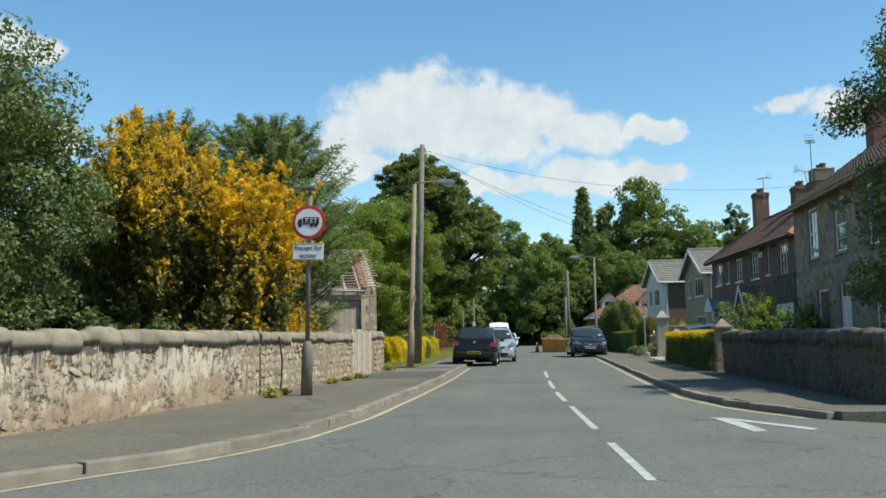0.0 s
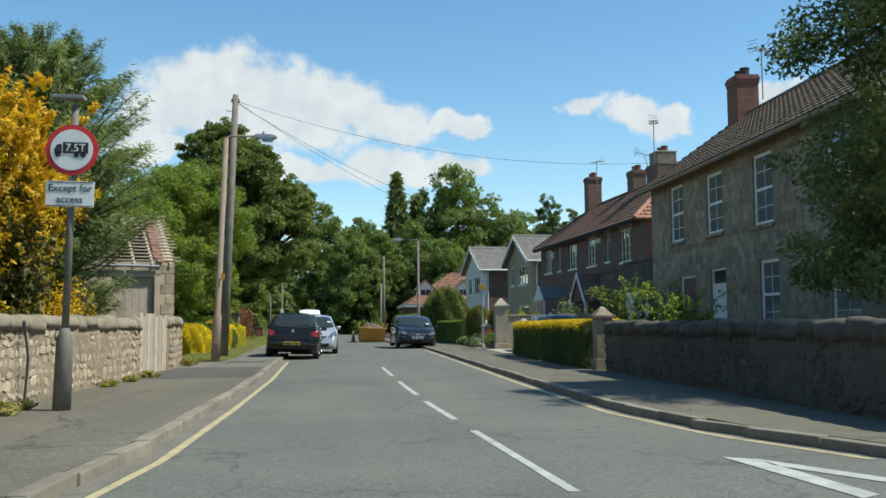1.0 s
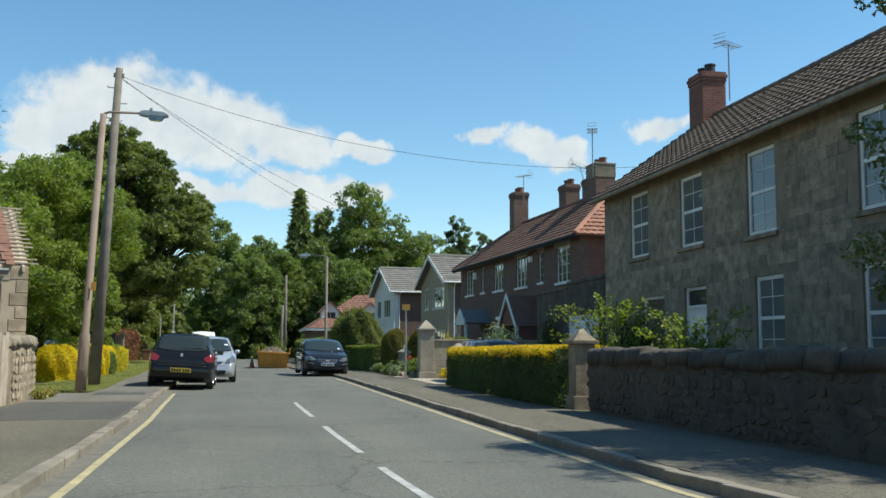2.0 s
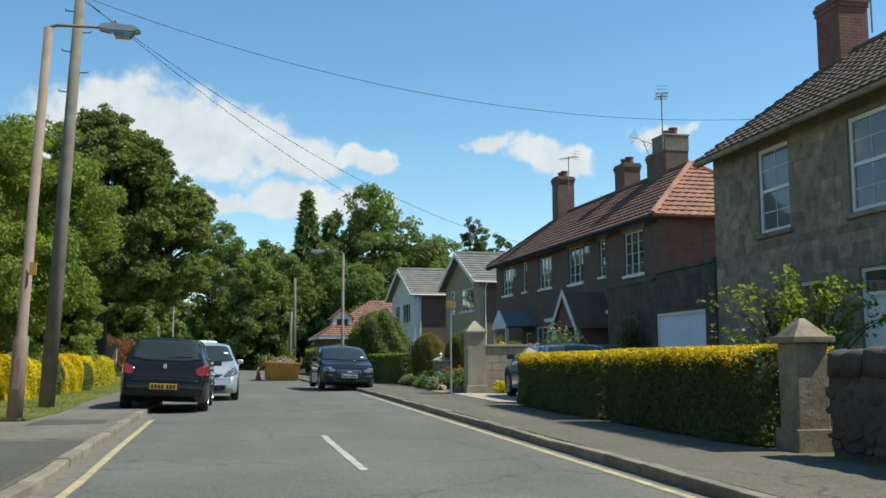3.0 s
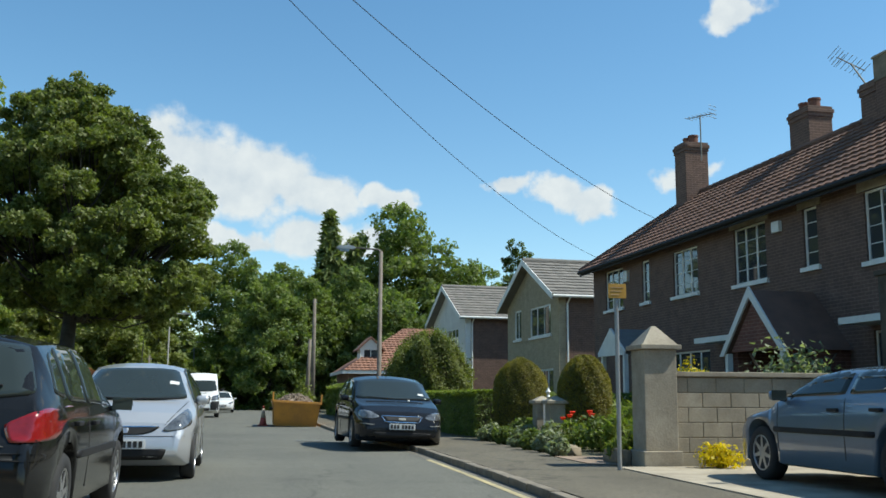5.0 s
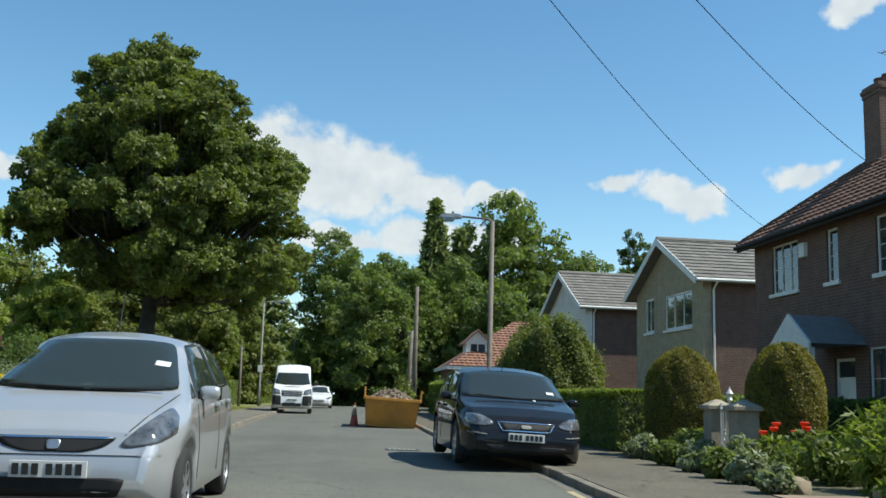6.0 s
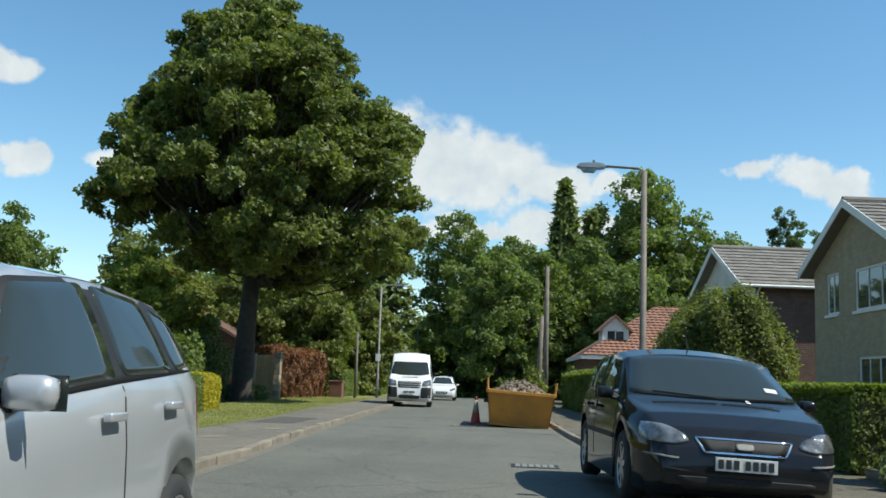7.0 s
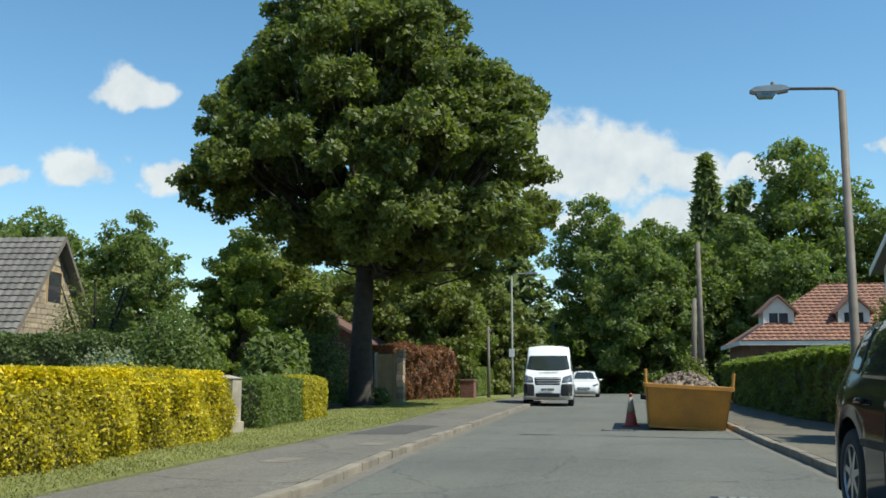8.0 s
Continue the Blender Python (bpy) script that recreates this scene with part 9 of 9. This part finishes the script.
compact_bits = dict(
    panels=[
        ("windscreen", [(-0.54, 1.38), (-0.49, 1.408), (-0.3, 1.43), (0.3, 1.43), (0.49, 1.408), (0.54, 1.38), (0.7, 1.02), (0.3, 0.992), (-0.3, 0.992), (-0.7, 1.02)], "front", CAR_GLASS, "", 0.011),
        ("bonnet_seam", strip((0.47, 0.69), (0.72, 0.985), 0.005), "front", BAR_BLACK, "", 0.003),
        ("headlamp", [(0.44, 0.625), (0.55, 0.74), (0.72, 0.895), (0.78, 0.82), (0.79, 0.70), (0.70, 0.64), (0.5, 0.61)], "front", LAMP_CLEAR, "large clear wraparound headlamp", 0.010),
        ("grille", [(-0.43, 0.68), (0.43, 0.68), (0.34, 0.61), (0.2, 0.575), (-0.2, 0.575), (-0.34, 0.61)], "front", PLASTIC_BLACK, "", 0.008),
        ("grille_trim", strip((-0.41, 0.672), (0.41, 0.672), 0.007), "front", CHROME, "chrome grille bar", 0.013),
        ("badge", [(-0.05, 0.655), (0.05, 0.655), (0.04, 0.59), (-0.04, 0.59)], "front", ALLOY, "", 0.02),
        ("lower_grille", [(-0.52, 0.405), (0.52, 0.405), (0.46, 0.27), (-0.46, 0.27)], "front", PLASTIC_BLACK, "", 0.008),
        ("bumper_seam", strip((-0.72, 0.555), (0.72, 0.555), 0.004), "front", BAR_BLACK, "", 0.003),
        ("window_surround", [(-1.56, 1.10), (-0.38, 1.03), (0.78, 0.945), (0.32, 1.40), (-0.38, 1.465), (-1.02, 1.445), (-1.34, 1.39)], "right", PLASTIC_BLACK, "", 0.004),
        ("side_window", [(-0.34, 1.05), (0.72, 0.97), (0.30, 1.38), (-0.34, 1.44)], "right", CAR_GLASS, ""),
        ("side_window", [(-1.06, 1.08), (-0.42, 1.06), (-0.42, 1.44), (-1.0, 1.42)], "right", CAR_GLASS, ""),
        ("quarter_window", [(-1.5, 1.13), (-1.14, 1.09), (-1.08, 1.40), (-1.3, 1.36)], "right", CAR_GLASS, ""),
        ("quarter_window", [(0.79, 0.965), (0.98, 0.95), (0.72, 1.09)], "right", CAR_GLASS, ""),
        ("door_seam", strip((0.80, 0.32), (0.84, 0.95), 0.005), "right", BAR_BLACK, "", 0.003),
        ("door_seam", strip((-0.38, 0.30), (-0.38, 1.02), 0.005), "right", BAR_BLACK, "", 0.003),
        ("rear_window", [(-0.55, 1.40), (0.55, 1.40), (0.65, 1.1), (-0.65, 1.1)], "rear", CAR_GLASS, ""),
        ("tail_lamp", [(0.6, 1.05), (0.78, 1.05), (0.8, 0.75), (0.66, 0.75)], "rear", LAMP_RED, ""),
    ],
    cards=[(-0.5, 1.22, 0.12, 0.085, SIGN_WHITE)], plates=[("front", 1.935, 0.46, PLATE_WHITE)], handles=[(0.852, -0.2, 0.90), (0.85, -0.95, 0.93)],
    wipers=[[(-0.6, 1.17, 1.02), (-0.05, 1.20, 1.015)], [(0.0, 1.2, 1.015), (0.58, 1.14, 1.035)]], aerial=(0, 0.2, 1.52), aerial_h=0.35)
car("silver_hatchback", "silver compact hatchback parked facing the traffic behind a black car", PAINT_SILVER, COMPACT, pose(-1.86, 45.69, 0.0, 0, 0, 182.0), compact_bits)

SALOON = dict(HATCH, length=4.34, half=0.92, tumble=0.1, floor=0.15, wheel=0.325, axles=(-1.33, 1.31), mirror=(1.0, 0.76, 0.98), taper_f=0.24,
             top=[(-2.17, 0.50), (-2.15, 0.74), (-2.08, 0.95), (-1.98, 1.05), (-1.68, 1.38), (-1.5, 1.45), (-0.9, 1.49), (-0.1, 1.50), (0.32, 1.43), (1.08, 1.0), (1.2, 0.965), (1.76, 0.86), (2.02, 0.74), (2.13, 0.58), (2.17, 0.42)])
saloon_bits = dict(
    panels=[
        ("windscreen", [(-0.69, 1.375), (-0.3, 1.405), (0.3, 1.405), (0.69, 1.375), (0.81, 1.0), (0.3, 0.985), (-0.3, 0.985), (-0.81, 1.0)], "front", CAR_GLASS, ""),
        ("headlamp", [(0.46, 0.62), (0.50, 0.68), (0.66, 0.745), (0.83, 0.755), (0.85, 0.65), (0.80, 0.60), (0.58, 0.585)], "front", LAMP_CLEAR, "clear headlamp", 0.010),
        ("grille", [(-0.40, 0.65), (0.40, 0.65), (0.33, 0.545), (-0.33, 0.545)], "front", PLASTIC_BLACK, "", 0.008),
        ("grille_trim", strip((-0.41, 0.655), (0.41, 0.655), 0.007), "front", CHROME, "chrome grille bar", 0.013),
        ("grille_trim", strip((0.41, 0.655), (0.34, 0.54), 0.008), "front", CHROME, "chrome grille bar", 0.0132),
        ("grille_trim", strip((-0.34, 0.54), (0.34, 0.54), 0.008), "front", CHROME, "chrome grille bar", 0.014),
        ("badge", [(-0.075, 0.622), (0.075, 0.622), (0.075, 0.572), (-0.075, 0.572)], "front", STEEL_DULL, "", 0.02),
        ("lower_grille", [(-0.6, 0.335), (0.6, 0.335), (0.5, 0.22), (-0.5, 0.22)], "front", PLASTIC_BLACK, "", 0.008),
        ("bumper_trim", strip((0.56, 0.475), (0.82, 0.495), 0.008), "front", STEEL_DULL, "", 0.012),
        ("side_window", [(-0.42, 0.99), (0.78, 0.96), (0.30, 1.35), (-0.42, 1.41)], "right", CAR_GLASS, ""),
        ("side_window", [(-1.2, 1.01), (-0.50, 0.99), (-0.50, 1.41), (-1.12, 1.39)], "right", CAR_GLASS, ""),
        ("quarter_window", [(-1.6, 1.06), (-1.27, 1.03), (-1.2, 1.37), (-1.4, 1.33)], "right", CAR_GLASS, ""),
        ("rub_strip", [(-0.98, 0.60), (0.95, 0.60), (0.95, 0.55), (-0.98, 0.55)], "right", PLASTIC_BLACK, "", 0.012),
        ("door_seam", strip((0.86, 0.35), (0.88, 0.9), 0.006), "right", BAR_BLACK, "", 0.003),
        ("door_seam", strip((-0.46, 0.32), (-0.46, 0.95), 0.006), "right", BAR_BLACK, "", 0.003),
        ("rear_window", [(-0.60, 1.36), (0.60, 1.36), (0.70, 1.06), (-0.70, 1.06)], "rear", CAR_GLASS, ""),
        ("tail_lamp", [(0.66, 1.2), (0.76, 1.2), (0.85, 0.8), (0.7, 0.8)], "rear", LAMP_RED, ""),
        ("bonnet_nozzle", [(-0.32, 0.965), (-0.28, 0.965), (-0.28, 0.99), (-0.32, 0.99)], "front", SIGN_WHITE, "", 0.01),
    ],
    cards=[(-0.6, 1.1, 0.12, 0.085, SIGN_WHITE)], plates=[("front", 2.19, 0.452, PLATE_WHITE)], handles=[(0.925, -0.28, 0.84), (0.925, -1.02, 0.85)],
    wipers=[[(-0.62, 1.13, 1.015), (-0.05, 1.17, 1.0)], [(0.0, 1.17, 1.0), (0.6, 1.11, 1.03)]], aerial=(0, -0.1, 1.50))
car("dark_hatchback", "dark blue-grey five-door hatchback parked with two wheels on the kerb", PAINT_NAVY, SALOON, pose(2.4, 52.75, 0.03, 0, -2.2, 183.0), saloon_bits)
car("blue_hatchback", "faded blue hatchback standing on the driveway behind the hedge", PAINT_BLUE, dict(HATCH, top=[(y_, z_ * 0.86) for y_, z_ in HATCH["top"]]), pose(6.58, 40.85, 0.115, 0, 0, 0), dict(hatch_bits, plates=[("front", 2.115, 0.45, PLATE_WHITE)], mirror_paint=PAINT_BLUE))
car("blue_hatchback", "blue hatchback parked on a drive behind the yellow hedge", PAINT_BLUE, dict(HATCH, top=[(y_, z_ * 0.93) for y_, z_ in HATCH["top"]]), pose(-11.2, 66.0, 0.1, 0, 0, 75), dict(hatch_bits, plates=[("front", 2.115, 0.45, PLATE_WHITE)], mirror_paint=PAINT_BLUE))
car("white_hatchback", "small white car parked far down the road", PAINT_WHITE, HATCH, pose(-3.75, 104.5, 0.0, 0, 0, 182), dict(hatch_bits, plates=[("front", 2.115, 0.45, PLATE_WHITE)], mirror_paint=PAINT_WHITE))

VAN = dict(length=4.9, half=0.98, taper_f=0.16, taper_r=0.02, tumble=0.08, floor=0.24, wheel=0.34, tyre=0.21, axles=(-1.5, 1.45), mirror=(1.12, 1.28, 1.45),
           top=[(-2.45, 2.28), (-2.3, 2.34), (-0.5, 2.38), (0.75, 2.36), (0.98, 2.22), (1.2, 1.98), (1.66, 1.36), (1.76, 1.29), (2.2, 1.14), (2.36, 1.0), (2.43, 0.7), (2.45, 0.45)],
           belt=[(-2.45, 1.3), (1.2, 1.28), (1.7, 1.2), (2.2, 1.0), (2.45, 0.8)])
van_bits = dict(
    panels=[
        ("windscreen", [(-0.74, 1.95), (0.74, 1.95), (0.84, 1.42), (0.4, 1.36), (-0.4, 1.36), (-0.84, 1.42)], "front", CAR_GLASS, ""),
        ("headlamp", [(0.54, 0.9), (0.57, 1.1), (0.9, 1.2), (0.93, 0.92)], "front", LAMP_CLEAR, "", 0.012),
        ("grille", [(-0.52, 1.1), (0.52, 1.1), (0.46, 0.82), (-0.46, 0.82)], "front", PLASTIC_BLACK, "", 0.01),
        ("grille_bar", strip((-0.5, 1.06), (0.5, 1.06), 0.018), "front", STEEL, "", 0.018),
        ("grille_bar", strip((-0.48, 0.97), (0.48, 0.97), 0.018), "front", STEEL, "", 0.018),
        ("grille_bar", strip((-0.46, 0.88), (0.46, 0.88), 0.018), "front", STEEL, "", 0.018),
        ("bumper_corner", [(0.52, 0.84), (0.93, 0.86), (0.92, 0.4), (0.5, 0.4)], "front", PLASTIC_BLACK, "black plastic bumper corner", 0.018),
        ("lower_grille", [(-0.48, 0.5), (0.48, 0.5), (0.44, 0.36), (-0.44, 0.36)], "front", PLASTIC_BLACK, "", 0.012),
        ("bonnet_slot", strip((-0.35, 1.27), (0.35, 1.27), 0.012), "front", BAR_BLACK, "", 0.006),
        ("side_window", [(0.55, 1.36), (1.45, 1.34), (1.05, 1.88), (0.55, 1.9)], "right", CAR_GLASS, ""),
        ("side_strip", [(-2.2, 0.62), (0.9, 0.62), (0.9, 0.5), (-2.2, 0.5)], "right", PLASTIC_BLACK, "", 0.014),
    ],
    plates=[("front", 2.475, 0.64, PLATE_WHITE)], handles=[(0.985, 0.45, 1.1)], wipers=[[(-0.6, 1.74, 1.38), (0.1, 1.76, 1.36)]], aerial=(0.4, 0.7, 2.34), mirror_paint=PLASTIC_BLACK)
car("white_van", "white high-roofed panel van parked by the kerb, facing the traffic", PAINT_WHITE, VAN, pose(-3.95, 86.2, 0.0, 0, 0, 184), van_bits)
